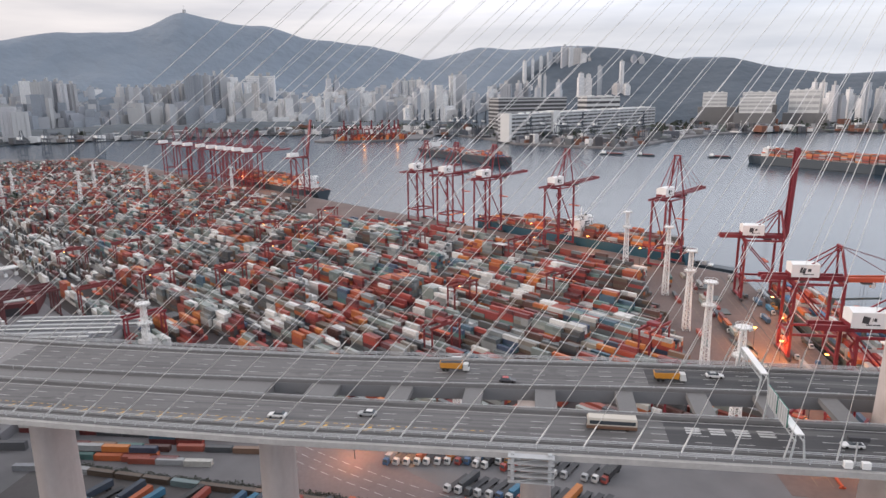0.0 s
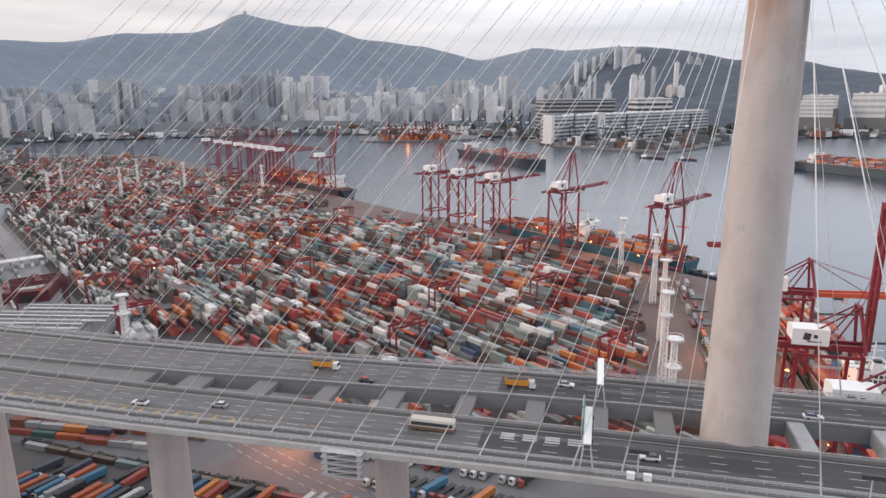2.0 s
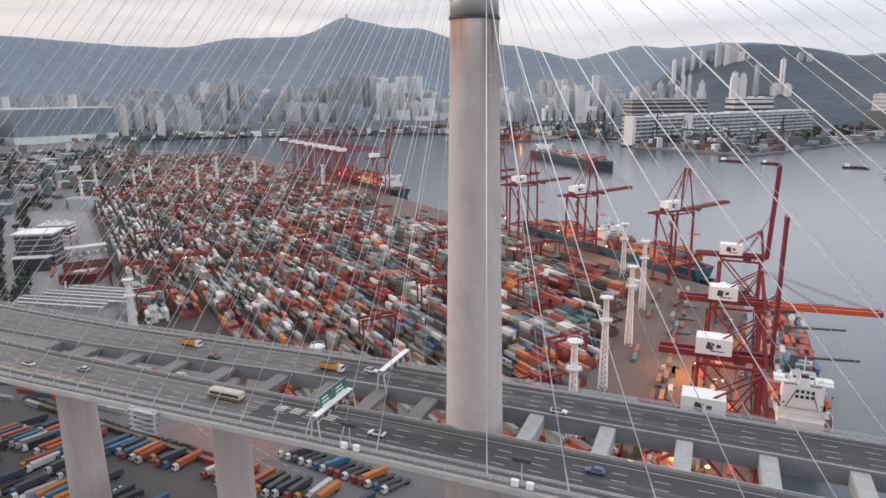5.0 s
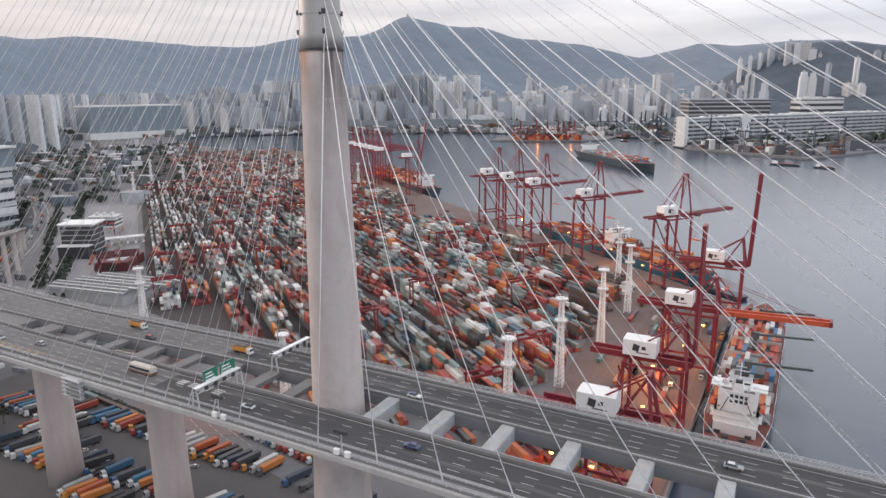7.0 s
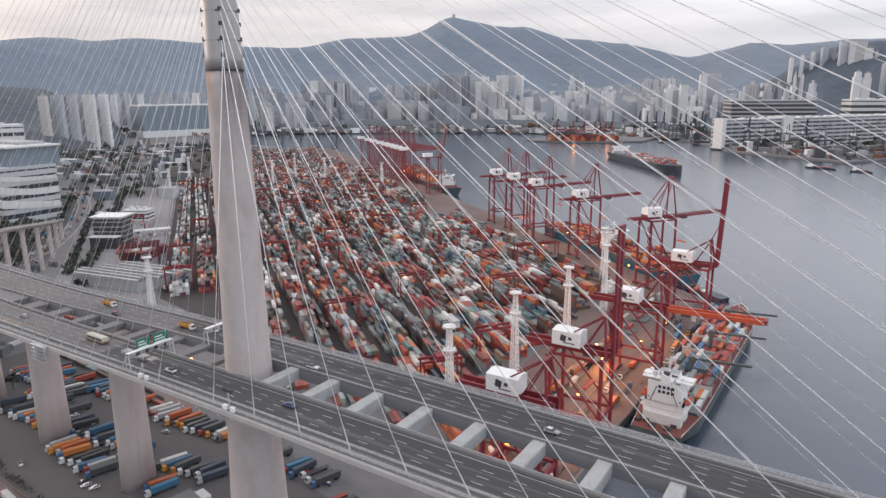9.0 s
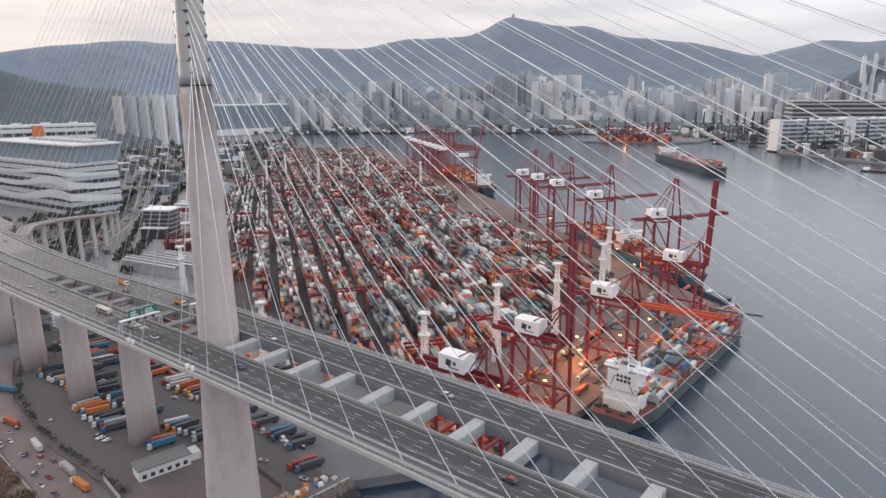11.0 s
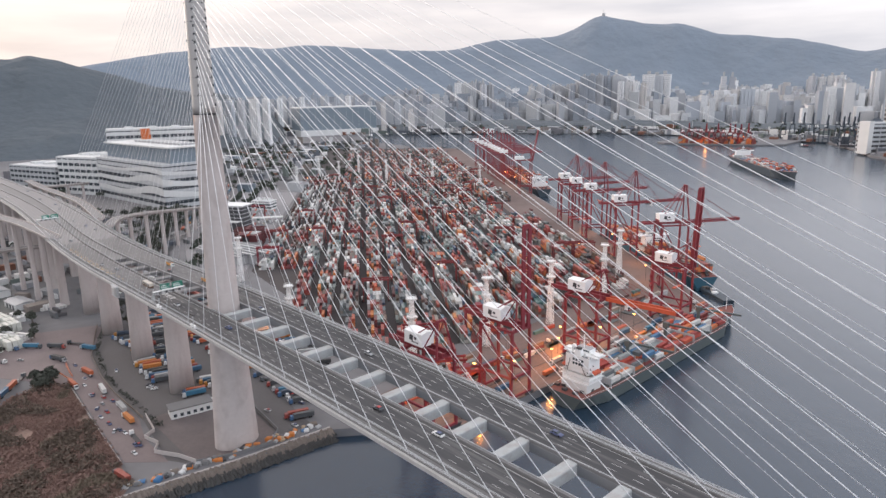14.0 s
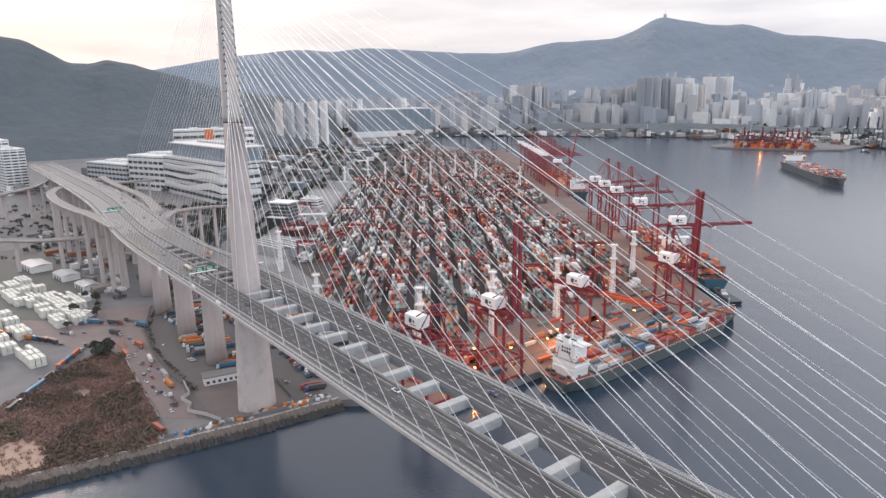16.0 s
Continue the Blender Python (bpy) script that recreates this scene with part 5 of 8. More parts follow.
def ship(name, m, length, beam, depth, label, hull, bays, high, stern_house=0.1, paint=BOXES, jibs=False, seed=1, podium=0.0, slim=1.0):
    """A container ship. Local x from stern to bow, y to port, z up from the waterline."""
    ob = thing(name, label, "ship", m)
    rings = []
    n = 26
    for i in range(n + 1):
        t = i / n
        x = t * length
        fw = min(1, (1 - t) / 0.2) ** 0.6 if t > 0.8 else 1
        fa = 0.78 + 0.22 * min(1, t / 0.12)
        w = beam / 2 * fw * fa
        wl = w * (0.95 if t < 0.8 else max(0.05, 1 - (t - 0.8) / 0.2)) * (0.55 + 0.45 * min(1, t / 0.1))
        sheer = depth + (3.2 * ((t - 0.82) / 0.18) ** 2 if t > 0.82 else 0)
        rings.append([(x, -w, sheer), (x, -wl, 0.4), (x, -wl * 0.6, -4), (x, wl * 0.6, -4), (x, wl, 0.4), (x, w, sheer)])
    g = Geo().loft(rings)
    part("hull", g, hull, ob, smooth=False)
    part("main_deck", Geo().add([(x, y, z + 0.05) for x, y, z in [r[0] for r in rings] + [r[5] for r in rings][::-1]], [tuple(range(2 * n + 2))]), DECK_RUST, ob, "red oxide main deck")
    g = Geo()
    for i in range(n):
        for s in (-1, 1):
            a, b = rings[i][0 if s < 0 else 5], rings[i + 1][0 if s < 0 else 5]
            g.bar((a[0], a[1], a[2] + 1.0), (b[0], b[1], b[2] + 1.0), 0.15)
            g.bar((a[0], a[1], a[2]), (a[0], a[1], a[2] + 1.0), 0.15)
    part("bulwark_rail", g, WHITE, ob)
    # accommodation, on a raised lower house where the ship has one
    hd, hb = depth + podium, beam * slim
    x0 = length * stern_house
    wd = hb * 0.72
    if podium:
        part("lower_house", Geo().box(length * stern_house - 1.5, -hb * 0.4, depth, length * stern_house + 13.5, hb * 0.4, hd), OFFWHITE, ob, "white lower deckhouse")
    sh = part("superstructure", Geo().box(x0, -hb * 0.42, hd, x0 + 14, hb * 0.42, hd + 5.6), WHITE, ob, "white superstructure")
    part("upper_house", Geo().box(x0 + 1, -wd / 2, hd + 5.6, x0 + 13, wd / 2, hd + 16.6), WHITE, sh)
    part("bridge_deck", Geo().box(x0 + 4, -hb / 2 - 0.5, hd + 16.6, x0 + 13.6, hb / 2 + 0.5, hd + 17.2), WHITE, sh)
    part("wheelhouse", Geo().box(x0 + 7, -wd * 0.3, hd + 17.2, x0 + 13, wd * 0.3, hd + 20.0), WHITE, sh)
    part("monkey_island", Geo().box(x0 + 7.3, -wd * 0.29, hd + 20.0, x0 + 12.7, wd * 0.29, hd + 20.06), ROOF_GREY, sh, "grey wheelhouse roof")
    part("top_deck", Geo().box(x0 + 1.3, -wd * 0.49, hd + 16.62, x0 + 6.8, wd * 0.49, hd + 16.68), CONCRETE_GREY, sh, "grey top deck")
    part("bridge_window", Geo().box(x0 + 13, -wd * 0.34, hd + 18.3, x0 + 13.06, wd * 0.34, hd + 19.6), GLASSY, sh)
    part("rear_window", Geo().box(x0 + 6.94, -wd * 0.26, hd + 18.3, x0 + 7, wd * 0.26, hd + 19.3), GLASSY, sh)
    for lv in range(2):
        z = hd + 2.8 * lv + 2.6
        part("deck_edge", Geo().box(x0 - (1.6 if lv > 1 else 0.4), -hb * 0.48, z, x0 + 14.2, hb * 0.48, z + 0.2), OFFWHITE, sh)
        g = Geo()
        for k in range(9):
            y = -hb * 0.47 + k * hb * 0.94 / 8
            g.bar((x0 - 1.4, y, z), (x0 - 1.4, y, z + 1.1), 0.08)
        g.bar((x0 - 1.4, -hb * 0.47, z + 1.1), (x0 - 1.4, hb * 0.47, z + 1.1), 0.08)
        part("deck_rail", g, WHITE, sh)
    for lv in range(2):
        for k in range(4):
            y, z = -4.0 + k * 2.2, hd + 10.6 + 2.6 * lv
            part("window", Geo().box(x0 + 0.93, y - 0.75, z, x0 + 1.0, y + 0.75, z + 1.6), GLASSY, sh)
        for k in range(3):
            part("porthole", Geo().box(x0 + 0.94, (-1, 1)[lv] * (8 + 2 * k) - 0.4, hd + 7.2 + 2.8 * k, x0 + 1.0, (-1, 1)[lv] * (8 + 2 * k) + 0.4, hd + 8 + 2.8 * k), GLASSY, sh)
    for s in (-1, 1):
        part("lifeboat", Geo().loft([[(x0 + 3, s * hb * 0.46 - 1.1, hd + 6.4), (x0 + 9, s * hb * 0.46 - 1.1, hd + 6.4), (x0 + 9, s * hb * 0.46 + 1.1, hd + 6.4), (x0 + 3, s * hb * 0.46 + 1.1, hd + 6.4)], [(x0 + 2.2, s * hb * 0.46 - 1.3, hd + 7.6), (x0 + 9.8, s * hb * 0.46 - 1.3, hd + 7.6), (x0 + 9.8, s * hb * 0.46 + 1.3, hd + 7.6), (x0 + 2.2, s * hb * 0.46 + 1.3, hd + 7.6)], [(x0 + 3.4, s * hb * 0.46 - 0.7, hd + 8.8), (x0 + 8.6, s * hb * 0.46 - 0.7, hd + 8.8), (x0 + 8.6, s * hb * 0.46 + 0.7, hd + 8.8), (x0 + 3.4, s * hb * 0.46 + 0.7, hd + 8.8)]]), CRANE_BRIGHT, ob, "orange enclosed lifeboat")
        part("bridge_wing", Geo().box(x0 + 6, min(s * hb * 0.36, s * hb * 0.52), hd + 17.2, x0 + 10, max(s * hb * 0.36, s * hb * 0.52), hd + 18.3), WHITE, sh)
    part("funnel", Geo().loft([[(x0 + 1.2, -2.6, hd + 16.6), (x0 + 4.6, -2.6, hd + 16.6), (x0 + 4.6, 2.6, hd + 16.6), (x0 + 1.2, 2.6, hd + 16.6)], [(x0 + 1.6, -2.0, hd + 20.6), (x0 + 4.2, -2.0, hd + 20.6), (x0 + 4.2, 2.0, hd + 20.6), (x0 + 1.6, 2.0, hd + 20.6)]]), WHITE, ob, "white funnel casing")
    part("funnel_top", Geo().box(x0 + 1.8, -1.6, hd + 20.6, x0 + 4.0, 1.6, hd + 22), DARK, ob, "black funnel top")
    g = Geo().bar((x0 + 8, 0, hd + 20), (x0 + 8, 0, hd + 29), 0.5)
    g.bar((x0 + 8, -4, hd + 25), (x0 + 8, 4, hd + 25), 0.3)
    g.bar((x0 + 8, -2.5, hd + 27), (x0 + 8, 2.5, hd + 27), 0.3)
    part("radar_mast", g, WHITE, ob)
    for bx, by in ((x0 + 6, -8), (x0 + 10, -5), (x0 + 7, 6), (x0 + 11, 9)):
        part("roof_locker", Geo().box(bx, by, hd + 17.2, bx + 1.6, by + 1.8, hd + 18.8), R_SHIP.choice((WHITE, DARK, GREYWALL)), sh)
    for k in range(5):
        part("crane_post" if k == 4 else "vent", Geo().tube((x0 + 2 + 0.8 * k, -8 + 3.6 * k, hd + 16.6), (x0 + 2 + 0.8 * k, -8 + 3.6 * k, hd + 18.6 + 0.5 * k), 0.5, 0.5, 8), R_SHIP.choice((DARK, WHITE, OFFWHITE)), sh)
    for s in (-1, 1):
        part("stair", Geo().bar((x0 + 0.2, s * wd * 0.28, hd), (x0 + 0.2, s * wd * 0.44, hd + 5.6), 0.9, 0.2), OFFWHITE, sh)
        part("davit", Geo().bar((x0 + 0.4, s * wd * 0.4, hd + 5.6), (x0 - 1.5, s * wd * 0.2, hd + 15), 0.35), DARK, sh)
    for bx, by in ((3, -6), (3, 2), (8, -8), (8, 6), (12, -2), (12, 9), (6, 10), (14, -10)):
        part("mooring_winch", Geo().box(bx, by, depth, bx + 2.4, by + 3, depth + 1.6), DARK, ob)
    # deck cargo
    r = random.Random(seed)
    g = Geo()
    x = 14 if stern_house > 0.2 else x0 + 18
    b = 0
    while x < length * 0.93 - 13:
        if x0 - 14 < x < x0 + 17:
            x = x0 + 18
        t = x / length
        wmax = beam / 2 * (1 if t < 0.78 else max(0.3, ((1 - t) / 0.22) ** 0.6)) - 1.2
        nrow = int(2 * wmax / 2.5)
        n0 = r.choice(high)
        for k in range(nrow):
            for h in range(max(0, n0 + r.choice((-1, 0, 0, 1)))):
                y = -nrow * 1.25 + k * 2.5
                g.box(x, y, depth + 1.6 + h * 2.62, x + 12.19, y + 2.44, depth + 1.6 + h * 2.62 + 2.59, False)
        x += 12.8 if b % 2 else 14.4
        b += 1
    tagged(part("deck_cargo", g, paint, ob, "stacked containers on deck"), kind="stuff")
    x = x0 + 18
    while x < length * 0.9:
        part("lashing_bridge", Geo().box(x - 0.7, -beam / 2 + 1, depth, x - 0.2, beam / 2 - 1, depth + 6), GREYWALL, ob)
        x += 27.2
    part("hatch_coaming", Geo().box(x0 + 17, -beam / 2 + 2.2, depth, length * 0.86, beam / 2 - 2.2, depth + 1.5), HULL_GREY, ob)
    if jibs:
        for f in (0.3, 0.52, 0.74):
            x = length * f
            c = part("deck_crane", Geo().tube((x, 0, depth), (x, 0, depth + 16), 1.5, 1.3, 10), HULL_GREY, ob, "grey deck crane")
            part("jib", Geo().bar((x, 0, depth + 15), (x + 3, -32, depth + 16), 1.3), HULL_GREY, c)
            part("crane_cab", Geo().box(x - 1.8, -2.2, depth + 12.5, x + 1.8, 1.6, depth + 16.5), HULL_GREY, c)
    part("foremast", Geo().bar((length * 0.955, 0, depth + 2), (length * 0.955, 0, depth + 13), 0.4), WHITE, ob)
    return ob


def along(x, y, deg):
    return pose(x, y, SEA, 0, 0, deg)


ship("container_ship", along(100, 169, 89), 232, 32, 9, "grey-hulled container ship moored at the quay", HULL_GREY, 9, (1, 1, 2, 2, 3), 0.045, SHIP_BOXES, True, 4, 5.5, 0.76)
s2 = yard(238, 402)
ship("container_ship", Matrix.Translation((s2.x, s2.y, SEA)) @ pose(0, 0, 0, 0, 0, 143.13), 268, 34, 13, "teal-blue container ship under the quay cranes", HULL_BLUE, 10, (1, 2, 3, 3), 0.42, BOXES_WARM, False, 9)
s3 = yard(835, 404)
ship("container_ship", Matrix.Translation((s3.x, s3.y, SEA)) @ pose(0, 0, 0, 0, 0, 143.13), 300, 36, 14, "container ship at the far berth piled with red containers", HULL, 10, (3, 4, 5, 5), 0.12, BOXES_WARM, False, 12)
ship("container_ship", along(-410, 1625, -50.5), 400, 50, 17, "dark container ship lightly laden in the channel", HULL, 12, (0, 0, 1, 1, 2), 0.12, SHIP_BOXES, False, 15)
ship("container_ship", along(375, 1400, -50), 330, 44, 18, "laden container ship with red containers across the harbour", HULL, 12, (4, 5, 5), 0.1, BOXES_WARM, False, 17)

# ---------------------------------------------------------------- lorries and cars


WHEELS = {}


def wheels(ob, xs, half, r):
    """One mesh per wheel under ob."""
    me = WHEELS.get(r) or Geo().tube((0, -0.14, 0), (0, 0.14, 0), r, r, 12).mesh("wheel", RUBBER)
    WHEELS[r] = me
    for x in xs:
        for s in (-1, 1):
            w = new("wheel", me)
            w.parent = ob
            w.location = (x, s * half, r)


def lorry_meshes():
    cab = Geo().loft([[(0, -1.2, 0.6), (2.2, -1.2, 0.6), (2.2, 1.2, 0.6), (0, 1.2, 0.6)], [(0, -1.2, 1.9), (2.25, -1.2, 1.9), (2.25, 1.2, 1.9), (0, 1.2, 1.9)], [(0, -1.15, 3.1), (1.8, -1.1, 3.1), (1.8, 1.1, 3.1), (0, 1.15, 3.1)]]).mesh("cab", CAB_PAINT)
    screen = Geo().add([(2.27, -1.0, 1.95), (2.27, 1.0, 1.95), (1.86, 0.95, 2.95), (1.86, -0.95, 2.95)], [(0, 1, 2, 3)]).mesh("windscreen", GLASSY)
    chassis = Geo().box(-12.2, -0.5, 0.75, 0.6, 0.5, 1.15).box(-12.4, -1.2, 1.05, -0.4, 1.2, 1.25).mesh("chassis", DARK)
    load = Geo()
    load.loft([[(-12.4, y0, 1.27), (-0.25, y0, 1.27), (-0.25, y0, 3.9), (-12.4, y0, 3.9)] for y0 in (-1.22, 1.22)])
    axle = Geo().tube((0, -0.85, 0.5), (0, 0.85, 0.5), 0.12, 0.12, 8)
    for y in (-1.15, 0.8):
        axle.tube((0, y, 0.5), (0, y + 0.35, 0.5), 0.5, 0.5, 12)
    return cab, screen, chassis, load.mesh("container", TRUCK_PAINT), axle.mesh("axle", RUBBER)


LORRY = lorry_meshes()


def lorry(x, y, z, deg, label="articulated lorry with white cab and painted container trailer", loaded=True, group="parked lorries"):
    ob = thing("lorry", label, "lorry", pose(x, y, z, 0, 0, deg), group)
    names = ("cab", "windscreen", "chassis", "container")
    made = []
    for n, me in zip(names, LORRY):
        if n == "container" and not loaded:
            continue
        o = new(n, me)
        o.parent = made[0] if n == "windscreen" else ob
        made.append(o)
    for ax in (1.2, -1.0, -9.4, -10.6):
        o = new("axle", LORRY[4])
        o.parent, o.matrix_basis = ob, Matrix.Translation((ax, 0, 0))
    return ob


CAR = (Geo().loft([[(-2.2, -0.85, 0.3), (2.2, -0.85, 0.3), (2.2, 0.85, 0.3), (-2.2, 0.85, 0.3)], [(-2.25, -0.9, 0.75), (2.25, -0.88, 0.7), (2.25, 0.88, 0.7), (-2.25, 0.9, 0.75)], [(-2.1, -0.82, 0.98), (1.0, -0.82, 0.95), (1.0, 0.82, 0.95), (-2.1, 0.82, 0.98)]]).mesh("body", CAR_PAINT),
       Geo().loft([[(-1.9, -0.8, 0.97), (0.95, -0.8, 0.95), (0.95, 0.8, 0.95), (-1.9, 0.8, 0.97)], [(-1.4, -0.66, 1.42), (0.25, -0.66, 1.42), (0.25, 0.66, 1.42), (-1.4, 0.66, 1.42)]]).mesh("glasshouse", GLASSY),
       Geo().box(-1.35, -0.64, 1.42, 0.2, 0.64, 1.47).mesh("roof", CAR_PAINT))


def car(x, y, z, deg, group="parked cars", label="small passenger car in glossy paint"):
    ob = thing("car", label, "car", pose(x, y, z, 0, 0, deg), group)
    for n, me in zip(("body", "glasshouse", "roof"), CAR):
        o = new(n, me)
        o.parent = ob
    wheels(ob, (-1.35, 1.4), 0.8, 0.32)
    return ob


TRUCK_BODY = mat("truck_orange", (0.62, 0.27, 0.04), 0.5, var=0.2)


def tipper(x, y, z, deg):
    """A six-wheel tipper lorry."""
    ob = thing("tipper_truck", "orange tipper truck with a white cab driving over the bridge", "truck", pose(x, y, z, 0, 0, deg) @ Matrix.Scale(0.86, 4), "trucks on the bridge")
    part("cab", Geo().loft([[(2.6, -1.2, 0.6), (4.6, -1.2, 0.6), (4.6, 1.2, 0.6), (2.6, 1.2, 0.6)], [(2.6, -1.2, 2.7), (4.2, -1.15, 2.7), (4.2, 1.15, 2.7), (2.6, 1.2, 2.7)]]), OFFWHITE, ob)
    part("windscreen", Geo().box(4.3, -1.0, 1.7, 4.5, 1.0, 2.5), GLASSY, ob)
    part("tipper_body", Geo().loft([[(-4.8, -1.1, 1.1), (2.3, -1.1, 1.1), (2.3, 1.1, 1.1), (-4.8, 1.1, 1.1)], [(-5.1, -1.3, 2.9), (2.4, -1.3, 3.1), (2.4, 1.3, 3.1), (-5.1, 1.3, 2.9)]]), TRUCK_BODY, ob, "orange tipper body")
    part("load", Geo().loft([[(-4.9, -1.15, 2.91), (2.2, -1.15, 3.11), (2.2, 1.15, 3.11), (-4.9, 1.15, 2.91)], [(-3.4, -0.4, 3.25), (1.0, -0.4, 3.45), (1.0, 0.4, 3.4), (-3.4, 0.4, 3.2)]]), DARK, ob, "heaped dark load")
    part("chassis", Geo().box(-5, -0.5, 0.6, 4.2, 0.5, 1.1), DARK, ob)
    wheels(ob, (-3.8, -2.5, 3.6), 1.0, 0.5)
    return ob


def coach(x, y, z, deg):
    ob = thing("coach", "cream and brown single-deck coach on the bridge", "bus", pose(x, y, z, 0, 0, deg))
    part("body", Geo().loft([[(-5.6, -1.25, 0.4), (5.6, -1.25, 0.4), (5.6, 1.25, 0.4), (-5.6, 1.25, 0.4)], [(-5.6, -1.25, 2.6), (5.5, -1.25, 2.5), (5.5, 1.25, 2.5), (-5.6, 1.25, 2.6)], [(-5.4, -1.1, 3.0), (5.2, -1.1, 3.0), (5.2, 1.1, 3.0), (-5.4, 1.1, 3.0)]]), mat("coach_cream", (0.5, 0.46, 0.4), 0.4, var=0.1), ob)
    part("skirt", Geo().box(-5.62, -1.27, 0.4, 5.62, 1.27, 1.2), mat("coach_brown", (0.16, 0.09, 0.06), 0.4, var=0.1), ob)
    for s in (-1, 1):
        part("window_band", Geo().box(-5.2, min(s * 1.25, s * 1.28), 1.5, 5.0, max(s * 1.25, s * 1.28), 2.4), GLASSY, ob)
    part("windscreen", Geo().box(5.6, -1.1, 1.3, 5.66, 1.1, 2.5), GLASSY, ob)
    wheels(ob, (-3.4, 3.4), 1.05, 0.5)
    return ob


def on_deck(x, y):
    return (x, lat(x, y), deck_z(x) + 0.03)


tipper(*on_deck(-110, 17), 0)
tipper(*on_deck(-52, 14), 0)
coach(*on_deck(-70, -14), 180)
for x, y in ((-590, 12), (-660, -15), (-700, 16), (-300, 17), (-410, -16), (-475, 14), (-150, -17), (-128, -14), (-20, -17), (34, -14), (150, -14), (178, -11), (-95, 11), (-40, 17), (20, 11), (108, 14), (205, 17), (-260, -14), (-330, 15), (-430, -13), (-520, 16), (-370, 12)):
    car(*on_deck(x, y), 180 if y < 0 else 0, "cars on the bridge", "small passenger car driving over the bridge")

R3 = random.Random(5)
# lorry park under the back span
for x0, y0, n, dx, dy in ((-165, -2, 14, 4.5, -0.1), (-166, 15, 13, 4.5, 0.0), (-142, 46, 13, 4.7, 0.2), (-92, 2, 6, 4.4, 0.3), (-90, 20, 7, 4.4, 0.2), (-228, 6, 11, 4.7, 0), (-224, 23, 10, 4.7, 0), (-262, 46, 22, 4.9, 0.1), (-70, 48, 12, 4.8, 0)):
    for k in range(n):
        if R3.random() < 0.1:
            continue
        x, y = x0 + k * dx + R3.uniform(-0.5, 0.5), y0 + k * dy + R3.uniform(-2.2, 2.2)
        if any(abs(x + 2 - px) < 8 and -8 < y - deck_y(px) - 4.5 < 10 - (0 if y > 8 else 0) for px in (-88, -160, -231)) or any(abs(x + 2 - px) < 8 and y < deck_y(px) + 13 and y + 13 > deck_y(px) - 5 for px in (-88, -160, -231)):
            continue
        lorry(x, y, GROUND + 0.08, 254 + R3.uniform(-6, 6), loaded=R3.random() < 0.72)
for k in range(14):
    lorry(-150 + 4.3 * k + R3.uniform(-0.3, 0.3), 90 + 0.6 * k, GROUND + 0.08, 254 + R3.uniform(-3, 3), loaded=k % 3 == 0)
for k in range(16):
    if R3.random() < 0.85:
        lorry(-270 + 4.5 * k + R3.uniform(-0.4, 0.4), 34, GROUND + 0.08, 254 + R3.uniform(-4, 4))
for x0, y0, n, hh in ((-302, 78, 4, 2), (-304, 74.8, 5, 1), (-246, 88, 3, 1), (-300, 84, 4, 1), (-262, 92, 2, 2), (-258, 98, 4, 1), (-252, 104, 3, 2), (-290, 101, 2, 2), (-330, 94, 7, 2), (-345, 108, 8, 1), (-300, 116, 6, 2), (-262, 75.5, 3, 1)):
    for k in range(n):
        for h in range(hh):
            ob = new("shipping_container", SINGLE)
            ob.matrix_basis = pose(x0 + 12.9 * k + R3.uniform(-0.3, 0.3), y0 + 0.6 * k, GROUND + 0.1 + 2.6 * h, 0, 0, 5)
            tagged(ob, "shipping container stored beside the lorry park", "shipping container", "containers beside the lorry park")
for k in range(13):
    x = -286 + 12.9 * k * (1 if k < 6 else 0.86) + R3.uniform(-0.4, 0.4)
    ob = new("shipping_container", DARK_BOX if k % 4 else SINGLE)
    ob.matrix_basis = pose(x, float(np.interp(x, (-292, -205, -150), (66.5, 60.5, 56))), GROUND + 0.1, 0, 0, -4)
    tagged(ob, "dark shipping container standing along the hedge of the lorry park", "shipping container", "containers beside the lorry park")
for k in range(15):      # chassis trailers parked close together by the curving lane
    lorry(-121 + 4.1 * k + R3.uniform(-0.3, 0.3), 74 - 0.5 * k, GROUND + 0.14, 240 + R3.uniform(-2, 2), "tractor with an empty skeletal trailer parked by the lane", loaded=k % 5 == 1, group="parked chassis trailers")
    if k % 4 != 2:
        lorry(-112 + 4.1 * k + R3.uniform(-0.3, 0.3), 93 - 0.4 * k, GROUND + 0.14, 240 + R3.uniform(-2, 2), "tractor with an empty skeletal trailer parked by the lane", loaded=k % 3 == 1, group="parked chassis trailers")
for k in range(9):
    car(-208 + 7.5 * k + R3.uniform(-2, 2), 24 + R3.uniform(-3, 3), GROUND + 0.08, 244 + R3.uniform(-8, 8))
for x, y in ((-3, 34), (1.5, 35)):
    lorry(x, y, GROUND + 0.08, 250)
for x, y, d in ((-110, -8, 250), (-106, -9, 250), (-101, -8, 250), (-118, 40, 200), (-20, 30, 200), (8, 32, 190), (-150, -16, 340), (-120, -40, 330), (-98, -44, 150), (-60, -46, 330), (-205, -40, 20), (-222, -60, 40), (-14, 50, 190), (-30, 52, 10)):
    car(x, y, GROUND + 0.12, d)
for k in range(8):
    x, lane = -36 - 17 * k + R3.uniform(-3, 3), R3.choice((-35.5, -42.5))
    car(x, lane + (x + 40) * -0.03, GROUND + 0.12, 183 if lane > -40 else 3, "cars on the service road", "small car or van on the service road")
for k in range(10):
    f = k / 9
    lorry(-186 + 84 * f + R3.uniform(-2, 2), -66 - 54 * f, GROUND + 0.22, 146 + R3.uniform(-3, 3), "lorry parked along the edge of the scrub", loaded=k % 4 > 0, group="lorries along the scrub")
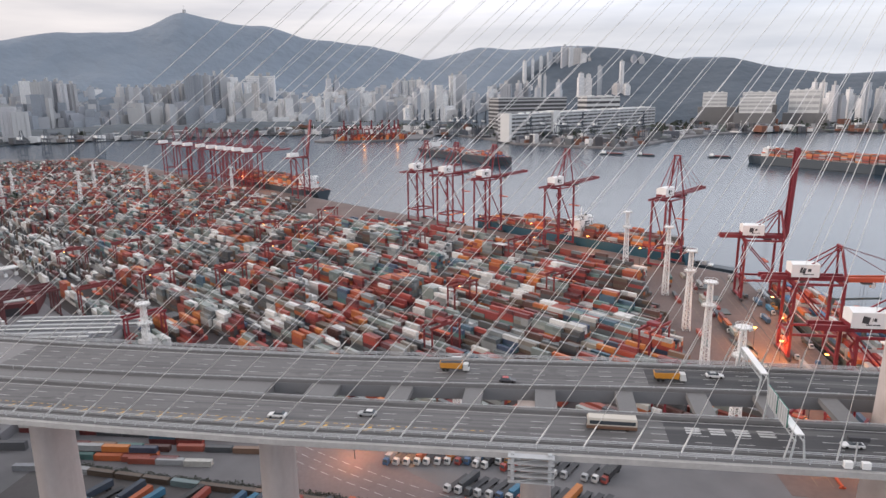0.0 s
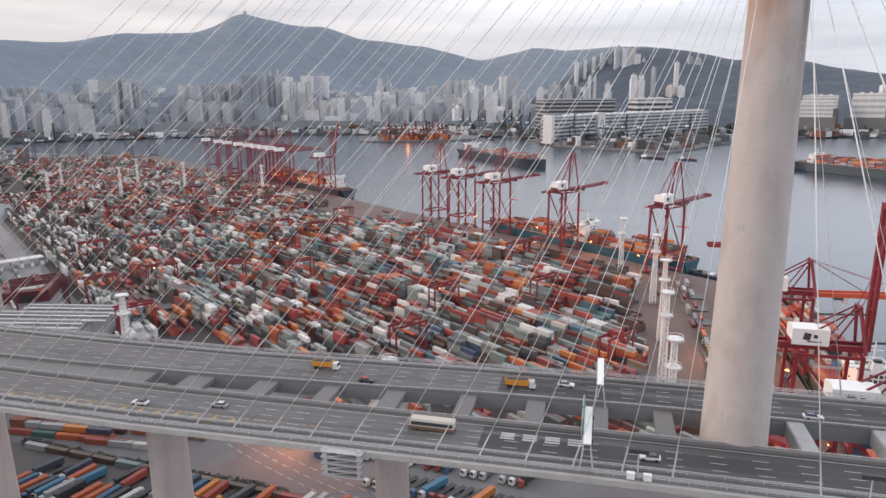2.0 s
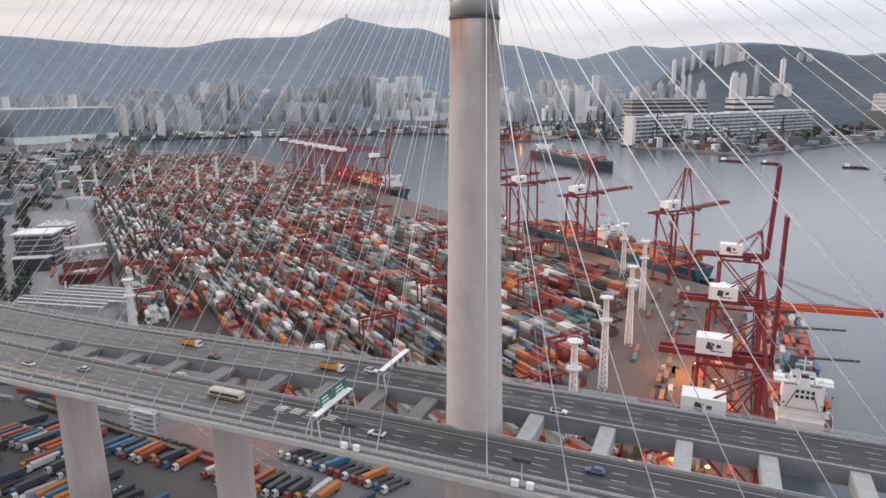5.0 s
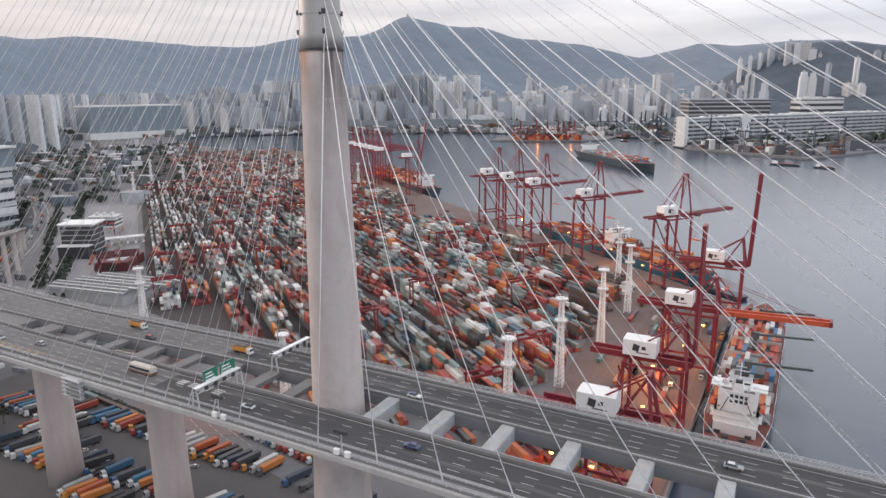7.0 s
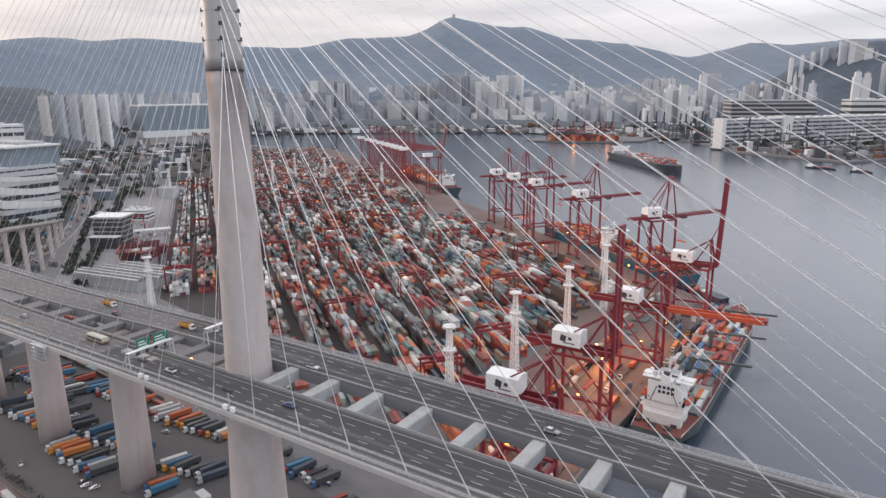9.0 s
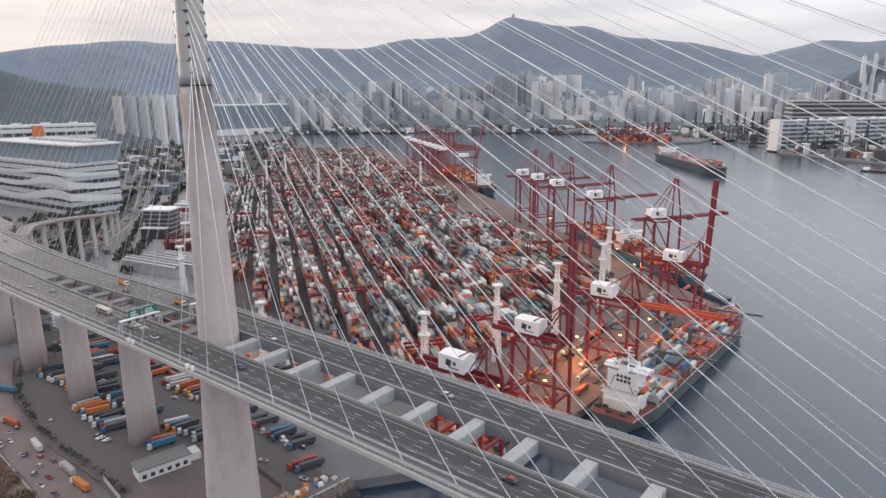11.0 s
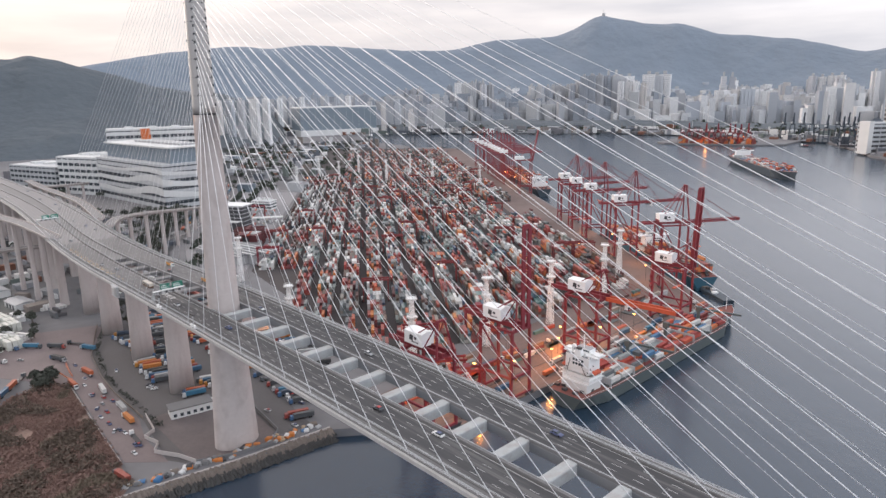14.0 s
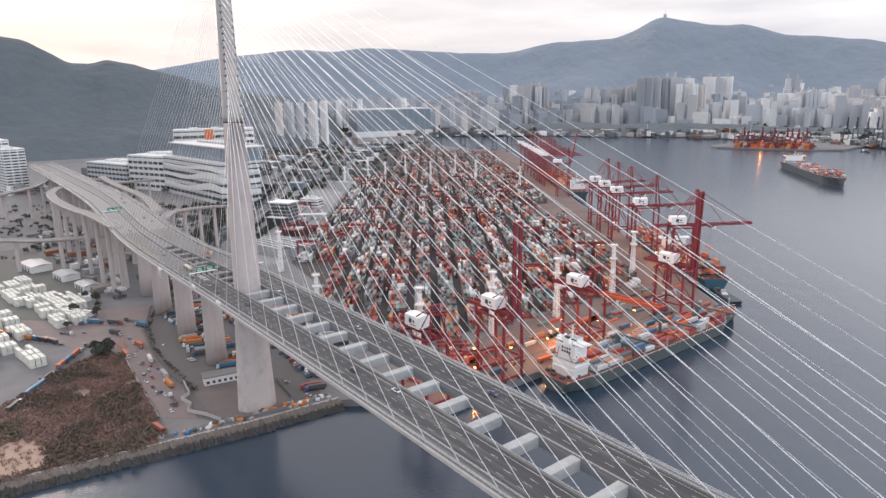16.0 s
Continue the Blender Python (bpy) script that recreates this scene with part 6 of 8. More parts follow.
for x, y, d in ((-92, -33, 178), (-128, -33, 175), (-208, -42, 200), (-232, -24, 215), (-248, -58, 30), (-225, -70, 30)):
    lorry(x, y, GROUND + 0.12, d, "lorry on the service road", loaded=x > -220, group="lorries on the service road")
lorry(-12, -60, GROUND + 0.12, 190, "white box lorry parked by the scrub")
lorry(-300, -100, GROUND + 0.12, 25, "lorry on the service road")

# gear and traffic on the quay apron
R8 = random.Random(63)
g = Geo()
for x in (24, 30, 54, 58.5, 63, 67.5, 72):
    g.box(x, 96, GROUND + 0.1, x + 0.3, 404, GROUND + 0.12)
solid("apron_marking", g, mat("faded_line_paint", (0.2, 0.15, 0.11), 0.8, var=0.4, scale=0.2, fine=1.0), "faded lane lines along the quay apron", "road marking", kind="structure")
for x in (50, 76):
    g = Geo().loft([[(x + 0.045 * (y - 88) - 0.35, y, GROUND + 0.1), (x + 0.045 * (y - 88) + 0.35, y, GROUND + 0.1), (x + 0.045 * (y - 88) + 0.35, y, GROUND + 0.22), (x + 0.045 * (y - 88) - 0.35, y, GROUND + 0.22)] for y in (86, 410)])
    solid("crane_rail", g, DARK, "steel crane rail along the quay", "rail", kind="structure")
for k in range(30):
    lane = R8.choice((56, 60.5, 65, 69.5, 27))
    y = 108 + 10.1 * k + R8.uniform(-2, 2)
    lorry(lane + 0.045 * (y - 88), y, GROUND + 0.12, 90 if k % 2 else 270, "terminal tractor with a container trailer on the quay", loaded=R8.random() < 0.6, group="terminal tractors on the quay")
for k in range(46):
    x, y = R8.choice((17, 20.5, 34, 37.5, 41)), 118 + 14 * (k % 21) + R8.uniform(-1, 1)
    if any(abs(x - mx) < 6 and abs(y - my) < 16 for mx, my in ((9, 351), (9, 273), (4, 201))):
        continue
    for h in range(R8.choice((1, 1, 2))):
        ob = new("shipping_container", SINGLE)
        ob.matrix_basis = pose(x, y, GROUND + 0.12 + 2.6 * h, 0, 0, 90)
        tagged(ob, "shipping container set down on the quay apron", "shipping container", "containers on the quay apron")
for k in range(9):
    y = 126 + 31 * k
    hatch = thing("hatch_cover", "grey-green steel ship hatch cover lying on the quay", "hatch cover", pose(79.5 - 49 + 0.045 * (y - 88), y, GROUND + 0.14, 0, 0, R8.uniform(-3, 3)), "hatch covers on the quay")
    part("plate", Geo().box(-5.5, -6, 0.3, 5.5, 6, 0.9), HULL_GREY, hatch)
    for x in (-5, -2, 1, 4):
        part("rib", Geo().box(x, -6, 0, x + 0.4, 6, 0.3), HULL_GREY, hatch)
for k in range(7):
    y = 101 + 9 * k
    frame_ob = thing("spreader_frame", "orange container spreader frame standing on the quay", "spreader", pose(33 + 7 * (k % 3), y, GROUND + 0.12, 0, 0, R8.choice((0, 90, 12))), "spreaders on the quay")
    part("beam", Geo().box(-6, -0.4, 0.5, 6, 0.4, 1.3), CRANE_BRIGHT, frame_ob)
    for x in (-6, 5.4):
        part("end_beam", Geo().box(x, -1.25, 0, x + 0.6, 1.25, 0.7), CRANE_BRIGHT, frame_ob)
for u, v in ((36, 112), (62, 118), (44, 128)):
    yard_gantry(u, v, CRANE_RED, 20, 15)

# ---------------------------------------------------------------- small building and walls by the tower
hut = thing("site_office", "low white office hut with a flat grey roof", "hut", pose(-53, -4, GROUND, 0, 0, 79))
part("wall", Geo().box(-12, -5, 0, 12, 5, 5.6), OFFWHITE, hut)
part("roof", Geo().box(-12.6, -5.6, 5.6, 12.6, 5.6, 6.2), CONCRETE_GREY, hut)
for k in range(6):
    for s in (-1, 1):
        part("window", Geo().box(-10.6 + k * 3.8, min(s * 5.0, s * 5.05), 1.2, -8.6 + k * 3.8, max(s * 5.0, s * 5.05), 3.2), GLASSY, hut)
part("annex", Geo().box(12, -2.5, 0, 18, 5, 4.0), OFFWHITE, hut)


def wall_line(pts, h, material, label, w=0.35):
    ob = thing("boundary_wall", label, "wall", group="boundary walls")
    for a, b in zip(pts, pts[1:]):
        part("wall_panel", Geo().bar((*a, GROUND + h / 2), (*b, GROUND + h / 2), w, h), material, ob)
    return ob


wall_line([(-66, -26), (-44, -29), (-40, -36), (-28, -33), (-20, -38), (-6, -30), (6, -26)], 2.4, CONCRETE, "pale concrete boundary wall round the tower compound")
wall_line([(6, -26), (14, -8), (17, 12), (6, 22), (-30, 26)], 2.2, CONCRETE_GREY, "grey concrete wall round the tower compound")
wall_line([(-264, 5), (-225, -9), (-193, -20), (-145, -27), (-112, -29), (-66, -28)], 1.5, ROCK, "low wall between lorry park and road")
wall_line([(-22, -54.5), (-75, -51.5), (-148, -46.5)], 1.4, CONCRETE, "low kerb wall along the scrub")

# ---------------------------------------------------------------- seawall
SHORE = [(-3, -240), (-1, -139), (6, -101), (13, -58), (21, -11), (27, 45)]
cope = thing("seawall", "grey concrete seawall coping above dark boulders", "seawall", kind="structure")
for a, b in zip(SHORE, SHORE[1:]):
    part("coping", Geo().bar((a[0] - 2.2, a[1], GROUND + 0.3), (b[0] - 2.2, b[1], GROUND + 0.3), 0.9, 1.3), CONCRETE, cope)
dry, wet = Geo(), Geo()
for k in range(7000):
    t = R3.random() * 4.999
    i = int(t)
    a, b = Vector(SHORE[i]), Vector(SHORE[i + 1])
    p = a + (b - a) * (t - i)
    d = R3.random()
    r = R3.uniform(0.5, 1.7) if R3.random() < 0.8 else R3.uniform(1.5, 2.3)
    c = Vector((p.x - 1.4 + d * 7.0, p.y, GROUND - 0.1 - d * 5.4 + R3.uniform(-0.3, 0.5)))
    pts = [c + Vector((R3.uniform(0.6, 1.15) * r * x, R3.uniform(0.6, 1.15) * r * y, R3.uniform(0.55, 1.0) * r * z)) for x, y, z in ((1, 0, 0), (0, 1, 0), (-1, 0, 0), (0, -1, 0), (0, 0, 1), (0, 0, -1))]
    (dry if d < 0.45 else wet).add(pts, [(0, 1, 4), (1, 2, 4), (2, 3, 4), (3, 0, 4), (1, 0, 5), (2, 1, 5), (3, 2, 5), (0, 3, 5)])
for a, b in zip(SHORE, SHORE[1:]):
    wet.add([(a[0] - 2, a[1], GROUND - 0.9), (b[0] - 2, b[1], GROUND - 0.9), (b[0] + 6.4, b[1], SEA - 1.2), (a[0] + 6.4, a[1], SEA - 1.2)], [(0, 1, 2, 3)])
solid("riprap", dry, ROCK, "brown boulders of the seawall above the tide", "boulders", kind="stuff")
solid("riprap", wet, mat("wet_rock", (0.035, 0.032, 0.03), 0.45, var=0.4, scale=0.5, fine=2), "dark wet boulders at the waterline", "boulders", kind="stuff")
# clutter along the seawall
PILE_MATS = [mat("tarp_orange", (0.5, 0.17, 0.04), 0.6, var=0.2), OFFWHITE, GREYWALL, DARK, ROCK, CONCRETE_GREY, mat("drum_blue", (0.05, 0.15, 0.3), 0.5, var=0.2), mat("timber_pale", (0.4, 0.3, 0.2), 0.8, var=0.3)]
for k in range(80):
    t = 2.9 + 2.05 * R3.random()
    i = int(t)
    a, b = Vector(SHORE[i]), Vector(SHORE[min(i + 1, 5)])
    p = a + (b - a) * (t - i)
    w, d2, h = R3.uniform(0.9, 2.4), R3.uniform(0.8, 1.8), R3.uniform(0.7, 2.4)
    g = Geo().loft([[(-w, -d2, 0), (w, -d2, 0), (w, d2, 0), (-w, d2, 0)], [(-w, -d2 * 0.95, h * 0.7), (w * 0.95, -d2, h * 0.75), (w, d2 * 0.96, h * 0.7), (-w * 0.97, d2, h * 0.72)], [(-w * 0.6, -d2 * 0.5, h), (w * 0.6, -d2 * 0.6, h * 0.95), (w * 0.7, d2 * 0.5, h), (-w * 0.6, d2 * 0.5, h * 0.93)]])
    solid("tarped_crate", g, R3.choice(PILE_MATS), "covered crate of site supplies beside the seawall", "crate", "crates along the seawall", m=pose(p.x - 7 - R3.random() * 5, p.y, GROUND + 0.05, 0, 0, R3.uniform(0, 360)))

# ---------------------------------------------------------------- scrub field
SCRUB_POLY = [(-92, -240), (-4, -240), (-2, -139), (6, -98), (11, -66), (2, -58), (-22, -55), (-75, -52), (-148, -47), (-165, -62), (-133, -103), (-107, -122), (-95, -160)]
patch("scrub_ground", SCRUB_POLY, GROUND + 0.14, SCRUB_SOIL, "bare reddish soil under scrub", "ground")
SAND = [(min(-4.5 - 0.8 * noise.noise(Vector((k * 1.3, 5.0, 0))), -22 + (24 + 7 * noise.noise(Vector((k * 0.9, 2.0, 0)))) * math.cos(k * math.pi / 16) * 1.1), -130 + (14 + 7 * noise.noise(Vector((k * 0.7, 7.0, 0)))) * math.sin(k * math.pi / 16)) for k in range(32)]
patch("sand_clearing", SAND, GROUND + 0.2, mat("pale_sand", (0.37, 0.26, 0.205), 0.95, var=0.3, scale=0.12, fine=0.8), "pale sandy clearing in the scrub", "ground")

STREAK = [(-25 + (10 + 3 * noise.noise(Vector((k * 0.9, 12.0, 0)))) * math.cos(k * math.pi / 12) * 0.9 + 2.4 * math.sin(k * math.pi / 12), -91 + 5.5 * math.cos(k * math.pi / 12) + (2.2 + 1.5 * noise.noise(Vector((k * 0.7, 17.0, 0)))) * math.sin(k * math.pi / 12)) for k in range(24)]
patch("sand_clearing", STREAK, GROUND + 0.2, bpy.data.materials["pale_sand"], "pale sandy track in the scrub", "ground")


def inside(x, y, poly):
    c = False
    for (x0, y0), (x1, y1) in zip(poly, poly[1:] + poly[:1]):
        if (y0 > y) != (y1 > y) and x < (x1 - x0) * (y - y0) / (y1 - y0) + x0:
            c = not c
    return c


def clump(g, c, r, rr, n=10, leaf=0.4):
    """A tuft of crossed leaf blades, ragged in outline."""
    for k in range(n):
        d = Vector((rr.gauss(0, 1), rr.gauss(0, 1), abs(rr.gauss(0, 0.8)))).normalized()
        p = c + d * r * rr.uniform(0.3, 1.0)
        a = Vector((rr.gauss(0, 1), rr.gauss(0, 1), rr.gauss(0, 1))).normalized() * r * rr.uniform(0.6, 1.2) * leaf
        b = d.cross(a).normalized() * r * rr.uniform(0.6, 1.2) * leaf
        g.add([p - a, p + b, p + a, p - b], [(0, 1, 2, 3)])


R4 = random.Random(11)
sg = [Geo(), Geo(), Geo()]
n = 0
while n < 9500:
    x, y = R4.uniform(-205, 11), R4.uniform(-200, -46)
    if not inside(x, y, SCRUB_POLY) or (inside(x, y, SAND) or inside(x, y, STREAK)) and R4.random() < 0.9:
        continue
    if noise.noise(Vector((x * 0.04, y * 0.04, 5))) < -0.35:
        n += 1
        continue
    r = R4.uniform(0.9, 2.6) * (1 + 0.6 * noise.noise(Vector((x * 0.03, y * 0.03, 1))))
    clump(sg[0 if noise.noise(Vector((x * 0.05, y * 0.05, 8))) < 0.3 else 1], Vector((x, y, GROUND + 0.2 + r * 0.2)), r, R4, 15, 0.22)
    n += 1
solid("scrub", sg[0], SCRUB, "dry russet scrub covering the waste ground", "scrub", kind="stuff")
solid("scrub", sg[1], mat("scrub_olive", (0.14, 0.11, 0.08), 0.95, var=0.25, scale=0.15, fine=1.5), "dull olive bushes among the scrub", "scrub", kind="stuff")
# taller dark thickets, gathered in drifts
n = 0
while n < 4200:
    x, y = R4.uniform(-170, 9), R4.uniform(-200, -46)
    d = noise.noise(Vector((x * 0.035, y * 0.035, 21))) + 0.3 * noise.noise(Vector((x * 0.12, y * 0.12, 3)))
    n += 1
    d += 0.35 * max(0, 1 - abs(x - 2 - 0.12 * (y + 58)) / 16)      # denser along the seawall
    if d < 0.1 or not inside(x, y, SCRUB_POLY) or inside(x, y, SAND) or inside(x, y, STREAK):
        continue
    r = R4.uniform(1.6, 3.4)
    clump(sg[2], Vector((x, y, GROUND + 0.6 + r * 0.35)), r, R4, 24, 0.24)
solid("thicket", sg[2], mat("thicket_dark", (0.115, 0.085, 0.066), 0.95, var=0.35, scale=0.1, fine=1.2), "dark brown thickets standing above the scrub", "thicket", kind="stuff")
# hedge and weeds along the wall of the lorry park
HEDGE = [(-250, 3), (-225, -7), (-193, -18), (-145, -25.5), (-112, -27.5), (-70, -26.5), (-48, -27)]
hg = Geo()
for a, b in zip(HEDGE, HEDGE[1:]):
    for k in range(int(math.dist(a, b) / 1.8)):
        f = R4.random()
        r = R4.uniform(0.8, 1.9) * (1.3 if noise.noise(Vector((a[0] + f * 40, 3, 3))) > 0 else 0.8)
        clump(hg, Vector((a[0] + (b[0] - a[0]) * f, a[1] + (b[1] - a[1]) * f + 1.6 + R4.uniform(-0.6, 1.4), GROUND + r * 0.6)), r, R4, 16, 0.28)
NORTH_HEDGE = [(-292, 70.5), (-250, 67), (-205, 64), (-168, 62), (-150, 60)]
for a, b in zip(NORTH_HEDGE, NORTH_HEDGE[1:]):
    for k in range(int(math.dist(a, b) / 0.3)):
        f = R4.random()
        r = R4.uniform(0.9, 1.9)
        clump(hg, Vector((a[0] + (b[0] - a[0]) * f, a[1] + (b[1] - a[1]) * f + R4.uniform(-1.6, 1.6), GROUND + r * 0.7)), r, R4, 20, 0.2)
solid("hedge", hg, FOLIAGE, "ragged dark hedge along the lorry park wall", "hedge", kind="stuff")

# ---------------------------------------------------------------- trees


def tree_meshes(seed):
    rr = random.Random(seed)
    t = Geo().tube((0, 0, 0), (0.1, 0.1, 3.2), 0.28, 0.18, 7)
    crown = Geo()
    for k in range(7):
        a = 2 * math.pi * k / 7 + rr.uniform(-0.3, 0.3)
        e = Vector((math.cos(a) * rr.uniform(1.4, 2.6), math.sin(a) * rr.uniform(1.4, 2.6), rr.uniform(4.2, 6.8)))
        t.tube((0.1, 0.1, 2.6 + 0.1 * k), e, 0.12, 0.04, 5)
        clump(crown, e, rr.uniform(1.3, 2.1), rr, 26)
    clump(crown, Vector((0, 0, 6.6)), 2.2, rr, 40)
    return t.mesh("trunk", mat("bark_brown", (0.12, 0.09, 0.07), 0.9, var=0.3)), crown.mesh("crown", FOLIAGE)


TREES = [tree_meshes(s) for s in (1, 2, 3)]


def tree(x, y, s=1.0):
    ob = thing("tree", "small leafy roadside tree with dull green crown", "tree", pose(x, y, GROUND, 0, 0, R4.uniform(0, 360)) @ Matrix.Scale(s, 4), "roadside trees")
    for n, me in zip(("trunk", "crown"), TREES[R4.randrange(3)]):
        o = new(n, me)
        o.parent = ob
    return ob


for k in range(30):
    f = k / 29
    tree(-455 - 300 * f + R4.uniform(-8, 8), 120 + 150 * f + R4.uniform(-6, 6), R4.uniform(1.3, 2.2))
for k in range(24):
    tree(R4.uniform(-780, -640), R4.uniform(170, 250), R4.uniform(1.5, 2.4))
for k in range(14):
    tree(-160 + R4.uniform(-8, 8), -58 + R4.uniform(-6, 6), R4.uniform(0.8, 1.3))
for k in range(18):
    tree(R4.uniform(-330, -240), R4.uniform(-70, -30) if k % 2 else R4.uniform(20, 36), R4.uniform(0.8, 1.4))

# ---------------------------------------------------------------- traffic and stores on the service road
R5 = random.Random(23)
REEFER = SINGLE.copy()
REEFER.materials.clear()
REEFER.materials.append(FAMILY_PAINT["white"])
for x0, y0, n, hh, deg in ((-278, -66, 5, 3, 28), (-274, -57, 4, 2, 28), (-350, -22, 4, 2, 12), (-346, -10, 3, 1, 12), (-300, -78, 3, 2, 28)):
    for k in range(n):
        for h in range(hh):
            if h and R5.random() < 0.25:
                break
            ob = new("shipping_container", REEFER)
            ob.matrix_basis = pose(x0 - 2.7 * k * math.sin(radians(deg)), y0 + 2.7 * k * math.cos(radians(deg)), GROUND + 0.15 + 2.6 * h, 0, 0, deg)
            tagged(ob, "white refrigerated container stored beside the service road", "shipping container", "white containers beside the road")
for x, y, d in ((-226, -31, 38), (-214, -20, 205), (-139, -45, 2), (-74, -35.5, 182), (-48, -40, 178), (-196, -38, 20), (-240, -44, 42), (-166, -33, 190)):
    lorry(x, y, GROUND + 0.12, d, "lorry on the service road", loaded=R5.random() < 0.8, group="lorries on the service road")
for x, y in ((-121, -41), (-103, -39.5), (-72, -45), (-60, -43), (-84, -46), (-112, -36), (-152, -36), (-182, -34), (-34, -41), (-27, -46)):
    car(x, y, GROUND + 0.12, R5.choice((2, 182)), "cars on the service road", "small car or van on the service road")
BARRIER = Geo().loft([[(-1.0, -0.3, 0), (1.0, -0.3, 0), (1.0, 0.3, 0), (-1.0, 0.3, 0)], [(-1.0, -0.12, 0.5), (1.0, -0.12, 0.5), (1.0, 0.12, 0.5), (-1.0, 0.12, 0.5)], [(-1.0, -0.1, 1.1), (1.0, -0.1, 1.1), (1.0, 0.1, 1.1), (-1.0, 0.1, 1.1)]]).mesh("road_barrier", mat("barrier_orange", (0.52, 0.2, 0.12), 0.5, var=0.15))
for k in range(34):
    f = (k % 17) / 16
    x, y = (-186 + 40 * f, -47 + 5 * f) if k < 17 else (-190 + 26 * f, -38 - 3 * f)
    ob = new("road_barrier", BARRIER)
    ob.matrix_basis = pose(x, y + R5.uniform(-0.2, 0.2), GROUND + 0.12, 0, 0, 8 + R5.uniform(-8, 8))
    tagged(ob, "orange plastic barrier closing off roadworks on the service road", "barrier", "orange roadwork barriers")

# ---------------------------------------------------------------- depot of wrapped cargo beyond the road
WRAP = mat("white_wrap_sheeting", (0.55, 0.55, 0.5), 0.6, var=0.2, scale=0.3, fine=2)
R5 = random.Random(31)


def cargo_stack(x, y, deg):
    """White sheeted boxes stacked two or three high, each a little askew."""
    ob = thing("cargo_stack", "stack of white sheeted cargo boxes", "cargo stack", pose(x, y, GROUND + 0.05, 0, 0, deg) @ Matrix.Scale(1.4, 4), "white cargo stacks in the depot")
    tiers = R5.choice((1, 2, 2, 2))
    for k in range(3):
        for h in range(tiers - (R5.random() < 0.12)):
            dx, dy = R5.uniform(-0.15, 0.15), R5.uniform(-0.08, 0.08)
            y0 = k * 2.7 + dy
            g = Geo().loft([[(dx, y0, h * 2.6), (dx + 8.0, y0, h * 2.6), (dx + 8.0, y0 + 2.4, h * 2.6), (dx, y0 + 2.4, h * 2.6)], [(dx + 0.05, y0 + 0.05, h * 2.6 + 2.3), (dx + 7.95, y0 + 0.05, h * 2.6 + 2.3), (dx + 7.95, y0 + 2.35, h * 2.6 + 2.3), (dx + 0.05, y0 + 2.35, h * 2.6 + 2.3)], [(dx + 0.3, y0 + 0.3, h * 2.6 + 2.55), (dx + 7.7, y0 + 0.3, h * 2.6 + 2.55), (dx + 7.7, y0 + 2.1, h * 2.6 + 2.55), (dx + 0.3, y0 + 2.1, h * 2.6 + 2.55)]])
            part("sheeted_box", g, WRAP, ob)
    return ob


patch("depot_paving", [(-262, -92), (-300, -44), (-470, -20), (-640, -60), (-640, -260), (-300, -260), (-215, -110), (-230, -96)], GROUND + 0.07, DEPOT, "grey concrete paving of a cargo depot")
for gx, gy, nx, ny in ((-300, -70, 4, 2), (-345, -62, 4, 3), (-395, -78, 4, 3), (-245, -125, 3, 2), (-275, -112, 3, 2), (-445, -88, 3, 3), (-330, -118, 4, 2), (-200, -112, 3, 1), (-225, -140, 3, 1)):
    for i in range(nx):
        for j in range(ny):
            if R5.random() < 0.85:
                cargo_stack(gx + i * 13 + R5.uniform(-0.6, 0.6), gy - j * 13.5 + 2 * i + R5.uniform(-0.6, 0.6), 9 + R5.uniform(-2, 2))
for x, y, w, d, h, m in ((-372, -30, 26, 16, 7, ROOF_GREY), (-430, -40, 30, 18, 8, GREYWALL), (-500, -60, 40, 22, 9, ROOF_GREY), (-330, -150, 34, 18, 7, GREYWALL), (-520, -120, 46, 26, 10, OFFWHITE), (-400, -150, 30, 20, 8, GREEN_SIGN)):
    ob = thing("shed", "low metal-roofed depot shed", "shed", pose(x, y, GROUND, 0, 0, 10), "depot sheds")
    part("wall", Geo().box(-w / 2, -d / 2, 0, w / 2, d / 2, h - 1.5), OFFWHITE, ob)
    part("roof", Geo().add([(-w / 2 - .5, -d / 2 - .5, h - 1.5), (w / 2 + .5, -d / 2 - .5, h - 1.5), (w / 2 + .5, d / 2 + .5, h - 1.5), (-w / 2 - .5, d / 2 + .5, h - 1.5), (-w / 2 - .5, 0, h), (w / 2 + .5, 0, h)], [(3, 2, 1, 0), (0, 1, 5, 4), (2, 3, 4, 5), (1, 2, 5), (3, 0, 4)]), m, ob)
    for k in range(3):
        part("door", Geo().box(-w / 3 + k * w / 4, -d / 2 - 0.06, 0, -w / 3 + k * w / 4 + 4, -d / 2, 4), DARK, ob)
for k in range(16):
    lorry(-214 - 5 * k + R5.uniform(-1, 1), -84 - 3.0 * k, GROUND + 0.1, 205 + R5.uniform(-4, 4), loaded=k % 4 != 0)

# ---------------------------------------------------------------- buildings on the landward side


def frame_m(a, b):
    """Local x from a to b, local y to the back."""
    a, b = Vector((*a, 0)), Vector((*b, 0))
    d = (b - a).normalized()
    return Matrix(((d.x, -d.y, 0, a.x), (d.y, d.x, 0, a.y), (0, 0, 1, GROUND), (0, 0, 0, 1))), (b - a).length


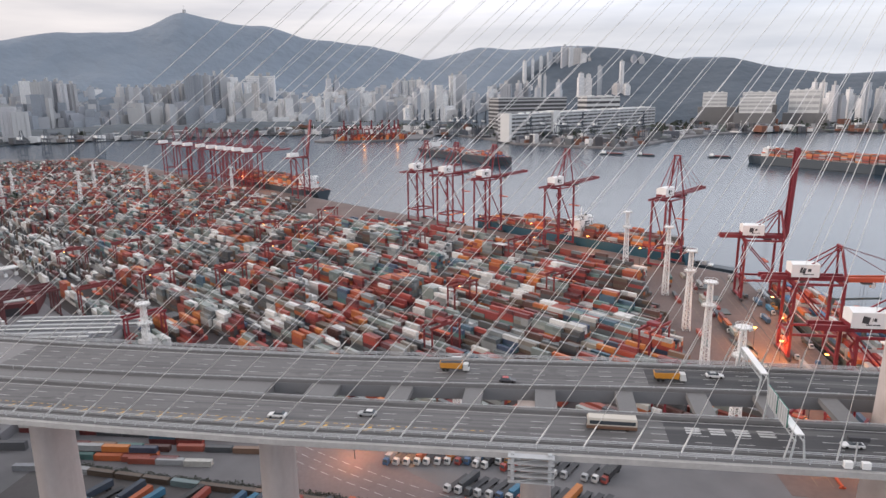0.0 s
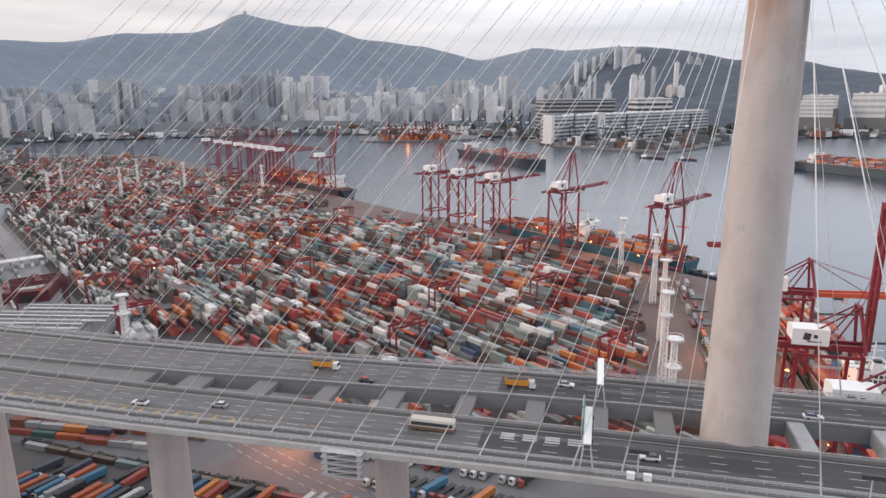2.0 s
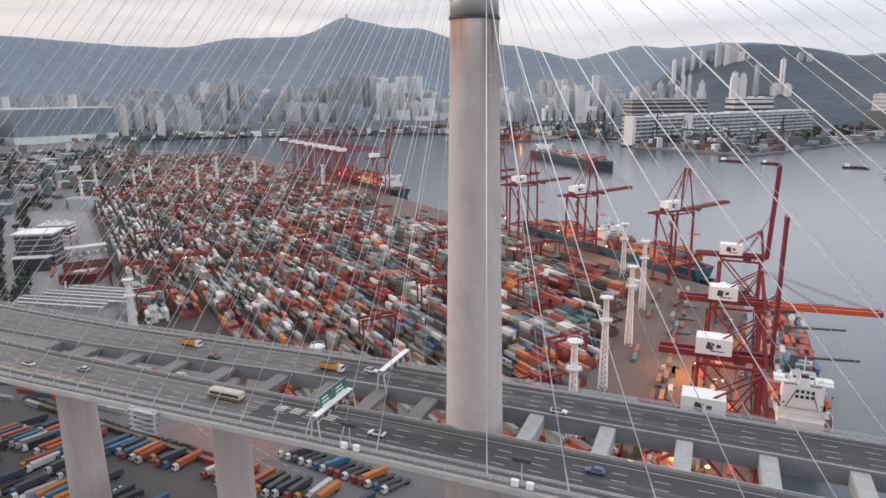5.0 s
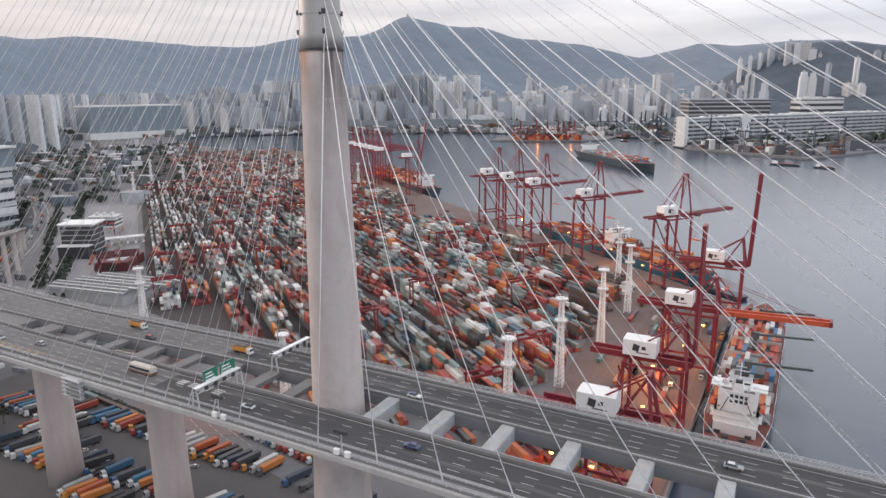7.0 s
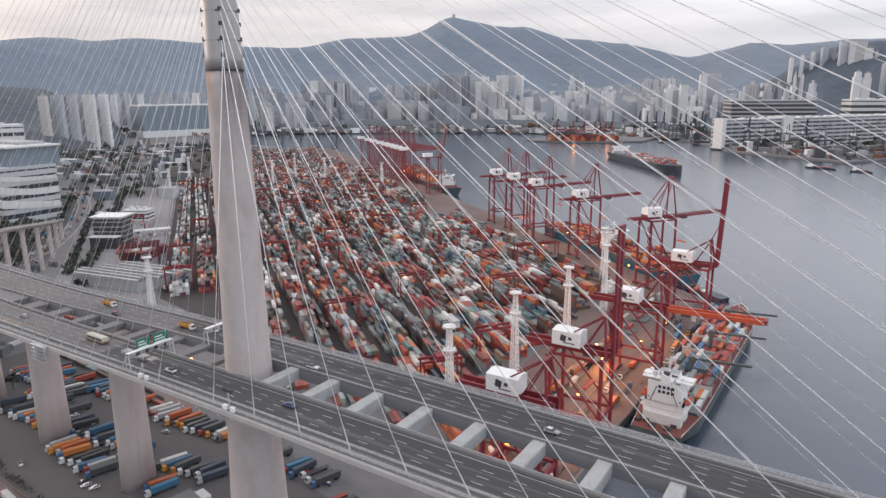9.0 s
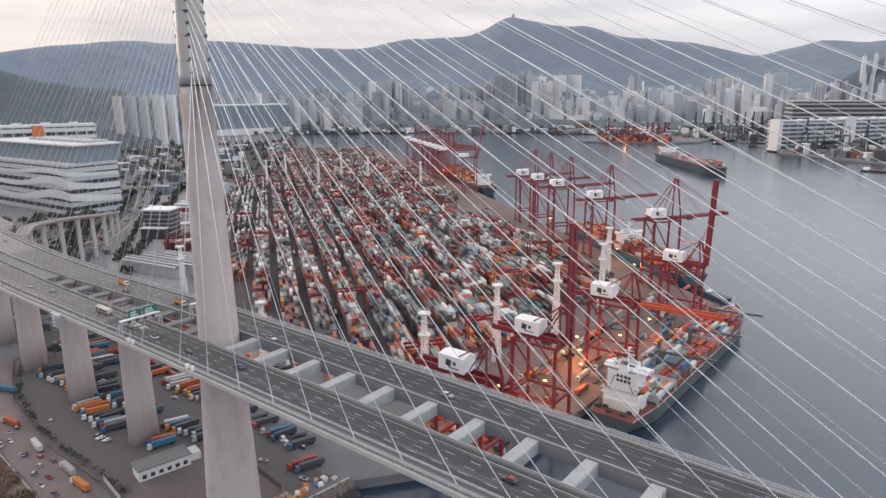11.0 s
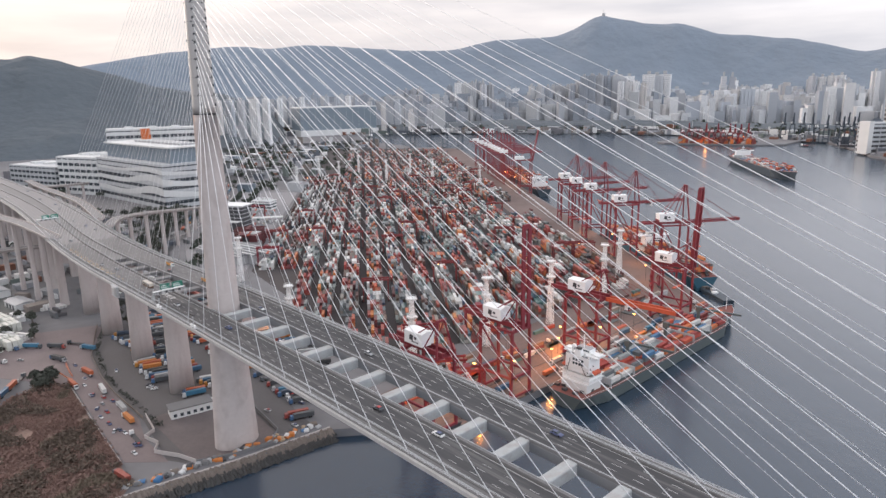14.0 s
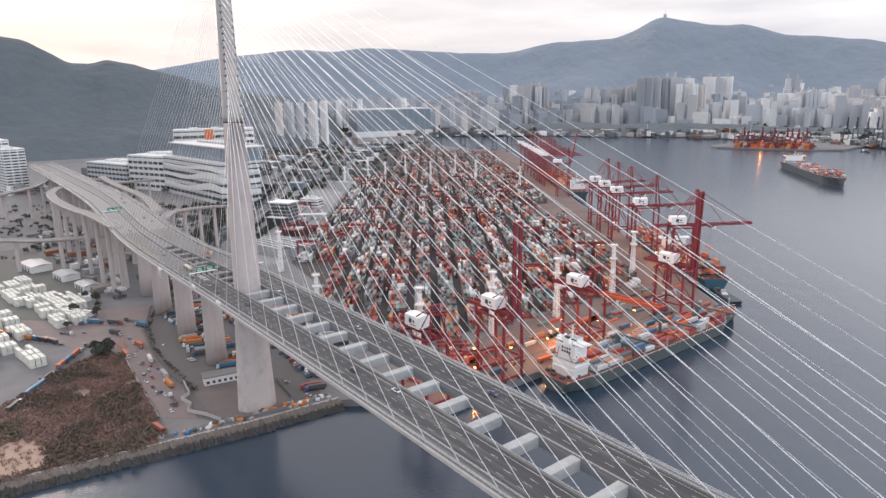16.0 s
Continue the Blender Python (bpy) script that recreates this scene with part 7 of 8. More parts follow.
def floors_block(name, a, b, depth, height, floors, wall, label, band=GLASSY, z0=0.0, category="building", bay=0, roof=ROOF_GREY, plant=True, sill=0.52):
    """A long block with a recessed band on each storey, on the front and both ends."""
    m, w = frame_m(a, b)
    ob = thing(name, label, category, m)
    fh = (height - z0) / floors
    part("wall", Geo().box(0.6, 0.6, z0, w - 0.6, depth - 0.6, height - 0.4), band, ob, "recessed storey bands")
    for k in range(floors):
        z = z0 + k * fh
        part("spandrel", Geo().box(0, 0, z, w, depth, z + fh * sill), wall, ob)
    part("parapet", Geo().box(-0.2, -0.2, height - fh * 0.3, w + 0.2, depth + 0.2, height), wall, ob)
    if bay:
        n = max(2, round(w / bay))
        for k in range(n + 1):
            x = w * k / n
            part("pilaster", Geo().box(max(0, x - 0.9), -0.25, z0, min(w, x + 0.9), 0.7, height - 0.3), wall, ob)
        n = max(2, round(depth / bay))
        for k in range(n + 1):
            y = depth * k / n
            part("pilaster", Geo().box(w - 0.7, max(0, y - 0.9), z0, w + 0.25, min(depth, y + 0.9), height - 0.3), wall, ob)
            part("pilaster", Geo().box(-0.25, max(0, y - 0.9), z0, 0.7, min(depth, y + 0.9), height - 0.3), wall, ob)
    part("roof", Geo().box(0.8, 0.8, height - 0.4, w - 0.8, depth - 0.8, height - 0.1), roof, ob)
    if plant:
        for k in range(3):
            x = w * (0.2 + 0.27 * k)
            part("plant_room", Geo().box(x, depth * 0.3, height - 0.1, x + w * 0.1, depth * 0.6, height + 4), OFFWHITE, ob)
    return ob


# the logistics centre with wave-shaped cladding; walls face the bridge
wave = floors_block("logistics_centre", (-1062, 248), (-800, 272), 80, 76, 6, PALE_PANEL, "large white logistics centre with wave-shaped cladding", plant=False)
m, w = frame_m((-1062, 248), (-800, 272))
part("upper_storey", Geo().box(2, 20, 76, w - 8, 92, 101), GLASS_BLUE, wave, "dark glazed upper storey")
part("roof_slab", Geo().box(-1, 16, 101, w - 4, 94, 103.5), OFFWHITE, wave)
part("roof_block", Geo().box(60, 50, 103.5, w - 30, 86, 107), GREYWALL, wave)
for base, amp, th, off in ((22, 9, 10, 0.0), (42, 9, 9, 0.25), (60, 5, 6, 0.4)):
    # a cladding band that swells like a wave along the wall and round the corner
    g = Geo()
    rings = []
    for k in range(49):
        s = k / 48 * (w + 78)
        x, y = (s, -1.2) if s < w else (w + 1.2, s - w)
        zc = base + amp * math.sin((s / w - 0.55 + off * 0.2) * 5.2) * math.exp(-((s - w * 0.85) / (w * 0.45)) ** 2)
        tt = th * (0.75 + 0.5 * math.exp(-((s - w * 0.85) / (w * 0.3)) ** 2))
        inn = (x, 0.2) if s < w else (w - 0.2, y)
        rings.append([(x, y, zc - tt / 2), (x, y, zc + tt / 2), (*inn, zc + tt / 2), (*inn, zc - tt / 2)])
    part("wave_cladding", g.loft(rings), OFFWHITE, wave, "white wave-shaped cladding")
floors_block("warehouse_block", (-1172, 204), (-1066, 248), 110, 74, 6, OFFWHITE, "white multi-storey warehouse with rows of square windows", bay=17)
floors_block("warehouse_block", (-1330, 150), (-1180, 200), 90, 52, 5, PALE_PANEL, "pale multi-storey warehouse beside the approach road", bay=15)
floors_block("warehouse_block", (-1395, 370), (-1330, 560), 60, 112, 7, OFFWHITE, "pale block with orange panels behind the logistics centre", bay=20)
part("orange_panel", Geo().box(76, -0.4, 84, 98, 0.3, 111), mat("cladding_orange", (0.6, 0.16, 0.05), 0.6, var=0.1), bpy.data.objects["warehouse_block.002"], "orange cladding panel")
# the open multi-storey car park and sheds by the yard gate
# Open storeys are one solid near-black body: their shade is painted in.
cp = floors_block("parking_structure", (-570, 262), (-540, 280), 26, 34, 6, GREYWALL, "multi-storey parking structure with grey slabs, shade of its open storeys painted dark", band=DARK, plant=False, sill=0.16)
part("stair_tower", Geo().box(-4, 18, 0, 0, 25, 37), OFFWHITE, cp)
part("roof_slab", Geo().box(-1.5, -1.5, 34.2, 36.5, 27.5, 35.4), WHITE, cp)
part("low_wing", Geo().box(2, -12, 0, 33, -1, 13), DARK, cp, "lower wing painted dark for its shaded open storey")
part("wing_roof", Geo().box(1, -13, 13, 34, -0.5, 13.8), OFFWHITE, cp)
for k in range(3):
    a = Vector((-437 + 18 * k * 0.36, 166 + 18 * k * 0.93, 0))
    m, w = frame_m((a.x, a.y), (a.x + 78, a.y + 14))
    ob = thing("warehouse", "long low warehouse with a pale ribbed metal roof", "warehouse", m, "warehouses by the gate")
    part("wall", Geo().box(0, 0, 0, w, 17, 9.5), GREYWALL, ob)
    part("roof", Geo().add([(-1, -1, 9.5), (w + 1, -1, 9.5), (w + 1, 18, 9.5), (-1, 18, 9.5), (-1, 8.5, 13.5), (w + 1, 8.5, 13.5)], [(3, 2, 1, 0), (0, 1, 5, 4), (2, 3, 4, 5), (1, 2, 5), (3, 0, 4)]), GIRDER, ob)
    part("ridge_vent", Geo().box(2, 7.4, 13.2, w - 2, 9.6, 14.4), GREYWALL, ob)
    for y in (0.6, 4.6, 10.6, 14.6):
        zz = 9.7 + 4 * (1 - abs(y + 0.9 - 8.5) / 9.5)
        part("roof_strip", Geo().box(0, y, zz, w, y + 1.9, zz + 0.5), OFFWHITE, ob, "pale raised roof strip")
floors_block("office_block", (-690, 372), (-660, 390), 22, 15, 3, OFFWHITE, "small pale office block beside the yard")
# Paving colour raised to imitate haze over the landward side.
patch("gate_paving", ypoly((370, -58), (1000, -58), (1000, -170), (480, -150), (350, -110)), GROUND + 0.04, mat("gate_concrete_hazed", (0.23, 0.222, 0.228), 0.85, var=0.3, scale=0.03, fine=0.3), "concrete gate area beside the stacks, lightened for haze")
patch("port_road", ypoly((330, -128), (480, -168), (1000, -190), (1400, -240), (1400, -268), (1000, -226), (470, -206), (320, -170)), GROUND + 0.09, ASPHALT, "dark multi-lane port road", "road")
for k in range(34):
    u = 380 + k * 19 + R5.uniform(-4, 4)
    if R5.random() < 0.6:
        p = yard(u, R5.choice((-176, -184, -192)) - (u - 380) * 0.02)
        lorry(p.x, p.y, GROUND + 0.12, 143 if k % 2 else 323, "lorry on the port road", loaded=k % 3 > 0, group="lorries on the port road")
for k in range(14):
    for j in range(3):
        if R5.random() < 0.7:
            ob = new("shipping_container", SINGLE)
            ob.matrix_basis = YARD_M @ pose(560 + k * 14, 76 + j * 13 + R5.uniform(-1, 1), 0.1)
            tagged(ob, "shipping container standing in the gate area", "shipping container", "containers in the gate area")
yard_gantry(700, -110, CRANE_RED, 26, 18)


def curved_road(name, pts, width, label):
    """A road laid along a smooth line of plan points, with kerbs, edge lines and a broken middle line."""
    pts = [Vector((*p, 0)) for p in pts]
    line = []
    for i in range(len(pts) - 1):
        p0, p1, p2, p3 = pts[max(0, i - 1)], pts[i], pts[i + 1], pts[min(len(pts) - 1, i + 2)]
        for k in range(12):
            t = k / 12
            line.append(0.5 * ((2 * p1) + (p2 - p0) * t + (2 * p0 - 5 * p1 + 4 * p2 - p3) * t * t + (3 * p1 - p0 - 3 * p2 + p3) * t ** 3))
    line.append(pts[-1])
    side = []
    for i in range(len(line)):
        d = line[min(i + 1, len(line) - 1)] - line[max(i - 1, 0)]
        side.append(Vector((-d.y, d.x, 0)).normalized())

    def band(a, b, z0, z1, keep=None):
        g = Geo()
        for i in range(len(line) - 1):
            if keep and i % 4 >= keep:
                continue
            g.loft([[line[n] + side[n] * a + Vector((0, 0, z0)), line[n] + side[n] * b + Vector((0, 0, z0)), line[n] + side[n] * b + Vector((0, 0, z1)), line[n] + side[n] * a + Vector((0, 0, z1))] for n in (i, i + 1)])
        return g

    h = width / 2
    ob = thing(name, label, "road", Matrix.Translation((0, 0, GROUND)), kind="structure")
    part("road_bed", band(-h, h, -0.2, 0.16), ASPHALT_OLD, ob)
    for s in (-1, 1):
        lo, hi = sorted((s * h, s * (h + 0.6)))
        part("kerb", band(lo, hi, -0.2, 0.34), CONCRETE, ob)
        part("edge_line", band(s * (h - 0.9) - 0.2, s * (h - 0.9) + 0.2, 0.17, 0.19), MARK, ob)
    tagged(part("middle_line", band(-0.2, 0.2, 0.17, 0.19, 2), MARK, ob), kind="stuff")
    return line


port_curve = curved_road("port_road", [(-500, 120), (-562, 173), (-607, 229), (-712, 314), (-851, 407), (-1003, 482), (-1079, 494), (-1200, 470)], 17, "dark curving port road with pale kerbs")
for k in range(3, len(port_curve) - 2, 4):
    p = port_curve[k]
    lorry(p.x + R5.uniform(-4, 4), p.y + R5.uniform(-3, 3), GROUND + 0.18, math.degrees(math.atan2(port_curve[k + 1].y - p.y, port_curve[k + 1].x - p.x)), "lorry on the port road", loaded=k % 3 > 0, group="lorries on the port road")
gate_canopy = thing("gate_canopy", "long white canopy on posts over the gate lanes", "canopy", frame_m((-575, 312), (-551, 350))[0])
cw = frame_m((-575, 312), (-551, 350))[1]
part("roof", Geo().box(0, 0, 7.2, cw, 12, 8.2), OFFWHITE, gate_canopy)
for k in range(6):
    part("post", Geo().box(1 + k * (cw - 3) / 5, 5.5, 0, 1.8 + k * (cw - 3) / 5, 6.3, 7.2), GREYWALL, gate_canopy)
    part("booth", Geo().box(k * (cw - 3) / 5 + 0.2, 2, 0, 2.6 + k * (cw - 3) / 5, 4.6, 3), WHITE, gate_canopy)
red_store = thing("store_shed", "low dark red store shed with a pale courtyard roof", "shed", frame_m((-481, 238), (-454, 255))[0])
rw = frame_m((-481, 238), (-454, 255))[1]
part("wall", Geo().box(0, 0, 0, rw, 44, 9), mat("dull_red_cladding", (0.13, 0.035, 0.04), 0.7, var=0.25, scale=0.1), red_store)
part("roof", Geo().box(rw * 0.3, 6, 9, rw * 0.8, 30, 9.6), GREYWALL, red_store)
part("door", Geo().box(rw * 0.35, -0.1, 0, rw * 0.65, 0, 6), DARK, red_store)


def simple_shed(name, a, b, depth, height, wall, label):
    """A plain gabled shed with a window strip, seen from afar."""
    m, w = frame_m(a, b)
    ob = thing(name, label, "shed", m, "low sheds of the waterfront")
    part("wall", Geo().box(0, 0, 0, w, depth, height - 2), wall, ob)
    part("roof", Geo().add([(-0.5, -0.5, height - 2), (w + 0.5, -0.5, height - 2), (w + 0.5, depth + 0.5, height - 2), (-0.5, depth + 0.5, height - 2), (-0.5, depth / 2, height), (w + 0.5, depth / 2, height)], [(3, 2, 1, 0), (0, 1, 5, 4), (2, 3, 4, 5), (1, 2, 5), (3, 0, 4)]), R5.choice((ROOF_GREY, ROOF_GREY, PALE_PANEL, GREYWALL)), ob)
    return ob


# low terraces of sheds behind
for k in range(30):
    u, v = R5.uniform(980, 2000), R5.uniform(-420, -75)
    p = yard(u, v)
    simple_shed("harbour_shed", (p.x, p.y), (p.x + R5.uniform(20, 60), p.y + R5.uniform(-10, 25)), R5.uniform(14, 34), R5.uniform(7, 20), R5.choice((PALE_PANEL, GREYWALL, CONCRETE_GREY, GLASS_BLUE)), "low pale harbour shed")
gl = floors_block("glazed_terminal", (-2276, 1450), (-2190, 1810), 130, 124, 1, GLASS_BLUE, "large blue-grey glazed terminal building", band=GLASS_BLUE, z0=26)
part("podium", Geo().box(-6, -10, 0, 376, 130, 26), OFFWHITE, gl, "pale podium")
part("roof_edge", Geo().box(-1, -1, 124, 371, 131, 129), OFFWHITE, gl)
for k in range(12):
    part("mullion", Geo().box(30 * k + 10, -0.6, 27, 30 * k + 11, 0, 123), GREYWALL, gl)

# ---------------------------------------------------------------- housing towers of the far city


def facade(name, colours, source='object'):
    """Painted tower wall crossed by rows of windows at storey height, their grey lifted for haze."""
    m = picks(name, colours, source, rough=0.8, dirt=0.1)
    n, l = m.node_tree.nodes, m.node_tree.links
    b = n["Principled BSDF"]
    src = b.inputs["Base Color"].links[0].from_socket
    t = n.new("ShaderNodeTexCoord")
    w1 = n.new("ShaderNodeTexBrick")
    w1.offset = 0.0
    w1.inputs["Scale"].default_value = 1.0
    w1.inputs["Brick Width"].default_value, w1.inputs["Row Height"].default_value, w1.inputs["Mortar Size"].default_value = 4.2, 3.1, 1.0
    w1.inputs["Color1"].default_value = w1.inputs["Color2"].default_value = (0.36, 0.38, 0.41, 1)
    sx = n.new("ShaderNodeSeparateXYZ")
    cx = n.new("ShaderNodeCombineXYZ")
    su = n.new("ShaderNodeMath")
    l.new(t.outputs["Object"], sx.inputs[0])
    l.new(sx.outputs["X"], su.inputs[0])
    l.new(sx.outputs["Y"], su.inputs[1])
    l.new(su.outputs[0], cx.inputs["X"])
    l.new(sx.outputs["Z"], cx.inputs["Y"])
    l.new(cx.outputs[0], w1.inputs["Vector"])
    l.new(src, w1.inputs["Mortar"])
    l.new(w1.outputs["Color"], b.inputs["Base Color"])
    return m


FACADE = facade("tower_block_wall", [(0.7, 0.69, 0.68), (0.5, 0.52, 0.55), (0.78, 0.78, 0.78), (0.46, 0.49, 0.53), (0.62, 0.58, 0.55), (0.8, 0.8, 0.8), (0.55, 0.55, 0.57), (0.72, 0.71, 0.7)])


def tower_mesh(kind, w, d, h):
    g = Geo()
    if kind == 0:       # cross plan
        g.box(-w / 2, -d * 0.22, 0, w / 2, d * 0.22, h)
        g.box(-w * 0.22, -d / 2, 0, w * 0.22, d / 2, h - 0.01)
    elif kind == 1:     # slab with setbacks
        g.box(-w / 2, -d / 4, 0, w / 2, d / 4, h)
        for k in range(4):
            x = -w / 2 + w * (k + 0.15) / 4
            g.box(x, -d * 0.36, 0, x + w * 0.16, d * 0.36, h - 3)
    else:               # stepped block
        g.box(-w / 2, -d / 2, 0, w / 2, d / 2, h * 0.82)
        g.box(-w * 0.36, -d * 0.36, h * 0.82, w * 0.36, d * 0.36, h)
    return g


# Greyer copy of the tower wall colours, standing in for haze.
FACADE_HAZED = facade("tower_block_wall_hazed", [(0.34, 0.36, 0.4), (0.28, 0.31, 0.35), (0.44, 0.45, 0.47), (0.3, 0.33, 0.37), (0.5, 0.5, 0.5), (0.36, 0.36, 0.37)])
SHAPES, HAZED_SHAPES = [], []
for kind, w, d, h in ((0, 28, 28, 120), (0, 24, 24, 150), (1, 48, 20, 100), (1, 34, 18, 130), (2, 30, 26, 90), (2, 26, 24, 60), (0, 30, 30, 95), (1, 56, 20, 75)):
    roof = Geo().box(-w * 0.14, -d * 0.14, h, w * 0.14, d * 0.14, h + 6).box(-w * 0.05, -d * 0.2, h, w * 0.02, -d * 0.14, h + 3.5)
    for shapes, paint in ((SHAPES, FACADE), (HAZED_SHAPES, FACADE_HAZED)):
        shapes.append((h, tower_mesh(kind, w, d, h).mesh("wall", paint), roof.mesh("roof_plant", GREYWALL)))


def tower_block(p, top, deg, pick=None, label="pale high-rise housing tower in the hazy distance", wide=1.0, dull=False):
    h, wall, roof = (HAZED_SHAPES if dull else SHAPES)[RT.randrange(len(SHAPES)) if pick is None else pick]
    s = max(0.3, (top - p.z) / h)
    ob = thing("tower_block", label, "tower block", Matrix.Translation(p) @ pose(0, 0, 0, 0, 0, deg) @ Matrix.Diagonal((wide, wide, s, 1)), "housing towers of the city")
    for n, me in (("wall", wall), ("roof_plant", roof)):
        o = new(n, me)
        o.parent = ob
    return ob


RT = random.Random(77)
for k in range(74):      # estates: towers of one height side by side
    az = RT.uniform(9, 47)
    dist = RT.uniform(3750, 4350)
    el = min(1.5, -0.45 + 1.9 * RT.random() ** 1.3) - (0.35 if az > 37 else 0.15 if az < 25 else 0)
    deg, pick, n = RT.uniform(0, 90), RT.randrange(len(SHAPES)), RT.choice((1, 2, 2, 3, 4))
    for j in range(n):
        tower_block(polar(az + j * 0.62, dist + RT.uniform(-25, 25)), EYE_MID.z + dist * math.tan(radians(el + RT.uniform(-0.08, 0.08))), deg, pick, wide=1.35, dull=RT.random() < (0.85 if az > 29 else 0.08))
for k in range(40):
    az = RT.uniform(44, 68)
    dist = RT.uniform(3000, 3800)
    tower_block(polar(az, dist), EYE_MID.z + dist * math.tan(radians(RT.uniform(-1.3, 0.25))), RT.uniform(0, 90), dull=RT.random() < 0.8)
# estates on the hillside across the water
for az, dist, z0, el, pick, wide, grey in ((5.2, 3860, 100, 2.35, 3, 1.2, False), (4.5, 3880, 120, 2.5, 2, 1.1, False), (3.8, 3900, 140, 2.7, 3, 1.1, False), (3.1, 3900, 160, 3.0, 2, 1.0, False), (2.45, 3920, 170, 2.6, 5, 1.0, True),
                                           (1.9, 3880, 180, 3.4, 2, 1.0, False), (1.35, 3880, 185, 3.35, 3, 1.0, False), (0.85, 3890, 190, 3.3, 2, 1.0, False), (0.35, 3890, 190, 2.85, 3, 1.0, False), (-0.15, 3900, 190, 2.5, 5, 0.9, False),
                                           (0.8, 3560, 130, 1.25, 4, 1.1, False), (0.2, 3560, 130, 1.15, 4, 1.1, False), (-0.75, 3600, 140, 1.8, 0, 0.8, False), (-2.5, 3600, 140, 2.15, 0, 0.85, False), (-2.9, 3590, 135, 0.35, 5, 1.3, False), (-2.1, 3590, 135, 0.4, 4, 1.1, False), (-3.7, 3900, 300, 2.6, 5, 1.1, True), (-4.3, 3900, 290, 2.5, 4, 1.1, True),
                                           (3.5, 2900, 20, 0.5, 4, 1.0, False), (5.2, 2950, 20, 0.1, 2, 1.0, False), (4.75, 3130, 10, 1.15, 2, 0.9, False), (4.3, 3140, 10, 1.15, 3, 0.9, False), (7.6, 3100, 10, 0.45, 7, 1.0, True), (6.5, 3120, 10, 0.5, 4, 1.0, False), (5.8, 3120, 10, 0.42, 7, 1.0, True)):
    tower_block(polar(az, dist, z0), EYE_MID.z + dist * math.tan(radians(el)), 20 * az, pick, wide=wide, dull=grey)
for k in range(26):
    az = -16.5 - 0.34 * k + RT.uniform(-0.2, 0.2)
    tower_block(polar(az, 3350 + RT.uniform(-120, 120), 15), 172 + 3350 * math.tan(radians(RT.uniform(-1.2, 0.25) - (0.4 if k > 20 else 0))), 30, RT.choice((4, 5, 6, 7)), "white hospital-like block on the far shore")
# twin towers behind the glazed terminal
for az, dist, el, pick in ((63.2, 2420, 0.0, 3), (62.3, 2440, 0.05, 2), (61.3, 2430, 0.0, 3), (60.2, 2420, 0.05, 2), (59.2, 2440, 0.1, 3), (65.5, 3300, -0.8, 1), (66.6, 3250, -0.6, 1), (58.6, 3400, 0.0, 0), (57.6, 3400, 0.1, 0), (56.7, 3400, 0.05, 0), (54.6, 3400, 0.1, 0), (53.7, 3400, 0.0, 0)):
    tower_block(polar(az, dist), EYE_MID.z + dist * math.tan(radians(el)), 10, pick, "slender pale tower behind the terminal")
for k in range(2):
    floors_block("housing_block", (-1425 + 74 * k, -44 + 20 * k), (-1358 + 74 * k, -33 + 20 * k), 42, 108 - 16 * k, 15, OFFWHITE, "white housing block with dark bands of balconies beyond the viaducts", band=GLASSY, bay=16)


# ---------------------------------------------------------------- far waterfront
SHORE_AZ, SHORE_D = [-26, -18, -10, -8, -4.3, -2.4, 0.4, 4.3, 8.8, 12, 20, 30, 46], [2650, 2750, 2600, 2540, 2240, 2070, 1900, 1990, 2130, 2500, 2800, 2850, 2950]


def at(a, d):
    p = polar(a, d)
    return (p.x, p.y)


floors_block("terraced_warehouse", (-196, 1985), (385, 2815), 46, 86, 7, PALE_PANEL, "long white terraced warehouse on the far waterfront", band=DARK, bay=34)
front_block = bpy.data.objects["terraced_warehouse"]
part("end_tower", Geo().box(-8, -6, 0, 6, 30, 90), OFFWHITE, front_block)
part("mid_tower", Geo().box(236, -8, 0, 276, 30, 92), OFFWHITE, front_block)
for k in range(34):
    x, y = 70 + 27 * k, 4 + 9 * (k * 5 % 3)
    part("roof_plant", Geo().loft([[(x, y, 85), (x + 15, y, 85), (x + 15, y + 14, 85), (x, y + 14, 85)], [(x + 1, y + 1, 88.5 + k % 3), (x + 14, y + 1, 88.5 + k % 3), (x + 14, y + 13, 88.5 + k % 3), (x + 1, y + 13, 88.5 + k % 3)]]), (WHITE, GREYWALL, OFFWHITE)[k % 3], front_block)
for k in range(25):
    part("truck_ramp", Geo().box(12 + 39 * k, -14, 12 * (k % 6), 24 + 39 * k, 0, 12 * (k % 6) + 5), GREYWALL, front_block)
floors_block("terraced_warehouse", at(8.9, 2690), at(3.0, 2780), 120, 135, 9, GREYWALL, "grey terraced warehouse with striped floors", band=DARK, plant=False, sill=0.4)
floors_block("terraced_warehouse", at(0.9, 3050), at(-1.9, 3120), 90, 134, 6, OFFWHITE, "white terraced warehouse on the far waterfront", band=DARK)
for a, b, dep, z0, h in (((574, 2796), (664, 2778), 60, 84, 144), ((686, 2671), (800, 2640), 60, 62, 122), ((730, 2790), (850, 2760), 60, 92, 143), ((880, 2700), (980, 2660), 70, 60, 150)):
    ob = floors_block("waterfront_block", a, b, dep, h, 4, OFFWHITE, "large white industrial block above the far waterfront", band=GREYWALL, z0=z0, bay=30)
    part("podium", Geo().box(-18, -4, 0, 70 + dep, dep + 6, z0), CONCRETE_GREY, ob, "grey podium")
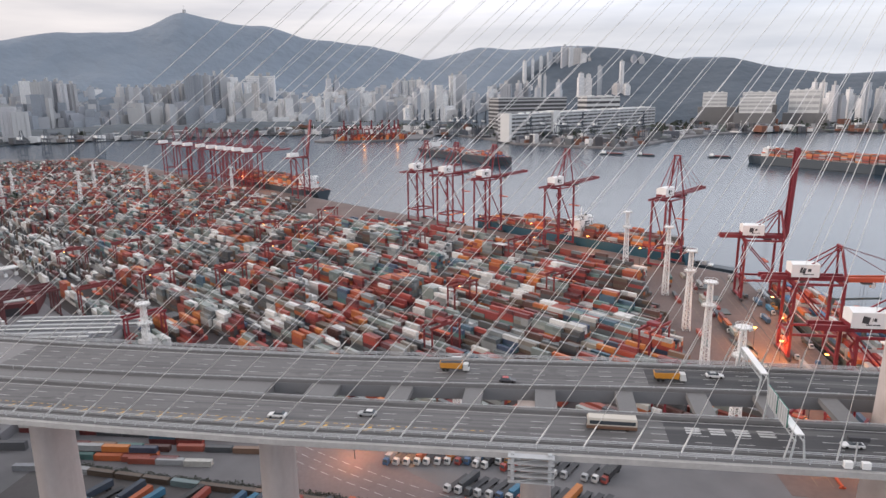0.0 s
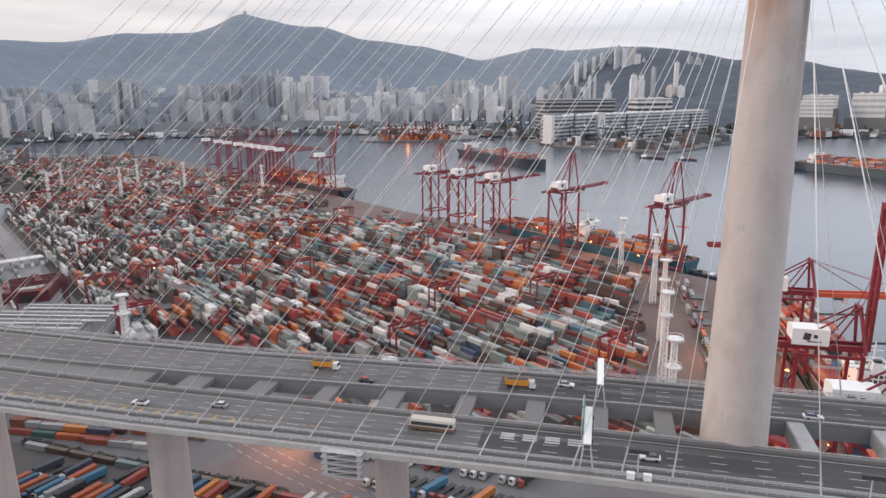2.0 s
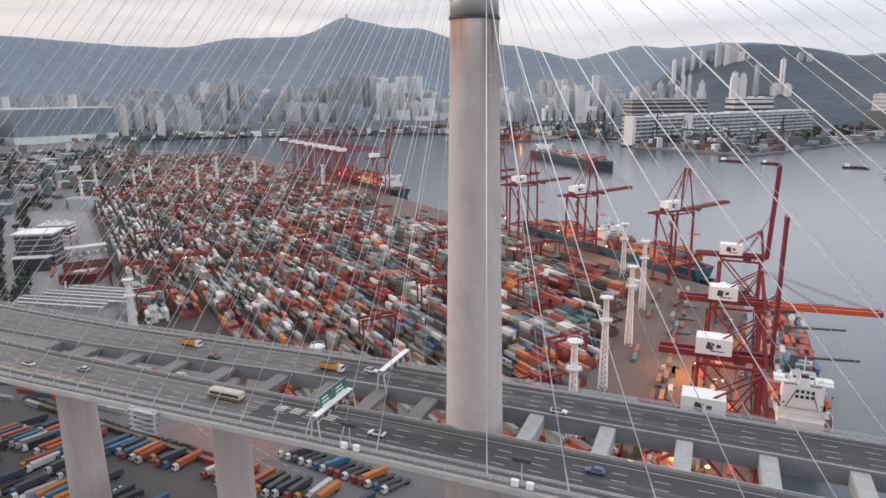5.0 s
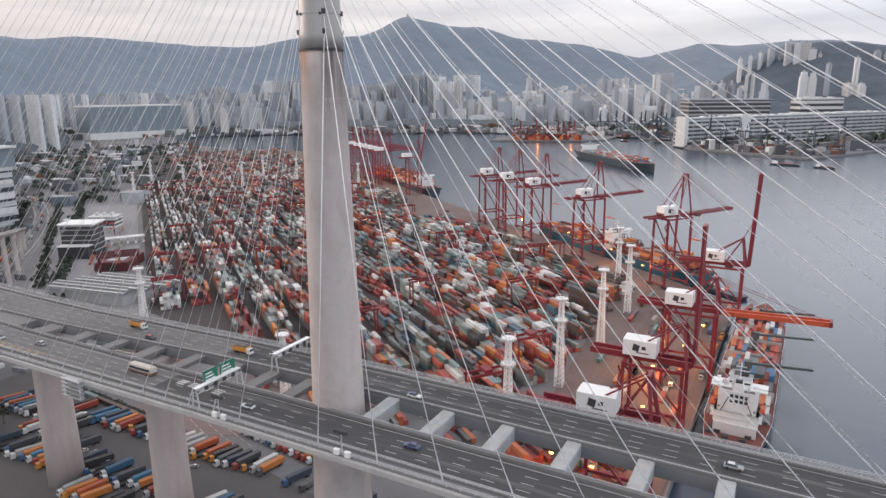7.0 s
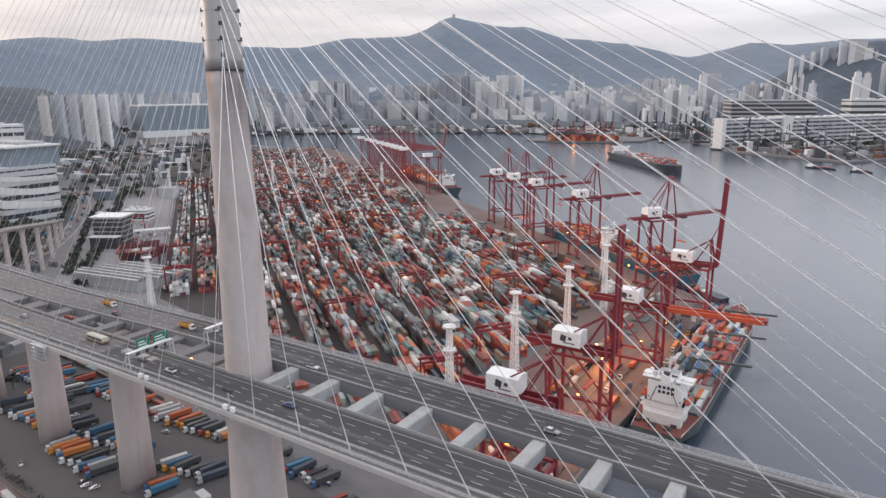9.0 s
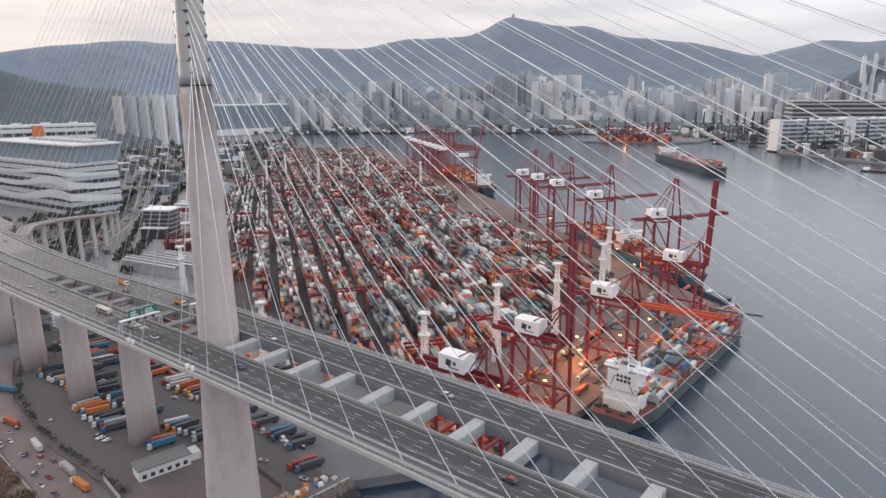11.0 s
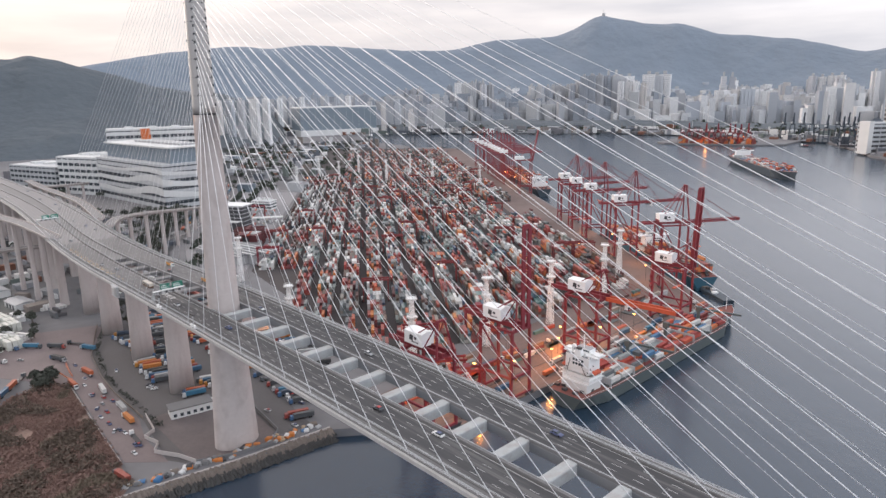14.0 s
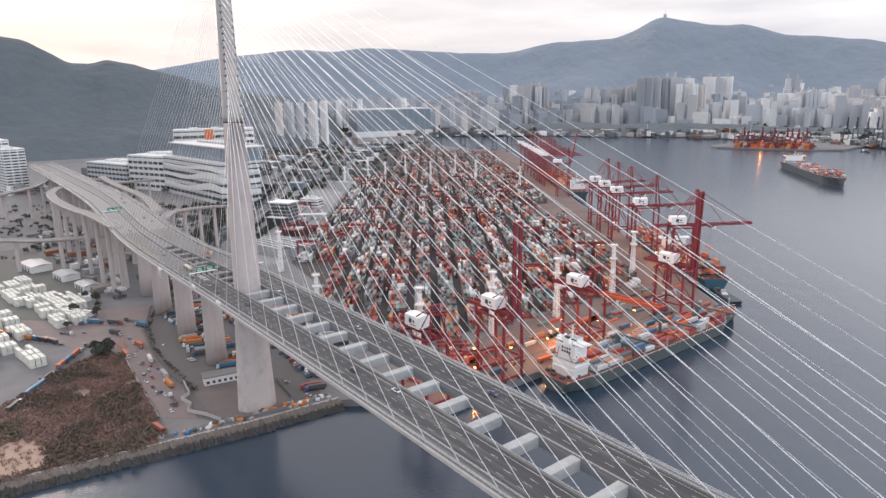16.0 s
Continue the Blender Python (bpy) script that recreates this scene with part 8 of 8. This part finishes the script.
for k in range(60):
    az = RT.uniform(-26, 46)
    d = float(np.interp(az, SHORE_AZ, SHORE_D)) + RT.uniform(20, 330)
    a = polar(az, d)
    simple_shed("waterfront_shed", (a.x, a.y), (a.x + RT.uniform(20, 70), a.y + RT.uniform(-15, 15)), RT.uniform(14, 40), RT.uniform(6, 24), RT.choice((OFFWHITE, GREYWALL, WHITE, GREYWALL, CONCRETE_GREY)), "low pale waterfront shed")
for k in range(12):
    az = 22.9 - k * 0.45
    d = 2400 + RT.uniform(-10, 70)
    a = polar(az, d)
    far_crane(Matrix.Translation(a) @ pose(0, 0, 0, 0, 0, -90 + az), RT.choice(('up', 'none')), 36, CRANE_RED, "red dockside crane on the far spit", apex=14, outreach=30)
for az, d in ((13.2, 2480), (12.6, 2500), (11.4, 2400), (10.7, 2380), (7.4, 2170), (6.3, 2140), (5.2, 2100), (4.6, 2090), (3.4, 2060), (2.2, 2040), (0.2, 2010), (-1.8, 2130), (46, 2150), (44.5, 2180), (43, 2120), (49.5, 1980), (41.5, 2060), (48, 2020), (15.8, 2700), (15.2, 2705), (14.5, 2710), (13.9, 2715), (12.2, 2740), (11.6, 2750), (11.0, 2760)):
    a = polar(az, d)
    far_crane(Matrix.Translation(a) @ pose(0, 0, 0, 0, 0, -80 + az), RT.choice(('up', 'down')) if d < 2600 or az > 20 else 'up', 52, CRANE_DARK, "dark blue quay crane on the far waterfront", apex=26, outreach=42)
for x, y, l in ((-330, 1500, 26), (60, 1600, 60), (150, 1560, 40), (-440, 2200, 30), (310, 1520, 50)):
    ob = thing("barge", "low dark harbour barge with deckhouse", "barge", pose(x, y, SEA, 0, 0, -20), "harbour barges")
    part("hull", Geo().loft([[(0, -l * 0.1, 0), (l, -l * 0.09, 0), (l, l * 0.09, 0), (0, l * 0.1, 0)], [(-2, -l * 0.12, 3.4), (l + 3, -l * 0.1, 3.8), (l + 3, l * 0.1, 3.8), (-2, l * 0.12, 3.4)]]), HULL, ob)
    part("deckhouse", Geo().box(3, -l * 0.08, 3.4, l * 0.22, l * 0.08, 9), WHITE, ob)
    part("hold_cover", Geo().box(l * 0.3, -l * 0.08, 3.6, l * 0.92, l * 0.08, 5), BOOT, ob)


quay_barge = thing("barge", "dark work barge with gear moored off the quay corner", "barge", pose(26.2, 483.1, SEA, 0, 0, -35.7), "harbour barges")
part("hull", Geo().loft([[(0, -5, 0), (72.4, -5, 0), (72.4, 5, 0), (0, 5, 0)], [(-1.5, -5.6, 3.2), (73.9, -5.6, 3.2), (73.9, 5.6, 3.2), (-1.5, 5.6, 3.2)]]), HULL, quay_barge)
part("deckhouse", Geo().box(2, -3.5, 3.2, 9, 3.5, 8.5), OFFWHITE, quay_barge)
for k in range(7):
    part("deck_gear", Geo().box(13 + 6 * k, -3.5 + (k % 3), 3.2, 16.5 + 6 * k, 1.5 + (k % 2), 4.6 + (k % 3) * 0.8), (DARK, GREYWALL, WHITE, ROCK)[k % 4], quay_barge)
part("mast", Geo().tube((11, 0, 3.2), (11, 0, 17), 0.3, 0.15), WHITE, quay_barge)

# ---------------------------------------------------------------- the crowd of buildings, sheds and trees in the distance
R6 = random.Random(404)
CITY = facade("city_block_wall", [(0.7, 0.7, 0.7), (0.42, 0.45, 0.5), (0.82, 0.82, 0.81), (0.36, 0.39, 0.43), (0.52, 0.5, 0.49), (0.47, 0.5, 0.54), (0.6, 0.6, 0.62), (0.38, 0.4, 0.43), (0.74, 0.72, 0.7), (0.66, 0.67, 0.68), (0.86, 0.86, 0.85)], 'island')
CLUTTER = picks("port_clutter_paint", [(0.1, 0.105, 0.115), (0.16, 0.16, 0.175), (0.6, 0.6, 0.6), (0.09, 0.105, 0.13), (0.28, 0.29, 0.31), (0.19, 0.165, 0.15), (0.12, 0.15, 0.14), (0.2, 0.08, 0.05), (0.33, 0.34, 0.35), (0.08, 0.08, 0.09), (0.12, 0.13, 0.14), (0.75, 0.75, 0.74)], 'island', rough=0.8)


def turned_box(g, p, w, d, h, deg, z0=None):
    """A block at p, turned on its base, with a lift house or ridge on top when tall."""
    z0 = p.z if z0 is None else z0
    m = Matrix.Translation((p.x, p.y, z0)) @ pose(0, 0, 0, 0, 0, deg)
    q = [m @ Vector(c) for c in ((-w / 2, -d / 2, 0), (w / 2, -d / 2, 0), (w / 2, d / 2, 0), (-w / 2, d / 2, 0), (-w / 2, -d / 2, h), (w / 2, -d / 2, h), (w / 2, d / 2, h), (-w / 2, d / 2, h))]
    g.add(q, [(4, 5, 6, 7), (0, 1, 5, 4), (1, 2, 6, 5), (2, 3, 7, 6), (3, 0, 4, 7)])


# Haze over the left-hand city is put into these darker wall colours.
CITY_HAZED = facade("city_block_wall_hazed", [(0.3, 0.32, 0.36), (0.24, 0.27, 0.31), (0.4, 0.41, 0.43), (0.27, 0.3, 0.34), (0.46, 0.46, 0.46), (0.33, 0.34, 0.36)], 'island')
g, landward = Geo(), Geo()
for k in range(1500):
    az = R6.uniform(-3, 70)
    dist = R6.uniform(3600, 4450)
    crowd = noise.noise(Vector((az * 0.5, dist * 0.002, 4.0)))
    if crowd < -0.28:
        continue
    el = -1.9 + (1.5 + 1.5 * crowd) * R6.random() ** 0.9 + (dist - 3600) / 850 * 0.8
    el = min(el + (0.3 if az < 22 else 0.05), 0.8 if az < 40 else 0.1)
    h = EYE_MID.z + dist * math.tan(radians(el)) - GROUND
    if h < 8:
        continue
    w = R6.uniform(22, 50) if R6.random() < 0.7 else R6.uniform(55, 110)
    h *= 1.0 if w < 45 else 0.7
    turned_box(landward if az > R6.uniform(24, 36) else g, polar(az, dist), w, R6.uniform(16, 30), h, R6.uniform(0, 90))
for k in range(620):
    az, dist = R6.uniform(30, 70), R6.uniform(3450, 4500)
    el = -2.4 + 1.7 * R6.random() + (dist - 3450) / 1050 * 0.9
    h = EYE_MID.z + dist * math.tan(radians(el)) - GROUND
    if h > 8:
        turned_box(landward, polar(az, dist), R6.uniform(24, 80), R6.uniform(18, 34), h, R6.uniform(0, 90))
solid("city_blocks", landward, CITY_HAZED, "crowd of city blocks below the mountains, greyed for haze", "buildings", kind="stuff")
solid("city_blocks", g, CITY, "crowd of pale city blocks below the mountains", "buildings", kind="stuff")

g = Geo()
for k in range(1500):
    az = R6.uniform(-27, 60)
    d = float(np.interp(az, SHORE_AZ, SHORE_D)) + 15 + 620 * R6.random() ** 1.4
    if 16 < az < 24 and d < 2700:
        d = 2500 + 250 * R6.random()
    if -1 < az < 10.5 and d > 2270:
        d -= 300
        if d < float(np.interp(az, SHORE_AZ, SHORE_D)):
            continue
    turned_box(g, polar(az, d), R6.uniform(8, 55), R6.uniform(8, 26), R6.uniform(3, 22) * R6.choice((0.6, 1, 1, 1.4)), R6.choice((0, 20, 70, 110)))
for k in range(130):
    az = R6.uniform(-27, 52)
    p = polar(az, float(np.interp(az, SHORE_AZ, SHORE_D)) + R6.uniform(0, 240))
    g.bar((p.x, p.y, GROUND), (p.x + R6.uniform(-3, 3), p.y, GROUND + R6.uniform(18, 46)), 1.2)
solid("waterfront_clutter", g, CLUTTER, "crowded dark sheds, cargo and masts of the far waterfront", "port sheds", kind="stuff")

# red spit with containers and cranes
g = Geo()
for k in range(260):
    p = polar(R6.uniform(17.4, 23.2), 2385 + R6.uniform(0, 110))
    turned_box(g, p, 12.2, 2.5, 2.6 * R6.choice((2, 3, 4, 5, 6, 7)), 62)
solid("spit_containers", g, BOXES_WARM, "rust-red container stacks on the far spit", "containers", kind="stuff")

# landward quarter behind the yard
g = Geo()
for k in range(1500):
    u, v = R6.uniform(960, 2300), R6.uniform(-760, 120)
    p = yard(u, v)
    if v > -40 and u < 1900 or -1420 < p.x < -770 and 150 < p.y < 570 or p.x < -2080 and p.y > 1300:
        continue
    h = R6.uniform(3, 9) if R6.random() < 0.9 else R6.uniform(12, 30)
    turned_box(g, p, R6.uniform(5, 24), R6.uniform(4, 14), h, R6.choice((53, 53, 143, 30)))
solid("landward_sheds", g, CLUTTER, "jumble of low sheds and yards behind the terminal", "port sheds", kind="stuff")
# stores and vehicles below the viaducts
g = Geo()
for k in range(330):
    x, y = R6.uniform(-760, -300), R6.uniform(-40, 190)
    if abs(y - deck_y(x)) < 9 or -500 < x < -300 and y > 120:
        continue
    if R6.random() < 0.6:
        turned_box(g, Vector((x, y, GROUND)), 12.2, 2.5, R6.choice((2.6, 2.6, 4, 5.2)), R6.choice((8, 8, 98)))
    else:
        turned_box(g, Vector((x, y, GROUND)), R6.uniform(6, 22), R6.uniform(5, 12), R6.uniform(3, 8), R6.choice((8, 98, 30)))
solid("yard_stores", g, CLUTTER, "containers, vans and stores parked below the viaducts", "stores", kind="stuff")

# dark tree belts
LEAF_FAR = mat("tree_belt_green", (0.045, 0.055, 0.042), 0.95, var=0.4, scale=0.1, fine=0.6)
g = Geo()


def belt(p, r, n=12):
    clump(g, Vector((p.x, p.y, GROUND + r * 0.5)), r, R6, n)


for k in range(420):
    u = R6.uniform(380, 1050)
    belt(yard(u, R6.choice((-119, -123, -212, -220)) - (u - 380) * 0.03 + R6.uniform(-4, 4)), R6.uniform(2.5, 6))
for k in range(520):
    belt(yard(R6.uniform(980, 2200), R6.uniform(-700, 60)), R6.uniform(5, 12))
for k in range(420):
    az = R6.uniform(-26, 60)
    belt(polar(az, float(np.interp(az, SHORE_AZ, SHORE_D)) + R6.uniform(120, 800)), R6.uniform(10, 24), 14)
for line, r0 in (([(-471, 178), (-604, 265), (-765, 374), (-930, 487)], 4.2), ([(-640, 222), (-700, 279), (-827, 364), (-981, 457)], 3.6)):
    for a, b in zip(line, line[1:]):
        for k in range(int(math.dist(a, b) / 3.2)):
            f = R6.random()
            belt(Vector((a[0] + (b[0] - a[0]) * f + R6.uniform(-3, 3), a[1] + (b[1] - a[1]) * f + R6.uniform(-3, 3), 0)), R6.uniform(0.6, 1.2) * r0, 16)
for k in range(260):
    belt(Vector((R6.uniform(-1050, -560), R6.uniform(-120, 190), 0)), R6.uniform(2.5, 6))
solid("tree_belt", g, LEAF_FAR, "dark tree belts between roads and sheds", "trees", kind="stuff")

mast = thing("hilltop_mast", "thin radio mast on the mountain peak", "mast", Matrix.Translation(polar(31.5, 4885, 672)))
part("mast_pole", Geo().tube((0, 0, -10), (0, 0, 62), 1.8, 0.8, 6), GREYWALL, mast)
part("station", Geo().box(-9, -6, 0, 9, 6, 36), GREYWALL, mast)

# ---------------------------------------------------------------- sodium floodlights at the berths
LAMPS = [(30, 112, 10), (66, 128, 12), (40, 150, 12), (52, 98, 17), (42, 242, 14), (52, 226, 12), (-165, 92, 12), (-140, 101, 10), (60, 112, 14), (58, 170, 13), (66, 200, 15), (64, 262, 14), (70, 300, 16), (46, 120, 10), (yard(262, 352).x, yard(262, 352).y, 16), (yard(330, 372).x, yard(330, 372).y, 14), (yard(400, 370).x, yard(400, 370).y, 18),
         (yard(500, 372).x, yard(500, 372).y, 16), (yard(950, 375).x, yard(950, 375).y, 18), (yard(1040, 375).x, yard(1040, 375).y, 18)]
for az in (18.2, 21.0):
    q = polar(az, 2382)
    LAMPS.append((q.x, q.y, 26))
for x, y, h in LAMPS:
    ob = thing("sodium_lamp", "orange sodium floodlight on a steel pole", "floodlight", pose(x, y, GROUND + 0.1), "sodium floodlights")
    part("pole", Geo().tube((0, 0, 0), (0, 0, h), 0.16, 0.1, 8), DARK, ob)
    part("lamp_head", Geo().box(-0.9, -0.5, h, 0.9, 0.5, h + 0.35), SODIUM, ob)
    lp = new("sodium_light", bpy.data.lights.new("sodium_light", 'POINT'))
    lp.data.energy, lp.data.color, lp.data.shadow_soft_size = 18000 if y > 1500 else 5000 if 20 < x < 70 and y < 180 else 20000 if 220 < y < 250 and x < 60 else 9000 if y < 110 else 11000, (1.0, 0.34, 0.07), 0.6
    lp.matrix_world = pose(x, y, GROUND + h - 0.8)
